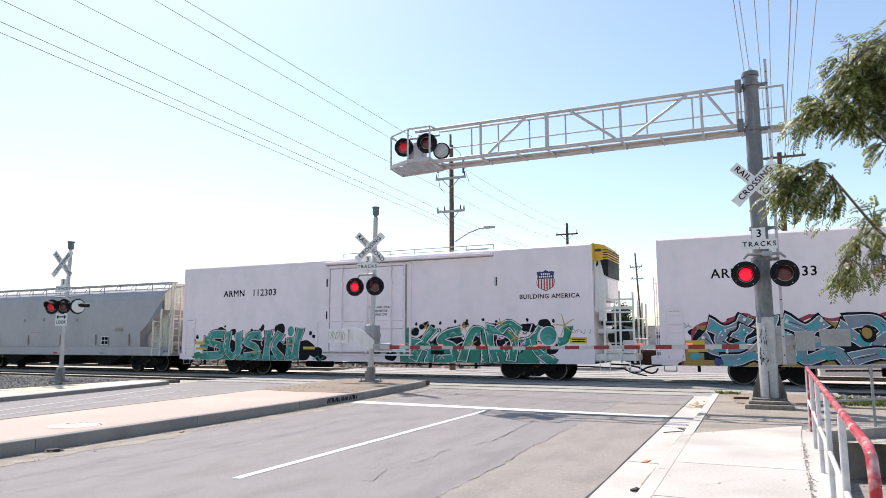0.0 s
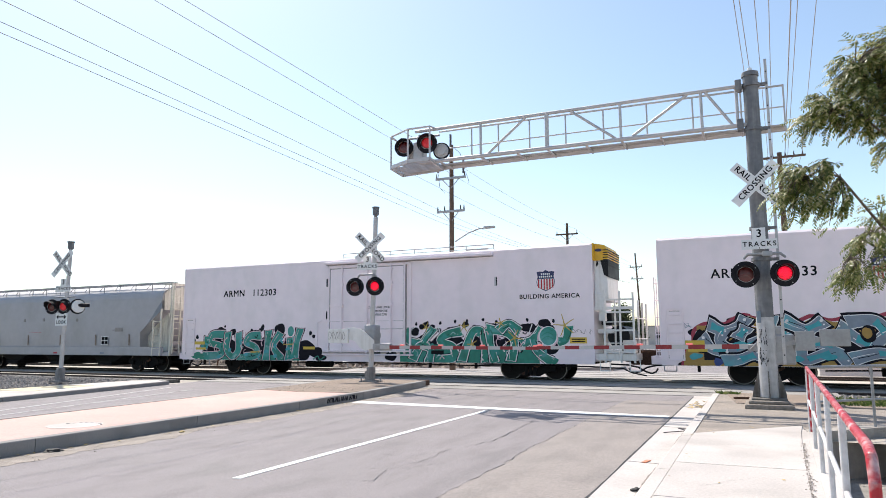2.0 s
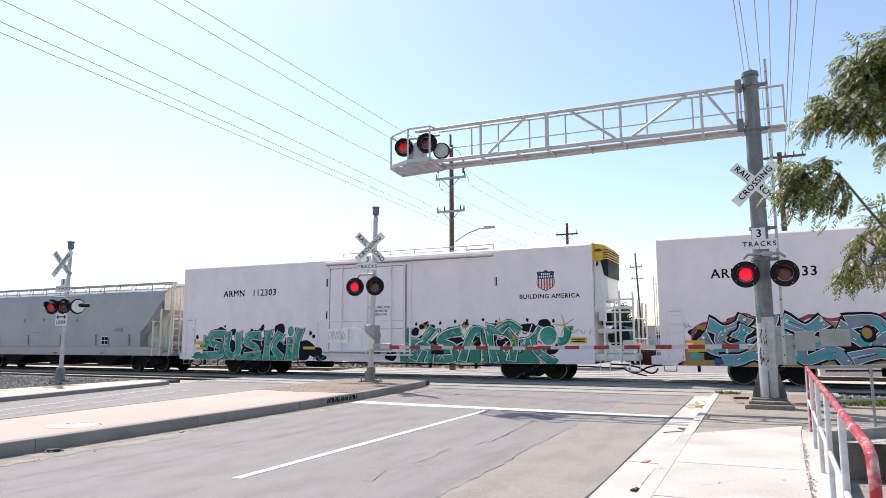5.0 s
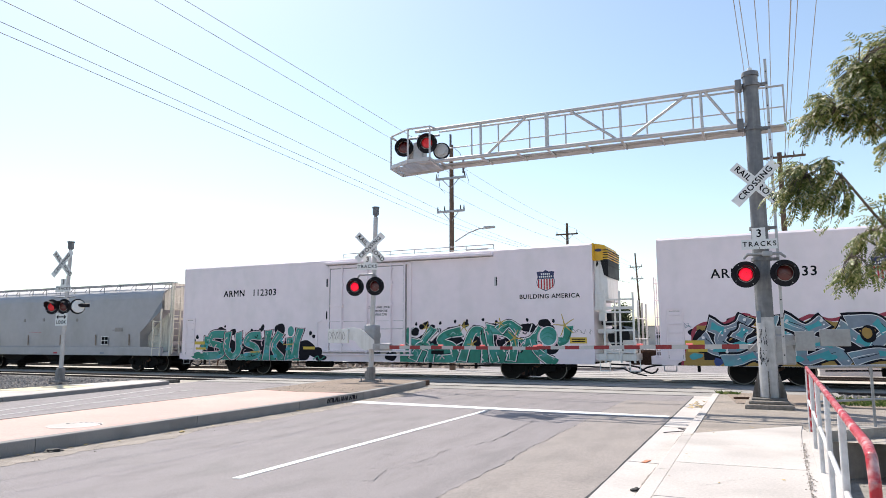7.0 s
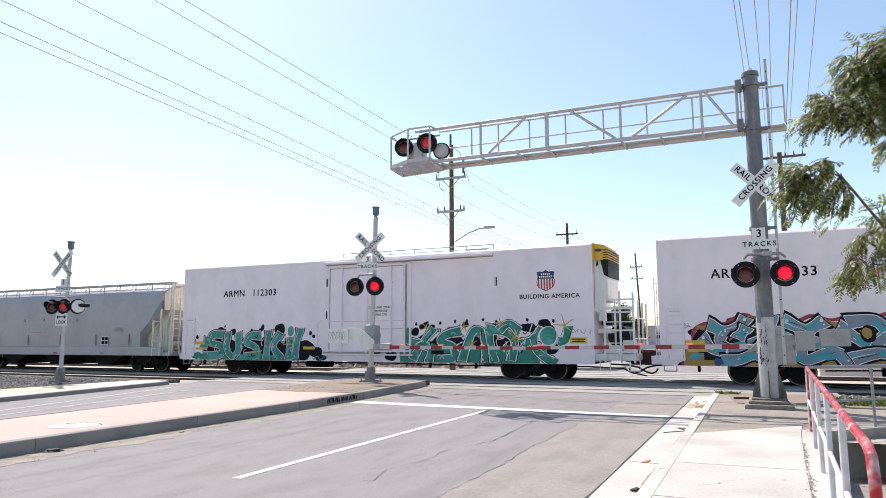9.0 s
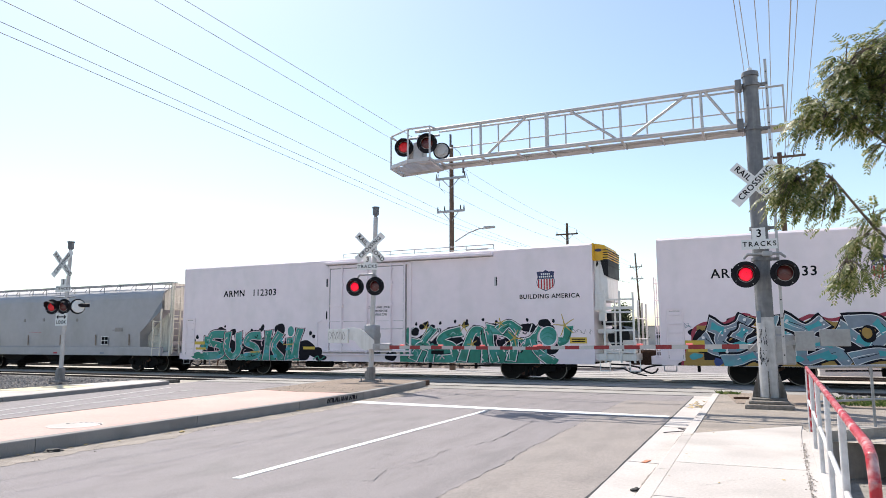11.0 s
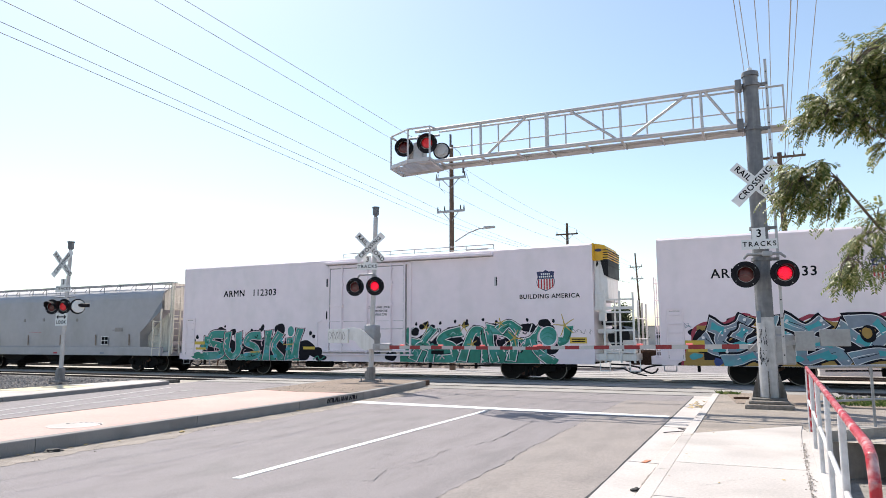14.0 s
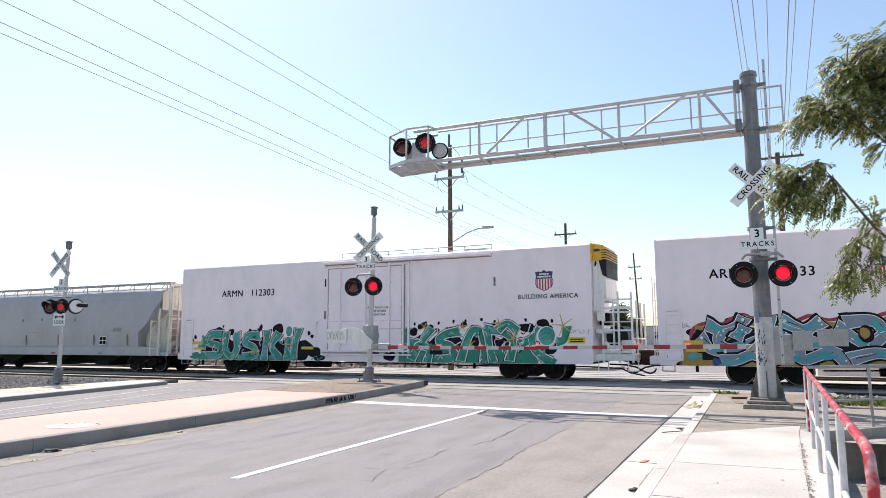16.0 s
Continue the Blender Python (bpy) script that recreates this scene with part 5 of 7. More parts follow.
def lamp(parent, m, which, delay=0.0, r=0.305, name="flashing_lamp", back=None, glow=None):
    """A round black-backed crossing lamp that faces local -y, with hood, dark lens and the lit lens that comes forward when it flashes."""
    turn = Matrix.Rotation(radians(90), 4, "X")
    bm = disc(BM(), turn, r, 0.02, 36)
    bmesh.ops.create_cone(bm, cap_ends=True, segments=24, radius1=0.19, radius2=0.12, depth=0.2, matrix=Matrix.Translation((0, 0.1, 0)) @ Matrix.Rotation(radians(-90), 4, "X"))
    head = part(name, bm, LAMP_BLACK, parent, "black round lamp backing with red lens", m=m, smooth=True)
    if back:
        part("rear_plate", disc(BM(), Matrix.Translation((0, 0.018, 0)) @ turn, r * 0.97, 0.01, 36), back, head)
    bm = BM()
    n, arc = 22, 235
    rows = []
    for k in range(n + 1):
        a = radians(90 - arc / 2 + arc * k / n)
        reach = 0.30 * (0.35 + 0.65 * max(0.0, math.sin(a)) ** 0.7) if math.sin(a) > 0 else 0.1
        rows.append([(rr * math.cos(a), yy, rr * math.sin(a)) for rr, yy in ((0.185, -0.01), (0.185, -0.01 - reach), (0.178, -0.01 - reach), (0.178, -0.01))])
    vs = [[bm.verts.new(q) for q in row] for row in rows]
    for a, b in zip(vs, vs[1:]):
        for i in range(4):
            bm.faces.new((a[i], a[(i + 1) % 4], b[(i + 1) % 4], b[i]))
    part("hood", bm, LAMP_BLACK, head, smooth=True)
    ring = bmesh.new()
    for k in range(28):
        a, b = k * math.tau / 28, (k + 1) * math.tau / 28
        bar(ring, (0.17 * math.cos(a), -0.014, 0.17 * math.sin(a)), (0.17 * math.cos(b), -0.014, 0.17 * math.sin(b)), 0.007, seg=5, caps=False)
    part("lens_ring", ring, GALV, head)
    bolts = bmesh.new()
    for k in range(4):
        a = 0.6 + k * math.pi / 2
        disc(bolts, Matrix.Translation((r * 0.86 * math.cos(a), -0.012, r * 0.86 * math.sin(a))) @ turn, 0.012, 0.008, 8)
    tagged(part("bolts", bolts, GALV, head), kind="stuff")

    def dome(rad, rise):
        b = BM()
        bmesh.ops.create_uvsphere(b, u_segments=24, v_segments=12, radius=rad)
        bmesh.ops.delete(b, geom=[v for v in b.verts if v.co.z < -0.001], context="VERTS")
        for v in b.verts:
            v.co.z *= rise
        bmesh.ops.transform(b, matrix=turn, verts=b.verts)
        return b
    part("lens", dome(0.165, 0.16), LENS_DARK, head, "dark red unlit lens", m=pose(0, -0.012, 0), smooth=True)
    lit = part("lit_lens", dome(0.145, 0.16), glow or LENS_LIT, head, "glowing red lens", m=pose(0, 0.03, 0), smooth=True)
    LIT.append((lit, which, delay))
    return head


def crossbuck(parent, m, name="crossbuck"):
    """Two white crossed blades lettered RAIL ROAD and CROSSING; faces local -y."""
    hold = new(name)
    hold.parent, hold.matrix_basis = parent, m
    hold["label"] = "white crossbuck sign with black letters"
    for ang, y, words in ((45, -0.012, [("CROSSING", 0.0)]), (-45, 0.0, [("RAIL", -0.35), ("ROAD", 0.35)])):
        spin = Matrix.Rotation(radians(-ang), 4, "Y")
        blade = part("blade", box(BM(), -0.61, 0.61, -0.004, 0.004, -0.115, 0.115), SIGN_WHITE, hold, m=Matrix.Translation((0, y, 0)) @ spin)
        for w, dx in words:
            lettering(w, 0.185 if len(w) > 4 else 0.19, SIGN_BLACK, hold, Matrix.Translation((0, y, 0)) @ spin @ Matrix.Translation((dx, -0.0055, 0)) @ FACE, gap=1.08)
    return hold


def tracks_sign(parent, m):
    hold = part("tracks_sign", box(box(BM(), -0.36, 0.36, -0.004, 0.004, -0.115, 0.105), -0.135, 0.135, -0.004, 0.004, 0.1055, 0.36), SIGN_WHITE, parent, "white sign lettered 3 TRACKS", m=m)
    for z in (-0.09, 0.32):
        part("bolt", disc(BM(), Matrix.Translation((0, -0.007, z)) @ FACE, 0.013, 0.008, 8), SIGN_BLACK, hold)
    lettering("3", 0.24, SIGN_BLACK, hold, on_side(0, 0.225, -0.0056))
    lettering("TRACKS", 0.15, SIGN_BLACK, hold, on_side(0, -0.005, -0.0056), gap=1.32)


def gate_arm(parent, a, b, lights, n, scribble=False):
    """A striped gate arm from its pivot a to its tip b."""
    a, b = Vector(a), Vector(b)
    d = (b - a) / n
    for i in range(n):
        p, q = a + d * i, a + d * (i + 1)
        part("stripe", flat_bar(BM(), p, q, 0.035, 0.115 - 0.03 * i / n), GATE_WHITE if i % 2 == 0 else GATE_RED, parent, "red band of the gate arm" if i % 2 else "white band of the gate arm")
    for f in lights:
        q = a.lerp(b, f)
        bm = box(BM(), q.x - 0.075, q.x + 0.075, q.y - 0.04, q.y + 0.04, q.z + 0.045, q.z + 0.09, 0.016)
        part("arm_light", bm, LENS_ARM, parent, "small red arm light")


LENS_ARM = material("arm_light_red", (0.6, 0.2, 0.2), 0.35, vary=0.1, bump=0.0, emit=0.35, emit_colour=(1.0, 0.15, 0.12))

FOOTING = material("stained_footing", (0.25, 0.215, 0.185), 0.92, vary=0.22, grain=14, blotch=3, bump=0.5, stain=(0.12, 0.1, 0.085), stain_amount=0.8)
BASE_GREY = material("cast_base_grey", (0.26, 0.25, 0.245), 0.7, 0.2, vary=0.15, grain=14, blotch=5, bump=0.1, stain=(0.12, 0.1, 0.09), stain_amount=0.7, streak=True)
FOOT_GREY = material("grimy_steel", (0.17, 0.155, 0.14), 0.75, 0.1, vary=0.2, grain=12, blotch=4, bump=0.1, stain=(0.09, 0.07, 0.055), stain_amount=0.7, streak=True)
# --- the near mast with its overhead truss ---
MX, MY = 0.17, 16.75
mast_thing = thing("cantilever_signal", pose(MX, MY, 0), "grey steel cantilever crossing signal on a concrete base", "crossing signal")
part("concrete_base", box(box(BM(), -0.48, 0.46, -0.62, 0.6, 0.05, 0.18, 0.03), -0.4, 0.38, -0.5, 0.52, 0.18, 0.25, 0.03), FOOTING, mast_thing, "stained concrete footing")
bm = bar(BM(), (0.02, 0, 0.25), (0.03, 0, 7.55), 0.185, 0.16, 28)
disc(bm, Matrix.Translation((0.03, 0, 7.56)), 0.185, 0.06, 28)
disc(bm, Matrix.Translation((0.03, 0, 7.6)), 0.175, 0.06, 28)
mast = part("mast", bm, MAST_GREY, mast_thing, "tapered grey steel mast", smooth=True)
part("painted_sleeve", bar(BM(), (0.02, 0, 0.3), (0.022, 0, 2.02), 0.1868, 0.1812, 28, False), MAST_PALE, mast, "paler painted lower mast", smooth=True)
part("mast_cap", bar(BM(), (0.03, 0, 7.6), (0.03, 0, 7.74), 0.07, 0.05, 14), SIGN_WHITE, mast)
part("base_plate", box(BM(), -0.34, 0.36, -0.34, 0.34, 0.25, 0.29, 0.005), FOOT_GREY, mast)
for a in range(0, 360, 90):
    turn = Matrix.Rotation(radians(a), 4, "Z")
    part("base_gusset", prism(BM(), [(0.16, 0.29), (0.335, 0.29), (0.335, 0.36), (0.2, 0.86), (0.16, 0.86)], "y", -0.012, 0.012), FOOT_GREY, mast, m=Matrix.Translation((0.02, 0, 0)) @ turn)
for z in (6.28, 7.32, 3.3, 4.0, 5.2):
    bm = disc(BM(), Matrix.Translation((0.03, 0, z)), 0.215 if z < 5 else 0.2, 0.07, 24)
    box(bm, 0.15, 0.38, -0.05, 0.05, z - 0.03, z + 0.03)
    part("clamp", bm, MAST_GREY, mast)
# perforated upright beside the mast
bm = BM()
px0, pz0, px1, pz1 = 0.36, 1.0, 0.37, 7.9
box(bm, px0 - 0.03, px0 + 0.03, -0.03, 0.03, pz0, pz1)
upright = part("perforated_post", bm, SILVER, mast_thing, "thin perforated silver post")
bm = BM()
for i in range(17):
    disc(bm, Matrix.Translation((px0, -0.0305, 1.2 + i * 0.4)) @ Matrix.Rotation(radians(90), 4, "X"), 0.016, 0.002, 10)
tagged(part("post_holes", bm, UNIT_BLACK, upright), kind="stuff")
# writing scrawled on the mast, unreadable
bm = BM()
rnd = random.Random(4)
for i in range(44):
    a = radians(rnd.uniform(-140, -85))
    z = rnd.uniform(1.0, 1.75)
    b = a + rnd.uniform(-0.12, 0.12)
    flat_bar(bm, (0.02 + 0.1885 * math.cos(a), 0.1885 * math.sin(a), z), (0.02 + 0.1885 * math.cos(b), 0.1885 * math.sin(b), z + rnd.uniform(-0.09, 0.09)), 0.009, 0.009)
part("scrawl", bm, P_BLACK, mast, "black scrawled marks")
part("small_sticker", box(BM(), -0.14, -0.06, -0.18, -0.12, 1.9, 2.15), P_BLUE, mast)
# truss
arm = new("truss_arm")
arm.parent = mast_thing
arm["label"] = "silver steel truss arm with walkway"
XE = -8.3


def member(name, a, b, r, label=""):
    part(name, bar(BM(), a, b, r, seg=12), SILVER, arm, label, smooth=True)


member("top_chord", (XE - 0.25, -0.05, 7.33), (-0.08, -0.05, 7.33), 0.045)
member("bottom_chord", (XE - 0.1, -0.05, 6.42), (-0.1, -0.05, 6.4), 0.055)
for z in (7.33, 6.4):
    part("flange", box(BM(), -0.3, -0.16, -0.17, 0.07, z - 0.13, z + 0.13, 0.02), MAST_GREY, arm, "bolted steel flange")
member("rear_chord", (-9.15, 0.78, 6.45), (0.75, 0.78, 6.45), 0.08)
member("rear_handrail", (-8.2, 0.8, 7.52), (0.75, 0.8, 7.5), 0.026)
member("rear_midrail", (-8.2, 0.8, 7.0), (0.75, 0.8, 6.98), 0.018)
for x in (-6.6, -4.78, -2.92, -1.05, -0.28):
    member("upright", (x, -0.05, 6.42), (x, -0.05, 7.33), 0.055 if x == -4.78 else 0.036)
for x in (-7.2, -6.4, -5.5, -4.5, -3.5, -2.4, -1.3, -0.2, 0.73):
    member("rail_post", (x, 0.8, 6.6), (x, 0.8, 7.52), 0.022)
for xa, za, xb, zb in ((-6.4, 6.45, -5.35, 7.3), (-4.15, 7.3, -3.05, 6.45), (-2.65, 6.45, -1.35, 7.3), (-0.95, 7.3, -0.4, 6.45)):
    member("diagonal", (xa, -0.05, za), (xb, -0.05, zb), 0.034)
for x in (-7.8, -6.6, -5.6, -4.78, -3.8, -2.92, -2.0, -1.05, -0.2):
    member("cross_tie", (x, -0.08, 6.38), (x, 0.85, 6.4), 0.03)
part("walkway", box(BM(), -8.35, 0.7, 0.52, 0.72, 6.46, 6.48), SILVER, arm, "open steel grating walkway")
corners = [(-8.56, -0.5), (-9.32, -0.06), (-9.43, 0.88), (-8.04, 0.71), (-7.9, -0.5)]
bm = BM()
for a, b in zip(corners, corners[1:] + corners[:1]):
    flat_bar(bm, (*a, 6.38), (*b, 6.38), 0.05, 0.1)
platform = part("end_platform", bm, SILVER, arm, "open steel grating platform")
for i in range(9):
    y = -0.3 + i * 0.125
    part("grating_bar", flat_bar(BM(), (-9.3 if y > 0 else -8.95, y, 6.39), (-8.0, y, 6.39), 0.04, 0.03), SILVER, platform)
for x, y in ((-9.32, -0.06), (-8.56, -0.5), (-7.9, -0.5)):
    part("cage_post", bar(BM(), (x, y, 6.4), (x, y, 7.28), 0.026), SILVER, arm)
part("cage_rail", pipe(BM(), [(-9.38, 0.4, 7.28), (-9.32, -0.06, 7.28), (-8.56, -0.5, 7.28), (-7.9, -0.5, 7.28), (-7.85, -0.06, 7.3)], 0.026), SILVER, arm)
bm = bar(BM(), (-8.6, 0.35, 6.5), (-8.6, 0.35, 7.35), 0.06)
box(bm, -8.76, -8.44, 0.2, 0.5, 6.6, 7.12, 0.03)
bar(bm, (-9.0, 0.35, 7.28), (-8.0, 0.35, 7.28), 0.035)
part("lamp_bracket", bm, SILVER, arm)
lamp(arm, pose(-9.02, 0.15, 6.99, 0, 0, 20), "L2", 0.0, 0.27, glow=LENS_LIT_ASIDE)
lamp(arm, pose(-8.28, 0.12, 7.02, 0, 0, 20), "R2", 0.0, 0.29, glow=LENS_LIT_ASIDE)
for x, y, z in ((-8.86, 0.5, 6.86), (-7.98, 0.45, 6.84)):
    t = Matrix.Translation((x, y, z)) @ Matrix.Rotation(radians(15), 4, "Z") @ Matrix.Rotation(radians(90), 4, "X")
    bm = disc(BM(), t, 0.24, 0.03, 30)
    rear = part("rear_lamp", bm, LAMP_BLACK, arm, "back of a lamp facing the other way")
    bm = disc(BM(), t @ Matrix.Translation((0, 0, 0.03)), 0.2, 0.06, 30)
    disc(bm, t @ Matrix.Translation((0, 0, 0.08)), 0.14, 0.06, 24)
    part("lamp_housing", bm, SILVER, rear, "grey lamp housing", smooth=True)
crossbuck(mast_thing, pose(0.0, -0.3, 4.97, 0, 0, 0))
tracks_sign(mast_thing, pose(0.0, -0.26, 3.62))
bm = pipe(BM(), [(-0.33, -0.15, 3.32), (-0.25, -0.22, 3.4), (0.4, -0.22, 3.4), (0.5, -0.15, 3.32)], 0.03)
box(bm, 0.05, 0.25, -0.27, -0.12, 3.34, 3.46, 0.02)
part("lamp_crossarm", bm, GALV, mast_thing)
lamp(mast_thing, pose(-0.31, -0.36, 2.95, 0, 0, 8), "L", r=0.29)
lamp(mast_thing, pose(0.46, -0.36, 2.95, 0, 0, 8), "R", r=0.29)

# --- its gate, standing just behind the mast ---
gate = thing("crossing_gate", pose(0.35, 18.1, 0.0), "lowered red and white striped crossing gate arm", "crossing gate", "crossing gates")
part("gate_post", bar(BM(), (0.0, 0, 0.05), (0.0, 0, 1.9), 0.07, seg=14), GALV, gate)
part("gate_machine", box(box(BM(), -0.15, 0.45, -0.25, 0.25, 0.95, 1.65, 0.04), -0.05, 0.2, -0.2, 0.2, 1.6, 1.85, 0.04), GALV, gate, "grey metal gate machine box")
gate_arm(gate, (-0.35, -0.1, 1.37), (-5.75, -0.05, 1.33), (0.28, 0.5, 0.985), 14)
bm = pipe(BM(), [(-0.5, -0.2, 1.3), (-0.3, -0.28, 1.5), (-0.1, -0.26, 1.3)], 0.02)
box(bm, -0.55, 0.1, -0.16, -0.06, 1.26, 1.42, 0.02)
for i in range(4):
    bar(bm, (-0.5 + i * 0.12, -0.25, 1.28), (-0.5 + i * 0.12, -0.05, 1.28), 0.03, seg=8)
part("arm_clamp", bm, GALV, gate)
part("counterweight_arm", flat_bar(BM(), (0.1, -0.32, 1.42), (1.1, -0.32, 1.55), 0.03, 0.12), GALV, gate)
part("counterweight", box(BM(), 0.95, 1.55, -0.4, -0.3, 1.38, 1.76, 0.012), GALV, gate, "pale grey counterweight plate")
part("counterweight", box(BM(), 0.45, 0.85, -0.36, -0.28, 1.28, 1.72, 0.012), GALV, gate, "pale grey counterweight plate")


def mast_signal(name, m, label, height, r, lean):
    s = thing(name, m, label, "crossing signal", "roadside signals")
    bm = bar(BM(), (0, 0, 0.4), (lean, 0, height), r, r * 0.9, 16)
    part("mast", bm, SILVER, s, smooth=True)
    bm = box(BM(), -0.2, 0.2, -0.18, 0.18, 0.0, 0.07, 0.01)
    box(bm, -0.12, 0.12, -0.11, 0.11, 0.05, 0.5, 0.04)
    box(bm, -0.2, -0.1, -0.08, 0.08, 0.02, 0.36, 0.03)
    for x, y in ((-0.24, -0.2), (0.24, -0.2), (0.24, 0.2), (-0.24, 0.2)):
        bar(bm, (x, y, 0.0), (x, y, 0.16), 0.02, seg=8)
        box(bm, x - 0.06, x + 0.06, y - 0.05, y + 0.05, 0.0, 0.05, 0.006)
    part("base_box", bm, BASE_GREY, s, "weathered grey cast base box")
    bm = bar(BM(), (lean, 0, height - 0.05), (lean, 0, height + 0.09), 0.03, 0.07, 14)
    disc(bm, Matrix.Translation((lean, 0, height + 0.2)), 0.105, 0.24, 20)
    disc(bm, Matrix.Translation((lean, 0, height + 0.33)), 0.125, 0.04, 20)
    part("bell", bm, MAST_GREY, s, "grey warning bell on the mast top", smooth=True)
    return s


# --- signal on the median ---
mid = mast_signal("median_signal", pose(-11.5, 19.7, 0.19), "silver crossing signal with gate on the median", 5.42, 0.085, 0.13)
crossbuck(mid, pose(-0.0, -0.14, 4.4, 0, 0, 25))
tracks_sign(mid, pose(-0.1, -0.13, 3.77, 0, 0, 10))
part("lamp_crossarm", pipe(BM(), [(-0.5, -0.05, 3.42), (-0.4, -0.1, 3.5), (0.12, -0.1, 3.5), (0.22, -0.05, 3.42)], 0.03), GALV, mid)
lamp(mid, pose(-0.52, -0.2, 3.1, 0, 0, 12), "L3")
lamp(mid, pose(0.24, -0.2, 3.1, 0, 0, 12), "R3")
bm = box(BM(), -0.22, 0.18, -0.1, 0.3, 1.2, 1.85, 0.05)
bar(bm, (-0.02, -0.12, 1.5), (-0.02, 0.32, 1.5), 0.2, seg=20)
part("gate_machine", bm, GALV, mid, "grey metal gate machine box", smooth=True)
bm = prism(BM(), [(-0.95, 1.3), (-0.95, 1.72), (-0.6, 1.78), (-0.25, 1.7), (0.2, 1.36), (0.25, 1.1), (-0.1, 1.02), (-0.32, 1.12), (-0.5, 1.32), (-0.7, 1.38)], "y", -0.2, -0.17)
part("counterweight_arm", bm, UNIT_WHITE, mid)
part("counterweight", box(BM(), -1.5, -0.72, -0.3, -0.2, 1.26, 1.72, 0.012), UNIT_WHITE, mid, "scrawled grey counterweight plate")
bm = BM()
for i in range(5):
    stroke(bm, [(-1.44 + i * 0.13, 1.36 + rnd.uniform(0, 0.06)), (-1.4 + i * 0.13 + rnd.uniform(-0.04, 0.04), 1.62), (-1.34 + i * 0.13, 1.5 + rnd.uniform(-0.08, 0.05)), (-1.36 + i * 0.13 + rnd.uniform(-0.05, 0.05), 1.38)], 0.016, -0.304 - i * 1e-4)
part("scrawl", bm, KERB, mid)
bm = box(BM(), 0.2, 0.85, -0.26, -0.1, 1.02, 1.24, 0.02)
for i in range(5):
    bar(bm, (0.3 + i * 0.12, -0.3, 1.1), (0.3 + i * 0.12, -0.06, 1.1), 0.04, seg=8)
part("arm_clamp", bm, GALV, mid)
gate_arm(mid, (0.5, -0.3, 1.13), (6.05, -1.3, 1.12), (0.16, 0.42, 0.68, 0.985), 14)

# --- signal across the road ---
far_signal = mast_signal("far_signal", pose(-22.52, 16.9, 0.11), "silver crossing signal across the road", 4.66, 0.075, 0.1)
crossbuck(far_signal, pose(-0.12, -0.12, 4.2, 0, 0, 4))
tracks_sign(far_signal, pose(-0.02, -0.11, 3.3, 0, 0, 4))
part("lamp_crossarm", pipe(BM(), [(-0.6, 0, 3.0), (0.5, 0, 3.0)], 0.03), GALV, far_signal)
lamp(far_signal, pose(-0.52, -0.12, 2.66, 0, 0, 15), "L3", r=0.27, glow=LENS_LIT_ASIDE)
lamp(far_signal, pose(0.1, -0.12, 2.66, 0, 0, 15), "R3", r=0.27, glow=LENS_LIT_ASIDE)
t = Matrix.Translation((0.52, 0.1, 2.66)) @ Matrix.Rotation(radians(75), 4, "Z") @ Matrix.Rotation(radians(90), 4, "X")
rear = part("rear_lamp", disc(BM(), t, 0.27, 0.03, 30), LAMP_BLACK, far_signal, "back of a lamp facing the other way")
part("lamp_housing", disc(disc(BM(), t @ Matrix.Translation((0, 0, -0.04)), 0.22, 0.06, 30), t @ Matrix.Translation((0, 0, 0.05)), 0.22, 0.08, 30), SIGN_WHITE, rear, "pale grey lamp housing")
part("side_hood", bar(BM(), (0.55, 0.1, 2.7), (0.82, 0.35, 2.7), 0.07, seg=14), LAMP_BLACK, far_signal)
part("side_hood", bar(BM(), (-0.75, -0.1, 2.72), (-1.0, -0.05, 2.72), 0.06, seg=14), LAMP_BLACK, far_signal)
look_sign = part("look_sign", box(BM(), -0.3, 0.3, -0.12, -0.112, 1.98, 2.42), SIGN_WHITE, far_signal, "white sign lettered LOOK under a double arrow")
lettering("LOOK", 0.17, SIGN_BLACK, look_sign, on_side(0.0, 2.1, -0.122), gap=1.1)
bm = box(BM(), -0.16, 0.16, -0.125, -0.119, 2.27, 2.31)
for d in (-1, 1):
    prism(bm, [(d * 0.15, 2.21), (d * 0.15, 2.37), (d * 0.25, 2.29)], "y", -0.125, -0.119)
part("double_arrow", bm, SIGN_BLACK, look_sign)

# ---------- utility poles and wires ----------


def utility_pole(m, height, arms, label, r=0.16, lean=(0, 0)):
    p = thing("utility_pole", m, label, "utility pole", "utility poles")
    part("pole", bar(BM(), (0, 0, -0.3), (lean[0], lean[1], height), r, r * 0.65, 14), POLE_WOOD, p, smooth=True)
    for z, half, metal, pins in arms:
        f = z / height
        ox, oy = lean[0] * f, lean[1] * f
        arm_ob = part("crossarm", box(BM(), ox - half, ox + half, oy - 0.17, oy - 0.06, z - 0.06, z + 0.06, 0.008), GALV if metal else POLE_WOOD, p)
        bm = BM()
        for q in pins:
            bar(bm, (ox + q, oy - 0.11, z + 0.06), (ox + q, oy - 0.11, z + 0.3), 0.045, 0.02, seg=8)
        part("insulator", bm, CERAMIC, arm_ob)
        bm = BM()
        for s in (-1, 1):
            flat_bar(bm, (ox, oy - 0.1, z - 0.55), (ox + s * half * 0.55, oy - 0.1, z - 0.05), 0.02, 0.04)
        part("arm_brace", bm, GALV, arm_ob)
    return p


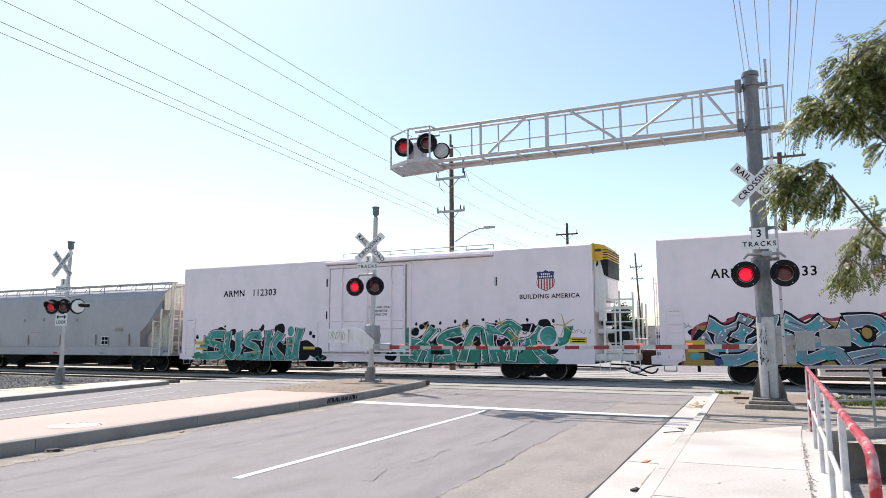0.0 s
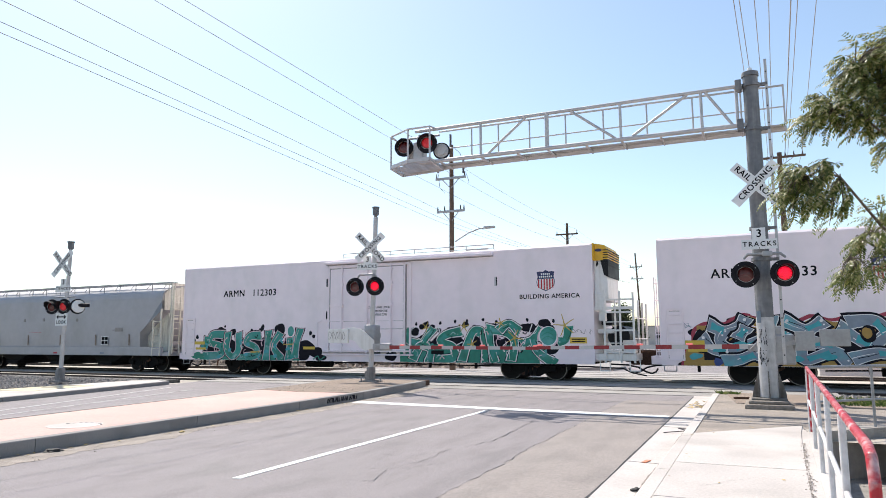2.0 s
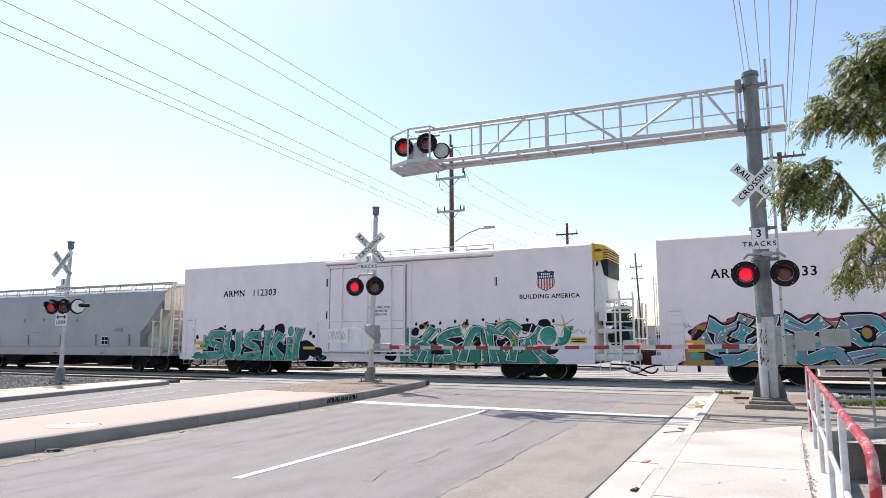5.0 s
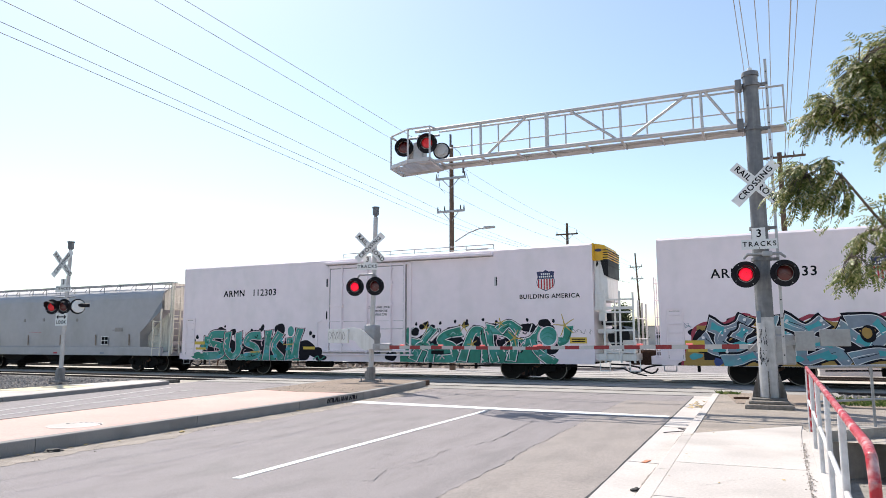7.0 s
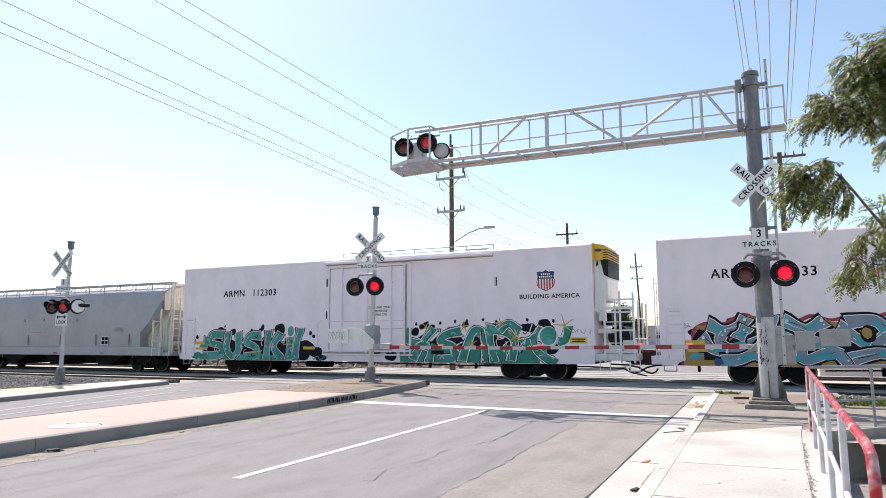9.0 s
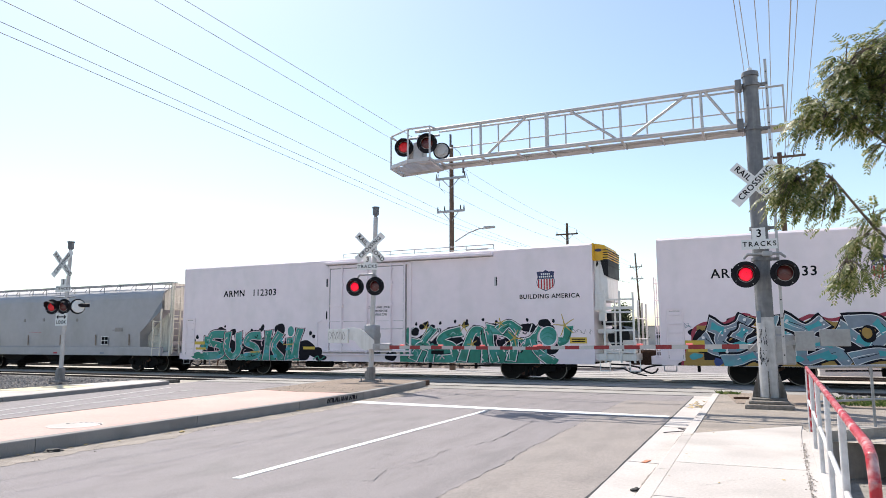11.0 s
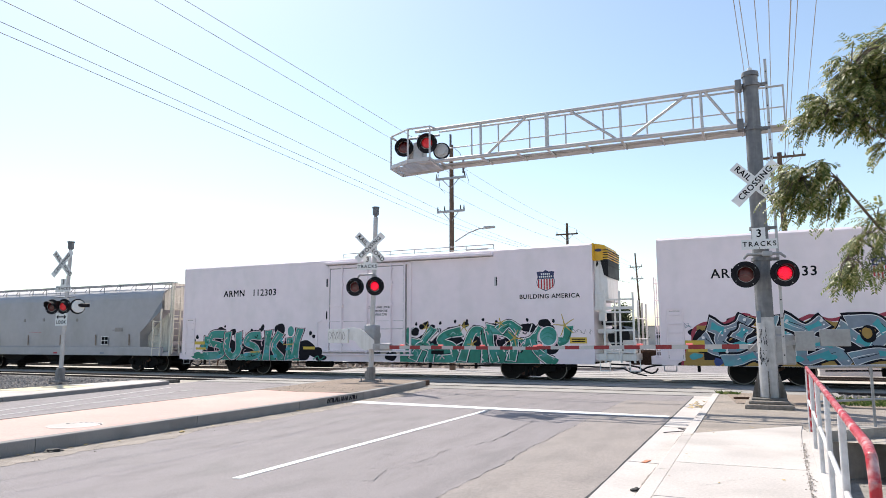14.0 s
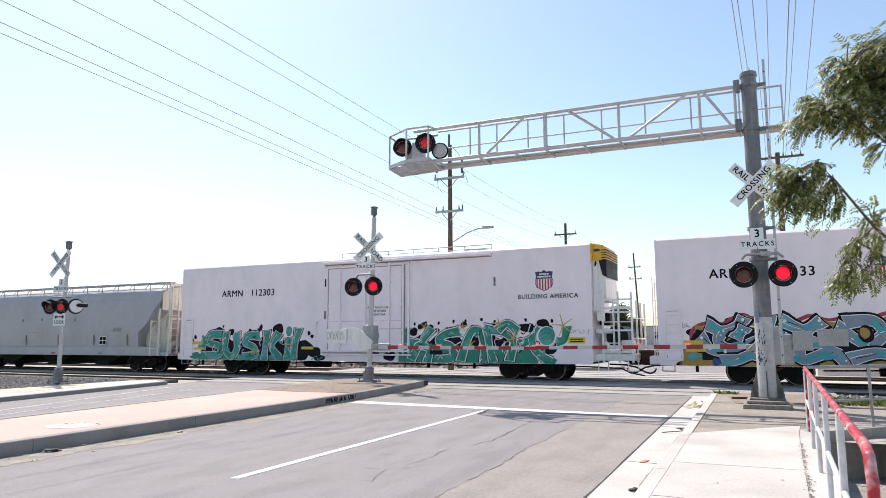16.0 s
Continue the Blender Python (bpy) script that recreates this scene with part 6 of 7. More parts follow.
near_pole = utility_pole(pose(-14.1, 32.3, 0), 11.7, [(9.9, 0.85, True, (-0.8, 0.8)), (8.14, 0.78, True, (-0.74, -0.35, 0.55, 0.74))], "brown wooden utility pole with grey crossarms")
for x, z in ((-0.72, 10.75), (0.72, 10.6), (0.0, 12.0)):
    part("arrester", bar(BM(), (x, -0.1, z - 0.5), (x, -0.1, z + 0.25), 0.06, seg=8), CERAMIC, near_pole, "dark vertical arrester")
bm = BM()
pipe(bm, [(0.1, 0, 11.6), (0.5, 0, 11.2), (0.75, 0, 10.5)], 0.012)
pipe(bm, [(-0.75, 0, 10.2), (-0.5, -0.4, 9.4), (-0.3, -0.2, 9.1)], 0.012)
pipe(bm, [(0.8, 0, 10.2), (1.1, -0.3, 9.6), (1.3, -0.8, 9.3)], 0.012)
part("jumper_wire", bm, CERAMIC, near_pole)
bm = pipe(BM(), [(0.15, 0.05, 6.55), (0.8, 0.3, 7.0), (1.3, 0.45, 7.2), (1.6, 0.6, 7.26)], 0.035)
street = part("street_lamp_arm", bm, GALV, near_pole, "grey street lamp bracket")
part("lamp_head", box(BM(), 1.55, 2.15, 0.5, 0.75, 7.22, 7.34, 0.04), GALV, street)
utility_pole(pose(-14.05, 56.5, 0), 11.2, [(10.25, 0.95, False, (-0.85, 0.85))], "distant dark wooden utility pole with one crossarm")
utility_pole(pose(-13.3, 91.8, 0), 12.6, [(10.75, 0.8, False, (-0.7, 0.7)), (9.2, 0.8, True, (-0.75, -0.6, 0.6, 0.75))], "distant dark wooden utility pole leaning slightly", r=0.14, lean=(-0.6, 0))
utility_pole(pose(1.81, 43.6, 0), 12.25, [(11.95, 1.35, False, (-1.2, -0.9, -0.35, 0.3, 0.75, 1.2)), (9.3, 0.6, False, (-0.5,))], "brown wooden utility pole behind the train", r=0.2)
utility_pole(pose(-14.3, -24.0, 0), 11.7, [(9.9, 0.85, True, (-0.8, 0.8)), (8.14, 0.78, True, (-0.74, 0.74))], "brown wooden utility pole behind the viewer")
utility_pole(pose(1.0, -26.0, 0), 12.25, [(11.95, 1.35, False, (-1.2, 0.3, 1.2))], "brown wooden utility pole behind the viewer", r=0.2)


def wire(a, b, r, sag):
    a, b = Vector(a), Vector(b)
    n = 20
    pts = [a.lerp(b, i / n) - Vector((0, 0, sag * 4 * (i / n) * (1 - i / n))) for i in range(n + 1)]
    c = bpy.data.curves.new("overhead_wire", "CURVE")
    c.dimensions, c.bevel_depth, c.bevel_resolution = "3D", r * 1.35, 1
    s = c.splines.new("POLY")
    s.points.add(n)
    for q, v in zip(s.points, pts):
        q.co = (*v, 1)
    c.materials.append(WIRE)
    tagged(new("overhead_wire", c), "thin dark overhead wire between utility poles", "wire", "overhead wires")


def through_points(p, q, y):
    p, q = Vector(p), Vector(q)
    return p + (q - p) * ((y - p.y) / (q.y - p.y))


# each wire: on the pole beyond the train, where it passes over the road, thickness
for pole_at, over, r in (((-13.3, 32.2, 10.32), (-13.3, 10.0, 10.54), 0.006), ((-14.1, 32.2, 10.15), (-14.1, 10.0, 10.61), 0.006), ((-14.9, 32.2, 9.53), (-14.9, 10.0, 9.94), 0.006),
                         ((-14.84, 32.2, 8.3), (-14.84, 10.0, 9.04), 0.0062), ((-14.5, 32.2, 7.75), (-14.5, 10.0, 8.38), 0.006), ((-14.9, 32.2, 7.69), (-14.9, 10.0, 8.33), 0.006)):
    wire(pole_at, through_points(pole_at, over, -24.0), r, 0.0)
    wire(pole_at, (pole_at[0] + 0.05, 56.4, pole_at[2] + 0.3 if pole_at[2] > 9 else 8.6), r, 0.25)
    wire((pole_at[0] + 0.05, 56.4, pole_at[2] + 0.3 if pole_at[2] > 9 else 8.6), (pole_at[0] + 0.3, 91.7, 10.7 if pole_at[2] > 9 else 8.7), r, 0.4)
for dx, over in ((-1.2, (-0.06, 21.71)), (-0.9, (0.1, 21.78)), (-0.6, (0.52, 21.98)), (-0.35, (0.92, 22.16)), (0.3, (1.54, 22.45)), (0.45, (1.73, 22.54)), (1.2, (2.25, 22.78))):
    p = (1.81 + dx, 43.5, 12.2)
    wire(p, through_points(p, (*over, 11.8), -26.0), 0.0095 if dx != 0.3 else 0.014, 0.0)
    wire(p, (p[0] - 1.0, 95, 12.0), 0.009, 0.5)

# ---------- handrails ----------


def handrail(label, pts, posts, mats, low):
    h = thing("handrail", pose(0, 0, 0), label, "handrail", "ramp handrails")
    part("top_rail", pipe(BM(), pts, 0.0245, 12), mats[0], h, "painted round top rail", smooth=True)
    part("mid_rail", pipe(BM(), low, 0.02, 10), mats[1], h, smooth=True)
    for x, y, z0, z1 in posts:
        part("post", bar(BM(), (x, y, z0 - 0.02), (x, y, z1), 0.024, seg=12), mats[2], h, smooth=True)
    return h


def rail_x(y):
    return 0.70 + (y - 12.6) * 0.0305


near_posts = [(rail_x(y), y, 0.1, 1.08) for y in (12.6, 10.75, 8.9, 7.05, 5.3)]
red = handrail("handrail with worn red top rail and white posts beside the ramp", [(rail_x(12.6), 12.6, 1.1), (rail_x(3.7), 3.7, 1.1), (rail_x(3.56), 3.56, 1.07), (rail_x(3.5), 3.5, 0.97), (rail_x(3.5), 3.5, 0.1)],
               near_posts, (RAIL_RED, RAIL_WHITE, RAIL_WHITE), [(rail_x(12.6), 12.6, 0.58), (rail_x(3.5), 3.5, 0.58)])
for y in (12.6, 11.6, 9.8):
    part("red_stripe", bar(BM(), (rail_x(y) + 0.012, y - 0.02, 0.1 if y > 12 else 0.58), (rail_x(y) + 0.012, y - 0.02, 1.08), 0.018, seg=10), RAIL_RED, red, "thin red upright")
handrail("grey steel handrail along the far side of the ramp", [(0.72, 12.66, 1.1), (2.6, 14.5, 1.1)], [(1.72, 13.64, 0.1, 1.08), (2.58, 14.48, 0.1, 1.08)], (RAIL_GREY, RAIL_GREY, RAIL_GREY), [(0.72, 12.66, 0.55), (2.6, 14.5, 0.55)])

# ---------- the wind-blown tree ----------
BRANCHES = []


def compound_leaf(verts, faces, base, way, length, rnd):
    """A feathery leaf of paired leaflets on a drooping stalk."""
    way = way.normalized()
    side = way.cross(Vector((rnd.uniform(-0.4, 0.4), rnd.uniform(-0.4, 0.4), 1))).normalized()
    n = rnd.randint(6, 8)
    q, d = Vector(base), way.copy()
    for i in range(n):
        d = (d + Vector((0, 0, -0.10))).normalized()
        q = q + d * length / n
        up = side.cross(d).normalized()
        for s in (-1, 1):
            L = 0.062 * rnd.uniform(0.8, 1.2) * (1 - 0.25 * i / n)
            out = (side * s * 0.85 + d * 0.75 + up * rnd.uniform(-0.35, 0.1)).normalized()
            w = out.cross(up).normalized() * 0.0105 * rnd.uniform(0.85, 1.2)
            k = len(verts)
            verts += [tuple(q), tuple(q + out * L * 0.45 + w - up * 0.004), tuple(q + out * L - up * 0.012), tuple(q + out * L * 0.45 - w - up * 0.004)]
            faces += [(k, k + 1, k + 2), (k, k + 2, k + 3)]


def branch(tree, base, stem, clusters, leaves, seed, sway):
    """A limb with twigs that end in leaf clusters; it pivots at its foot."""
    rnd = random.Random(seed)
    foot = Vector(stem[0])
    wood = BM()
    for i, (a, b) in enumerate(zip(stem, stem[1:])):
        r0 = 0.045 * (1 - 0.75 * i / (len(stem) - 1)) + 0.006
        r1 = 0.045 * (1 - 0.75 * (i + 1) / (len(stem) - 1)) + 0.006
        bar(wood, Vector(a) - foot, Vector(b) - foot, r0 * 0.42, r1 * 0.42, 8)
    verts, faces = [], []
    for centre, radius, count in clusters:
        centre = Vector(centre)
        for _ in range(count):
            while True:
                o = Vector((rnd.uniform(-1, 1), rnd.uniform(-1, 1), rnd.uniform(-1, 1)))
                if o.length < 1:
                    break
            tip = centre + Vector((o.x * radius[0] * 0.911 - o.y * 0.412 * radius[1], o.x * radius[0] * 0.412 + o.y * 0.911 * radius[1], o.z * radius[2]))
            start = min((Vector(s) for s in stem[1:]), key=lambda s: (s - tip).length)
            mid = start.lerp(tip, 0.5) + Vector((0, 0, 0.06))
            bar(wood, start - foot, mid - foot, 0.008, 0.006, 5, False)
            bar(wood, mid - foot, tip - foot, 0.006, 0.003, 5, False)
            run = tip - mid
            for k in range(leaves):
                f = (k + 1) / leaves
                at = (mid + run * f) - foot
                wind = Vector((-0.911, -0.412, -0.25)) * 0.75
                compound_leaf(verts, faces, at, wind + run.normalized() * 0.4 + Vector((rnd.uniform(-0.7, 0.7), rnd.uniform(-0.7, 0.7), rnd.uniform(-0.6, 0.5))), rnd.uniform(0.15, 0.24), rnd)
    limb = part("branch", wood, BARK, tree, "thin brown branch")
    home = Matrix.Translation(foot - Vector(base))
    limb.matrix_basis = home
    data = bpy.data.meshes.new("leaves")
    data.from_pydata(verts, [], faces)
    data.materials.append(LEAF)
    lv = tagged(new("leaves", data), kind="stuff")
    lv.parent = limb
    lv["label"] = "feathery green leaves with brown tips"
    if sway:
        BRANCHES.append((limb, home, sway, seed))


TREE = (3.9, 10.8, 0.0)
tree = thing("tree", pose(*TREE), "wind-blown tree with feathery green leaves beside the ramp", "tree")
bm = bar(BM(), (0, 0, -0.15), (0.06, 0.02, 1.3), 0.17, 0.13, 16)
bar(bm, (0.06, 0.02, 1.28), (0.0, -0.02, 2.5), 0.13, 0.1, 16)
part("trunk", bm, BARK, tree, "brown furrowed trunk", smooth=True)
bm = BM()
for a, b, r0, r1 in (((0, -0.02, 2.4), (-1.0, -0.55, 2.95), 0.08, 0.05), ((0.03, 0, 1.7), (-1.05, -0.46, 1.95), 0.06, 0.04), ((0.04, 0, 1.3), (-1.08, -0.4, 1.55), 0.05, 0.035),
                     ((0, 0, 2.4), (0.9, 0.6, 3.4), 0.08, 0.04), ((0, 0, 2.45), (0.1, 0.9, 3.6), 0.07, 0.04), ((0, 0, 2.45), (0.5, -0.9, 3.5), 0.07, 0.04), ((0, 0, 2.4), (-0.3, 0.0, 3.9), 0.08, 0.04)):
    bar(bm, a, b, r0, r1, 10)
part("limb", bm, BARK, tree, smooth=True)
branch(tree, TREE, [(2.9, 10.25, 2.95), (2.17, 9.7, 3.4), (1.78, 9.36, 3.95), (1.5, 9.12, 4.35), (1.3, 9.0, 4.7)],
       [((1.52, 9.12, 4.7), (0.44, 0.5, 0.38), 56), ((1.95, 9.4, 4.55), (0.5, 0.6, 0.52), 60), ((1.3, 9.0, 4.42), (0.3, 0.4, 0.25), 24), ((1.75, 9.2, 4.98), (0.3, 0.4, 0.26), 30), ((1.72, 9.2, 4.25), (0.32, 0.4, 0.3), 26)], 4, 1, 0.16)
branch(tree, TREE, [(2.9, 10.25, 2.9), (2.17, 9.7, 3.35), (1.72, 9.32, 3.8), (1.38, 9.03, 4.05), (1.05, 8.85, 4.12)],
       [((1.02, 8.86, 4.2), (0.42, 0.4, 0.24), 44), ((1.4, 9.07, 4.12), (0.36, 0.4, 0.22), 26), ((0.78, 8.75, 4.02), (0.15, 0.3, 0.1), 9), ((1.8, 9.32, 3.95), (0.35, 0.45, 0.28), 22)], 4, 4, 0.16)
branch(tree, TREE, [(2.85, 10.34, 1.95), (1.99, 9.76, 2.38), (1.46, 9.33, 2.88), (1.05, 8.97, 3.42), (0.85, 8.86, 3.5), (0.66, 8.75, 3.42)],
       [((0.74, 8.8, 3.44), (0.38, 0.35, 0.2), 38), ((0.6, 8.72, 3.16), (0.36, 0.3, 0.22), 28), ((0.95, 8.95, 3.14), (0.24, 0.3, 0.28), 16), ((1.5, 9.35, 3.0), (0.26, 0.3, 0.16), 9)], 4, 2, 0.13)
branch(tree, TREE, [(2.82, 10.4, 1.55), (1.92, 9.76, 2.1), (1.43, 9.36, 2.6), (1.25, 9.25, 2.72), (1.1, 9.15, 2.5)],
       [((1.38, 9.3, 2.72), (0.3, 0.3, 0.12), 14), ((1.28, 9.22, 2.34), (0.28, 0.3, 0.18), 19), ((1.08, 9.13, 2.17), (0.16, 0.2, 0.08), 6)], 4, 3, 0.1)
for k, (stem, c) in enumerate((([(4.8, 11.4, 3.4), (5.2, 11.7, 4.1)], (5.2, 11.7, 4.4)), ([(4.0, 11.7, 3.6), (4.0, 12.2, 4.3)], (4.0, 12.2, 4.5)), ([(4.4, 9.9, 3.5), (4.6, 9.4, 4.2)], (4.6, 9.4, 4.5)), ([(3.6, 10.8, 3.9), (3.3, 10.5, 4.8)], (3.2, 10.5, 4.9)))):
    branch(tree, TREE, stem, [(c, (0.8, 0.8, 0.6), 40)], 4, 10 + k, 0.0)


def far_tree(m, h, w, label, seed):
    rnd = random.Random(seed)
    t = thing("tree", m, label, "tree")
    bm = bar(BM(), (0, 0, -0.3), (0, 0, h * 0.5), 0.25, 0.12, 10)
    for i in range(6):
        a = i * 1.05
        bar(bm, (0, 0, h * (0.3 + 0.03 * i)), (math.cos(a) * w * 0.3, math.sin(a) * w * 0.3, h * 0.7), 0.1, 0.04, 8)
    part("trunk", bm, BARK, t)
    verts, faces = [], []
    for _ in range(2600):
        c = rnd.randrange(7)
        a = c * 0.9
        o = Vector((rnd.gauss(0, 1), rnd.gauss(0, 1), rnd.gauss(0, 1))) * 0.16 * w
        q = Vector((math.cos(a) * w * 0.28, math.sin(a) * w * 0.28, h * (0.58 + 0.05 * c))) + o
        u, v = Vector((rnd.uniform(-1, 1), rnd.uniform(-1, 1), rnd.uniform(-1, 1))) * 0.16, Vector((rnd.uniform(-1, 1), rnd.uniform(-1, 1), rnd.uniform(-1, 1))) * 0.16
        k = len(verts)
        verts += [tuple(q), tuple(q + u), tuple(q + u + v), tuple(q + v)]
        faces.append((k, k + 1, k + 2, k + 3))
    data = bpy.data.meshes.new("crown")
    data.from_pydata(verts, [], faces)
    data.materials.append(FAR_LEAF)
    tagged(new("crown", data), kind="stuff").parent = t


far_tree(pose(-12.3, 71, -0.06), 5.0, 2.0, "far green street tree beyond the crossing", 1)
far_tree(pose(-12.2, 80, -0.06), 3.6, 1.8, "far green street tree beyond the crossing", 2)

# ---------- beyond the tracks ----------
solid("far_kerb", prism(BM(), [(-10.9, 33.6), (-6.4, 34.4), (-6.2, 36.5), (-11.2, 60), (-12.4, 60), (-11.6, 36)], "z", -0.1, 0.14), KERB, "pale kerbed island beyond the tracks", "kerb", "structure")


def barrier(x, y, rz, n):
    prof = [(-0.3, 0), (0.3, 0), (0.3, 0.08), (0.16, 0.33), (0.09, 0.8), (-0.09, 0.8), (-0.16, 0.33), (-0.3, 0.08)]
    return solid("concrete_barrier", prism(BM(), prof, "x", -1.5, 1.48), CONCRETE, "pale concrete road barrier beyond the tracks", "barrier", m=pose(x, y, -0.16, 0, 0, rz))


for i in range(4):
    barrier(3.9 + i * 3.0, 34.2 - i * 0.03, -0.9, i)


def chain_fence(x0, x1, y, h):
    f = thing("yard_fence", pose(0, 0, 0), "low dark yard fence behind the train", "fence")
    n = int((x1 - x0) / 2.4)
    for i in range(n + 1):
        x = x0 + (x1 - x0) * i / n
        part("post", bar(BM(), (x, y, -0.2), (x, y, h), 0.035, seg=8), RAIL_GREY, f)
    bm = BM()
    for z in (0.25, h * 0.55, h):
        bar(bm, (x0, y, z), (x1, y, z), 0.025, seg=6)
    part("rail", bm, RAIL_GREY, f)
    rnd = random.Random(2)
    bm = BM()
    for i in range(int((x1 - x0) * 7)):
        x = x0 + i / 7
        flat_bar(bm, (x, y, 0.0), (x + 0.1 * rnd.uniform(-1, 1), y, h), 0.008, 0.008)
    tagged(part("wire_mesh", bm, RAIL_GREY, f), kind="stuff")


chain_fence(-62, -11.5, 41.5, 1.3)
rnd = random.Random(8)
for i in range(80):
    x, w, h = rnd.uniform(-36, -10.8), rnd.uniform(0.3, 1.4), rnd.uniform(0.3, 0.9)
    y = 35.5 + rnd.uniform(0, 5)
    bm = BM()
    for k in range(rnd.randint(2, 4)):
        box(bm, -w / 2, w / 2, -0.4, 0.4, h * k / 4, h * k / 4 + h / 4 - 0.03, 0.01)
        box(bm, -w / 2, -w / 2 + 0.1, -0.4, 0.4, h * k / 4 + h / 4 - 0.03, h * (k + 1) / 4)
        box(bm, w / 2 - 0.1, w / 2, -0.4, 0.4, h * k / 4 + h / 4 - 0.03, h * (k + 1) / 4)
    tagged(part("stacked_timber", bm, FAR_RED if i == 31 else FAR_DARK, None, m=pose(x, y, -0.06, 0, 0, rnd.uniform(-20, 20))),
           "stack of red-painted timber behind the tracks" if i == 31 else "stack of old dark timber behind the tracks", "timber stack", "timber stacks")


RUBBLE = material("rubble_brown", (0.25, 0.21, 0.175), 0.95, vary=0.2, grain=20, bump=0.4, spread=0.55, island=True)
bank = stones([(-48, -13.6, 34.2, 35.0, 0.0), (-48, -13.6, 34.6, 35.3, 0.18), (-48, -14.2, 34.9, 35.5, 0.38)], 5200, 0.07, 0.24, 12)
bank.materials[0] = RUBBLE
tagged(new("rubble_bank", bank), "brown rubble bank heaped behind the tracks", "rubble", kind="stuff")
rnd = random.Random(31)
for i in range(34):
    x = -44 + i * 0.9 + rnd.uniform(-0.3, 0.3)
    h = rnd.uniform(0.5, 1.1)
    bm = bar(BM(), (0, 0, -0.1), (rnd.uniform(-0.25, 0.25), 0.1, h), 0.05, 0.035, 7)
    bar(bm, (-0.4, 0.05, h * 0.5), (0.45, 0.08, h * 0.62), 0.03, 0.03, 6)
    tagged(part("scrap_post", bm, (POLE_WOOD, RAIL_GREY, RUST)[i % 3], None, m=pose(x, 34.0 - (x + 10) * 0.0159 + rnd.uniform(0, 0.4), 0.0)), "leaning scrap post in the rubble behind the tracks", "post", "scrap posts")


def far_building(x, y, w, d, h, label):
    b = thing("far_building", pose(x, y, -0.06), label, "building", "far buildings")
    part("wall", box(BM(), -w / 2, w / 2, 0, d, 0, h), CONCRETE, b)
    part("roof", box(BM(), -w / 2 - 0.2, w / 2 + 0.2, -0.2, d + 0.2, h, h + 0.3), CONCRETE_DARK, b)
    for i in range(int(w / 4)):
        part("window", box(BM(), -w / 2 + 1.2 + i * 4, -w / 2 + 3 + i * 4, -0.06, 0.05, h * 0.35, h * 0.7), UNIT_BLACK, b)


far_building(-30, 170, 26, 14, 4.2, "low pale building far down the road")
far_building(24, 190, 40, 14, 4.5, "low pale building far down the road")
far_building(-70, 120, 60, 16, 4.2, "long low pale warehouse behind the train")
far_building(60, 110, 60, 16, 4.0, "long low pale warehouse behind the train")

# ---------- small things ----------


def weeds(name, x0, x1, y0, y1, z, n, h, seed, label):
    rnd = random.Random(seed)
    verts, faces = [], []
    for _ in range(n):
        x, y, a = rnd.uniform(x0, x1), rnd.uniform(y0, y1), rnd.uniform(0, 6.28)
        L, s = h * rnd.uniform(0.4, 1), 0.012
        tip = (x + math.cos(a) * L * 0.8, y + math.sin(a) * L * 0.8, z + L * rnd.uniform(0.4, 1))
        k = len(verts)
        verts += [(x - s, y, z), (x + s, y, z), ((x + tip[0]) / 2 + s * 1.6, (y + tip[1]) / 2, z + L * 0.5), tip, ((x + tip[0]) / 2 - s * 1.6, (y + tip[1]) / 2, z + L * 0.5)]
        faces.append((k, k + 1, k + 2, k + 3, k + 4))
    data = bpy.data.meshes.new(name)
    data.from_pydata(verts, [], faces)
    data.materials.append(WEED)
    tagged(new(name, data), label, "weeds", kind="stuff")


weeds("weeds", -1.05, -0.55, 20.05, 20.5, 0.01, 260, 0.2, 1, "small green weeds at the kerb end")
weeds("weeds", 1.5, 3.6, 17.6, 18.8, 0.08, 700, 0.2, 2, "green weeds beside the handrail")
weeds("weeds", 2.6, 4.2, 19.2, 20.2, 0.0, 200, 0.18, 3, "green weeds on the track side")
tagged(new("pale_rubble", stones([(1.5, 6.0, 18.6, 20.3, 0.08)], 160, 0.05, 0.16, 9)), "loose pale stones by the track", "rubble", kind="stuff")


def scraps(name, x0, x1, y0, y1, z, n, size, mat, seed, label, category):
    rnd = random.Random(seed)
    verts, faces = [], []
    for _ in range(n):
        x, y, a, s = rnd.uniform(x0, x1), rnd.uniform(y0, y1), rnd.uniform(0, 6.28), size * rnd.uniform(0.5, 1.2)
        k = len(verts)
        for i in range(5):
            b = a + i * 1.257
            verts.append((x + s * math.cos(b) * rnd.uniform(0.5, 1), y + s * math.sin(b) * rnd.uniform(0.4, 0.9), z + rnd.uniform(0.004, s * 0.6)))
        faces += [(k, k + 1, k + 2), (k, k + 2, k + 3), (k, k + 3, k + 4)]
    data = bpy.data.meshes.new(name)
    data.from_pydata(verts, [], faces)
    data.materials.append(mat)
    tagged(new(name, data), label, category, kind="stuff")


scraps("dry_leaves", -1.5, -1.1, 16.6, 18.6, 0.01, 60, 0.05, DRY_LEAF, 1, "dry brown leaves in the gutter", "leaf litter")
scraps("dry_leaves", -9.4, -9.15, 5, 17, 0.005, 70, 0.035, DRY_LEAF, 2, "dry yellow leaves along the median kerb", "leaf litter")
scraps("dry_leaves", -1.4, 0.3, 6, 16, 0.1, 30, 0.025, DRY_LEAF, 3, "few dry leaves on the pavement", "leaf litter")


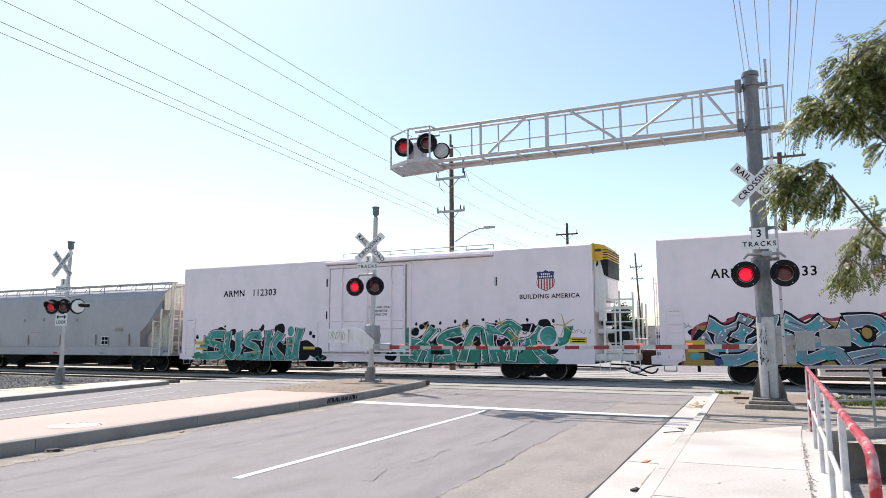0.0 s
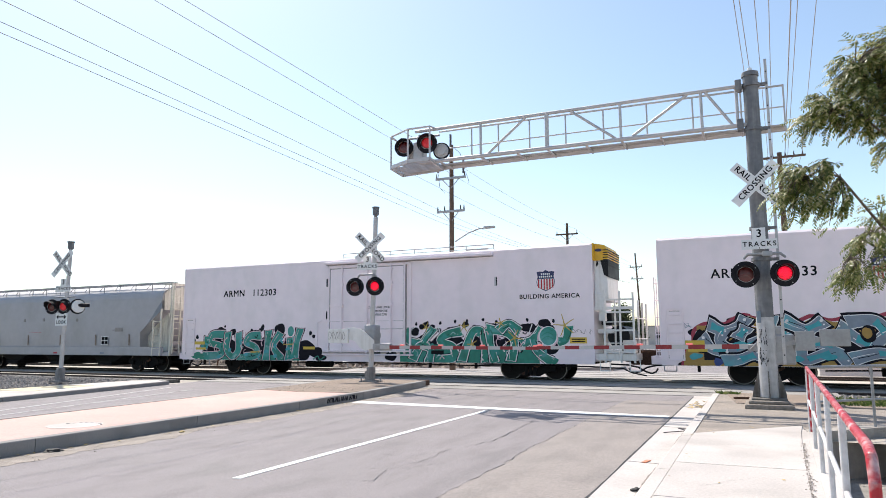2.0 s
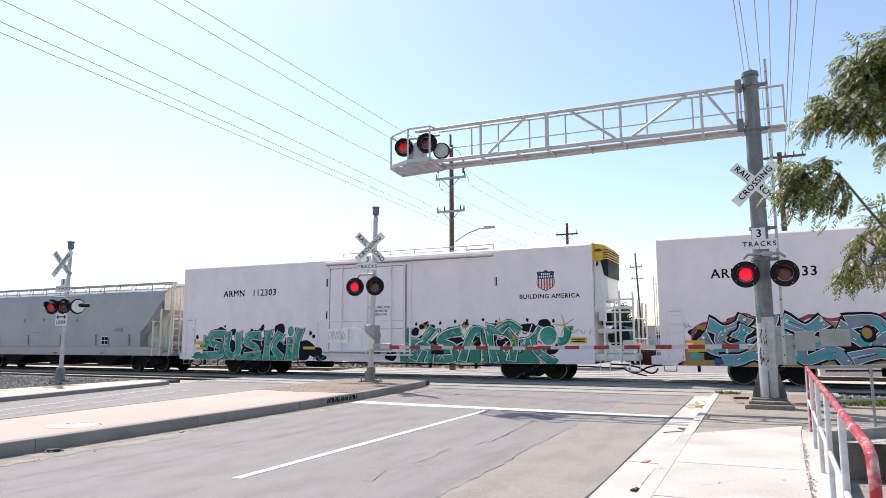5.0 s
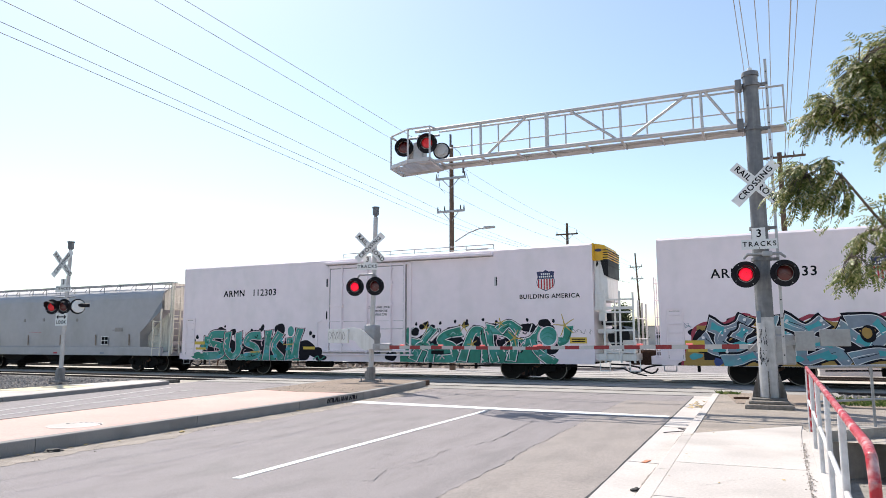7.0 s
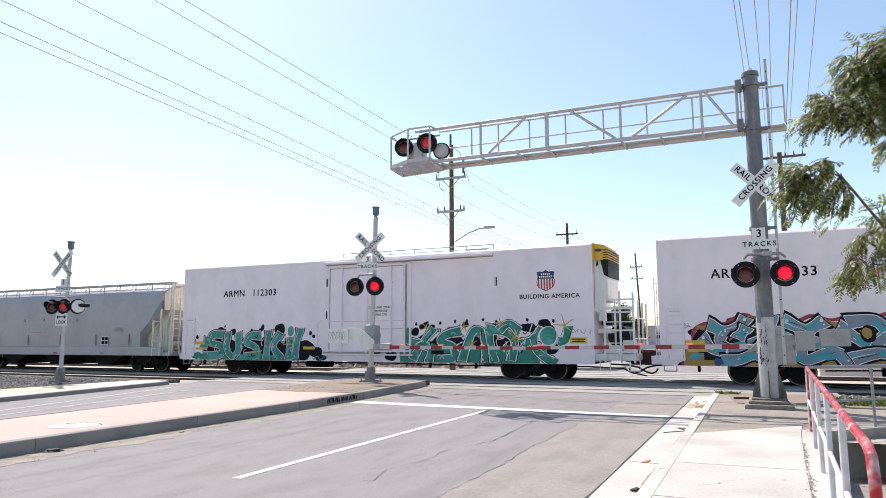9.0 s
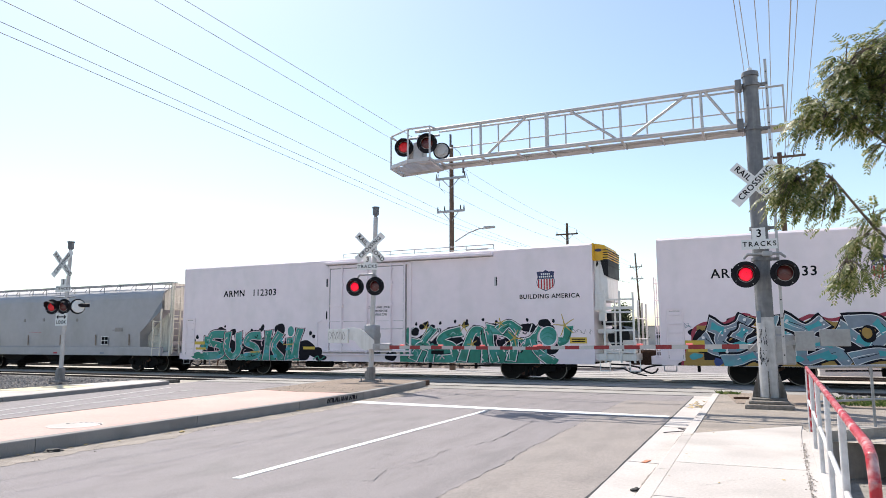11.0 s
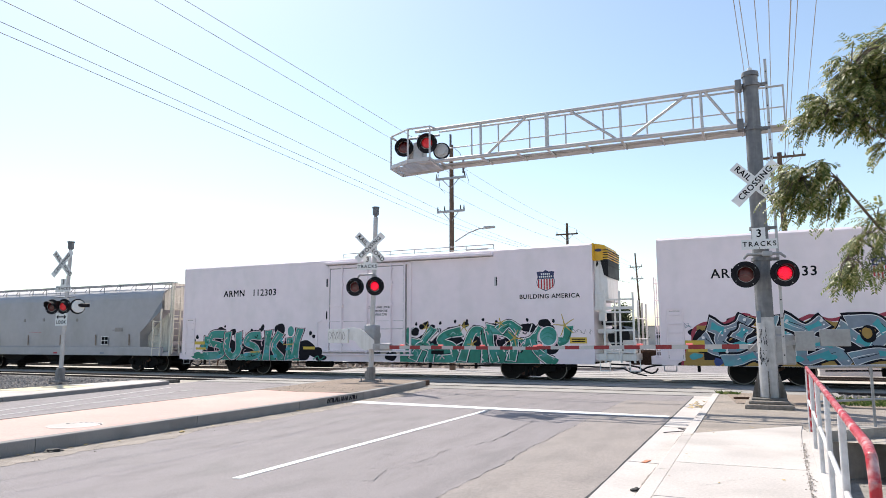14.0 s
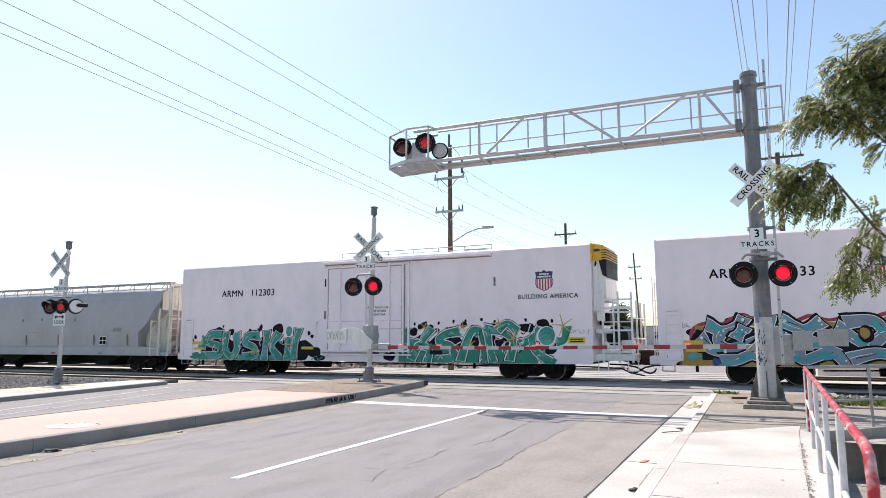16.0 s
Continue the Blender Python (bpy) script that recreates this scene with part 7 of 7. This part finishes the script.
def rag(x, y, z, s, mat, label, category, name, seed):
    bm = BM()
    bmesh.ops.create_icosphere(bm, subdivisions=3, radius=s)
    for v in bm.verts:
        k = 1 + 0.5 * noise.noise(v.co * 14 / (s * 10) + Vector((seed, 0, 0)))
        v.co = Vector((v.co.x * k, v.co.y * k * 0.8, max(v.co.z * k * 0.45, -0.004)))
    solid(name, bm, mat, label, category, m=pose(x, y, z, 0, 0, seed * 40))


rag(-1.22, 7.55, 0.012, 0.07, TRASH_BLACK, "crumpled black litter in the gutter", "litter", "litter", 1)
rag(-9.25, 6.9, 0.004, 0.12, TRASH_BLACK, "crumpled black rag at the median kerb", "litter", "litter", 2)
rag(-9.1, 9.2, 0.004, 0.06, DRY_LEAF, "crumpled brown leaf at the median kerb", "litter", "litter", 3)
solid("litter", box(BM(), -0.03, 0.03, -0.1, 0.1, 0.0, 0.01, 0.003), TRASH_ORANGE, "flat orange wrapper in the gutter", "litter", m=pose(-1.38, 9.35, 0.01, 0, 0, -12))
solid("cable_scrap", pipe(BM(), [(0, 0, 0), (0.25, 0.1, 0.02), (0.35, 0.3, 0.01), (0.2, 0.4, 0.03), (0.4, 0.62, 0.0)], 0.008), CERAMIC, "bent scrap of dark wire in the gutter", "litter", m=pose(-1.5, 12.2, 0.02))
solid("steel_scrap", box(BM(), -0.35, 0.35, -0.04, 0.04, 0.0, 0.05, 0.01), RUST, "rusty scrap of steel by the mast", "scrap", m=pose(-0.25, 18.6, 0.095, 0, 0, 12))
bm = prism(BM(), [(-10.32 + 0.42 * math.cos(a), 8.06 + 0.42 * math.sin(a)) for a in [i * math.tau / 28 for i in range(28)]], "z", 0.1, 0.194)
solid("manhole_cover", bm, CONCRETE, "round pale access cover in the median", "manhole cover", "structure")

dirt_bits = stones([(-12.9, -10.2, 15.8, 20.6, 0.2), (-12.8, -10.0, 15.5, 17.5, 0.2)], 700, 0.01, 0.026, 15)
dirt_bits.materials[0] = RUBBLE
tagged(new("dirt_clods", dirt_bits), "small brown clods on the median's bare end", "gravel", kind="stuff")
verge_bits = stones([(-0.9, 2.3, 12.9, 20.0, 0.088)], 700, 0.006, 0.016, 16)
verge_bits.materials[0] = RUBBLE
tagged(new("verge_grit", verge_bits), "loose brown grit on the verge round the mast", "grit", kind="stuff")
road_bits = stones([(-9.4, -8.7, 3.0, 20.0, 0.006), (-9.4, -9.0, 5.0, 20.0, 0.006), (-9.6, -9.1, 14.0, 20.0, 0.006)], 420, 0.008, 0.024, 17)
road_bits.materials[0] = RUBBLE
tagged(new("kerb_grit", road_bits), "loose grit and pebbles along the median kerb", "grit", kind="stuff")
bm = BM()
for k in range(3, 12):
    a = k * math.tau / 26
    flat_bar(bm, (-10.25 + 0.4 * math.cos(a), 8.0 + 0.4 * math.sin(a), 0.195), (-10.25 + 0.4 * math.cos(a + 0.13), 8.0 + 0.4 * math.sin(a + 0.13), 0.195), 0.03, 0.006)
solid("cover_rim", bm, CONCRETE_DARK, "dark broken joint round the access cover", "joint", "structure")

# ---------- kerb stones and pavement panels ----------


def kerb_run(name, pts, z, w, label, mat):
    """Kerb stones end to end along a line; w: how far the top reaches in from the line, signed."""
    holder = thing(name, pose(0, 0, 0), label, "kerb", kind="structure")
    for (ax, ay), (bx, by) in zip(pts, pts[1:]):
        d = Vector((bx - ax, by - ay, 0))
        n = max(1, round(d.length / 3.0))
        for i in range(n):
            p, q = Vector((ax, ay, 0)) + d * (i / n), Vector((ax, ay, 0)) + d * ((i + 1) / n)
            u = d.normalized()
            s = Vector((-u.y, u.x, 0)) * w
            g = u * 0.006
            bm = BM()
            prof = [(0.0, -0.1), (0.0, z - 0.02), (0.006, z - 0.006), (0.02, z), (1.0, z), (1.0, -0.1)]
            a = [bm.verts.new(p + g + s * (f if abs(f) > 0.5 else f / abs(w)) + Vector((0, 0, h))) for f, h in prof]
            b = [bm.verts.new(q - g + s * (f if abs(f) > 0.5 else f / abs(w)) + Vector((0, 0, h))) for f, h in prof]
            bm.faces.new(a), bm.faces.new(b)
            for k in range(len(prof)):
                j = (k + 1) % len(prof)
                bm.faces.new((a[k], a[j], b[j], b[k]))
            part("kerb_stone", bm, mat, holder)
    return holder


kerb_run("median_kerb", [(-9.42, -12), (-9.42, 13.0), (-9.55, 16.0), (-9.75, 18.0), (-10.1, 20.9), (-10.35, 21.2), (-13.2, 21.2), (-13.35, 20.4), (-12.9, 16.0), (-12.42, 8.0), (-12.4, -12.0)], 0.2, 0.16, "grey concrete kerb round the median", KERB)
kerb_run("pavement_kerb", [(-1.15, 20.1), (-1.15, -12)], 0.1, 0.16, "pale concrete kerb of the pavement", CONCRETE)
kerb_run("far_pavement_kerb", [(-20.2, 19.3), (-19.1, 18.6), (-17.85, 11.8), (-17.85, -12)], 0.12, -0.16, "grey concrete kerb across the road", KERB)
solid("kerb_end_paint", box(BM(), -10.36, -10.1, 20.86, 21.21, 0.03, 0.203, 0.01), RUST, "faded red paint on the kerb end", "kerb", "structure")
bm = BM()
rnd = random.Random(3)
for i in range(17):
    y = 14.2 + i * 0.085
    x = -9.42 - (y - 13) / 3 * 0.13 + 0.004
    for k in range(2):
        a, b = y + rnd.uniform(-0.06, 0.06), y + rnd.uniform(-0.06, 0.06)
        flat_bar(bm, (x, a, 0.05), (x, b, 0.16), 0.01, 0.02)
solid("kerb_scrawl", bm, P_BLACK, "black scrawled marks on the median kerb", "spray marks", "structure")

pave = thing("pavement", pose(0, 0, 0), "pale concrete pavement slabs beside the road", "pavement", kind="structure")


def slab_part(poly):
    bm = prism(BM(), poly, "z", -0.05, WALK_Z)
    part("slab", bm, CONCRETE, pave)


def edge_x(y):
    return 0.405 + (y - 7.46) * 0.0285


ys = [-12.0 + 1.9 * i for i in range(11)] + [8.95]
for a, b in zip(ys, ys[1:]):
    slab_part([(-0.985, a + 0.012), (edge_x(a) - 0.02, a + 0.012), (edge_x(b) - 0.02, b - 0.012), (-0.985, b - 0.012)])
slab_part([(-0.985, 8.96), (edge_x(8.96) - 0.02, 8.96), (edge_x(12.2), 12.2), (0.62, 13.35), (-0.985, 11.7)])


def edge_grit():
    rnd = random.Random(6)
    verts, faces = [], []
    for _ in range(620):
        y = rnd.uniform(3, 11.2)
        x, r = edge_x(y) + rnd.gauss(0.0, 0.018), rnd.uniform(0.004, 0.013)
        k = len(verts)
        verts += [(x - r, y, 0.099), (x, y - r * 1.3, 0.099), (x + r, y, 0.099), (x, y + r * 1.4, 0.099), (x, y, 0.099 + r * 0.7)]
        faces += [(k, k + 1, k + 4), (k + 1, k + 2, k + 4), (k + 2, k + 3, k + 4), (k + 3, k, k + 4)]
    data = bpy.data.meshes.new("edge_grit")
    data.from_pydata(verts, [], faces)
    data.materials.append(FOOTING)
    tagged(new("edge_grit", data), "crumbled dark grit along the pavement edge", "grit", kind="stuff")


edge_grit()

for k, pts in enumerate(([(-0.9, 10.4), (-0.3, 10.7), (0.3, 10.5)], [(-0.6, 7.6), (-0.1, 8.3), (0.35, 8.2)], [(-1.6, 9.6), (-1.2, 9.75)], [(-1.6, 13.4), (-1.2, 13.3)], [(-0.95, 5.6), (0.1, 5.9)])):
    bm = crack(pts, 0.012, 20 + k)
    bmesh.ops.translate(bm, verts=bm.verts, vec=(0, 0, 0.0965 if pts[0][0] > -1.1 else 0.005))
    solid("pavement_crack", bm, CONCRETE_DARK, "thin grey crack in the concrete", "crack", "structure")


# ---------- movement ----------
def lean_at(t):
    """How far the wind pushes the branches, 0 to about 1."""
    marks = [(0.0, 1.0), (0.4, 0.5), (0.9, 0.05), (1.5, 0.3), (2.1, 0.45), (2.6, 0.25), (3.0, 0.0), (3.5, 0.1), (4.1, 0.0), (5.2, 0.4), (6.3, 0.4), (7.0, 0.2), (7.6, 0.3), (8.4, 0.1), (9.0, 0.3),
             (10.2, 0.8), (11.3, 1.15), (12.0, 1.0), (12.6, 0.75), (13.2, 0.85), (14.0, 0.7), (14.5, 0.5), (15.0, 0.75), (15.5, 0.9), (16.0, 0.85)]
    for (a, va), (b, vb) in zip(marks, marks[1:]):
        if a <= t <= b:
            return va + (vb - va) * (t - a) / (b - a)
    return marks[-1][1]


def motions():
    # flashing lamps: the lit lens stands forward while it is on
    period, start = 1.1885, 1.02
    for lit, which, delay in LIT:
        rows, inside, out = [], pose(0, 0.03, 0), pose(0, -0.024, 0)
        on0, on1 = {"L": (0.0, 0.62), "R": (0.69, 1.206), "L2": (0.09, 0.62), "R2": (0.69, 1.27), "L3": (0.0, 0.58), "R3": (0.58, 1.206)}[which]
        marks = []
        for k in range(-2, 15):
            marks += [(start + delay + k * period + on0, 1), (start + delay + k * period + on1, 0)]
        state = [v for tm, v in marks if tm <= 0][-1]
        rows.append((0.0, out if state else inside))
        for tm, v in marks:
            if 0.07 < tm < 15.99:
                rows.append((tm - 0.034, inside if v else out))
                rows.append((tm, out if v else inside))
        last = [v for tm, v in marks if tm <= 16.0][-1]
        rows.append((16.0, out if last else inside))
        walk(lit, rows)
    # branches sway about their own feet
    for branch, home, reach, seed in BRANCHES:
        rows = []
        for i in range(65):
            t = i * 0.25
            k = lean_at(t)
            flutter = 0.28 * math.sin(t * 5.3 + seed * 1.7) + 0.18 * math.sin(t * 8.1 + seed * 2.9)
            push = -0.07 - (k - 0.35) * reach * 1.15 - 0.05 * reach * flutter
            spin = 3.0 * flutter + 2.0 * (k - 0.4)
            rows.append((t, Matrix.Translation((push * 0.911, push * 0.412, 0.02 * flutter)) @ home @ pose(0, 0, 0, 0.6 * spin, -0.5 * spin, 0.8 * spin)))
        walk(branch, rows)


motions()
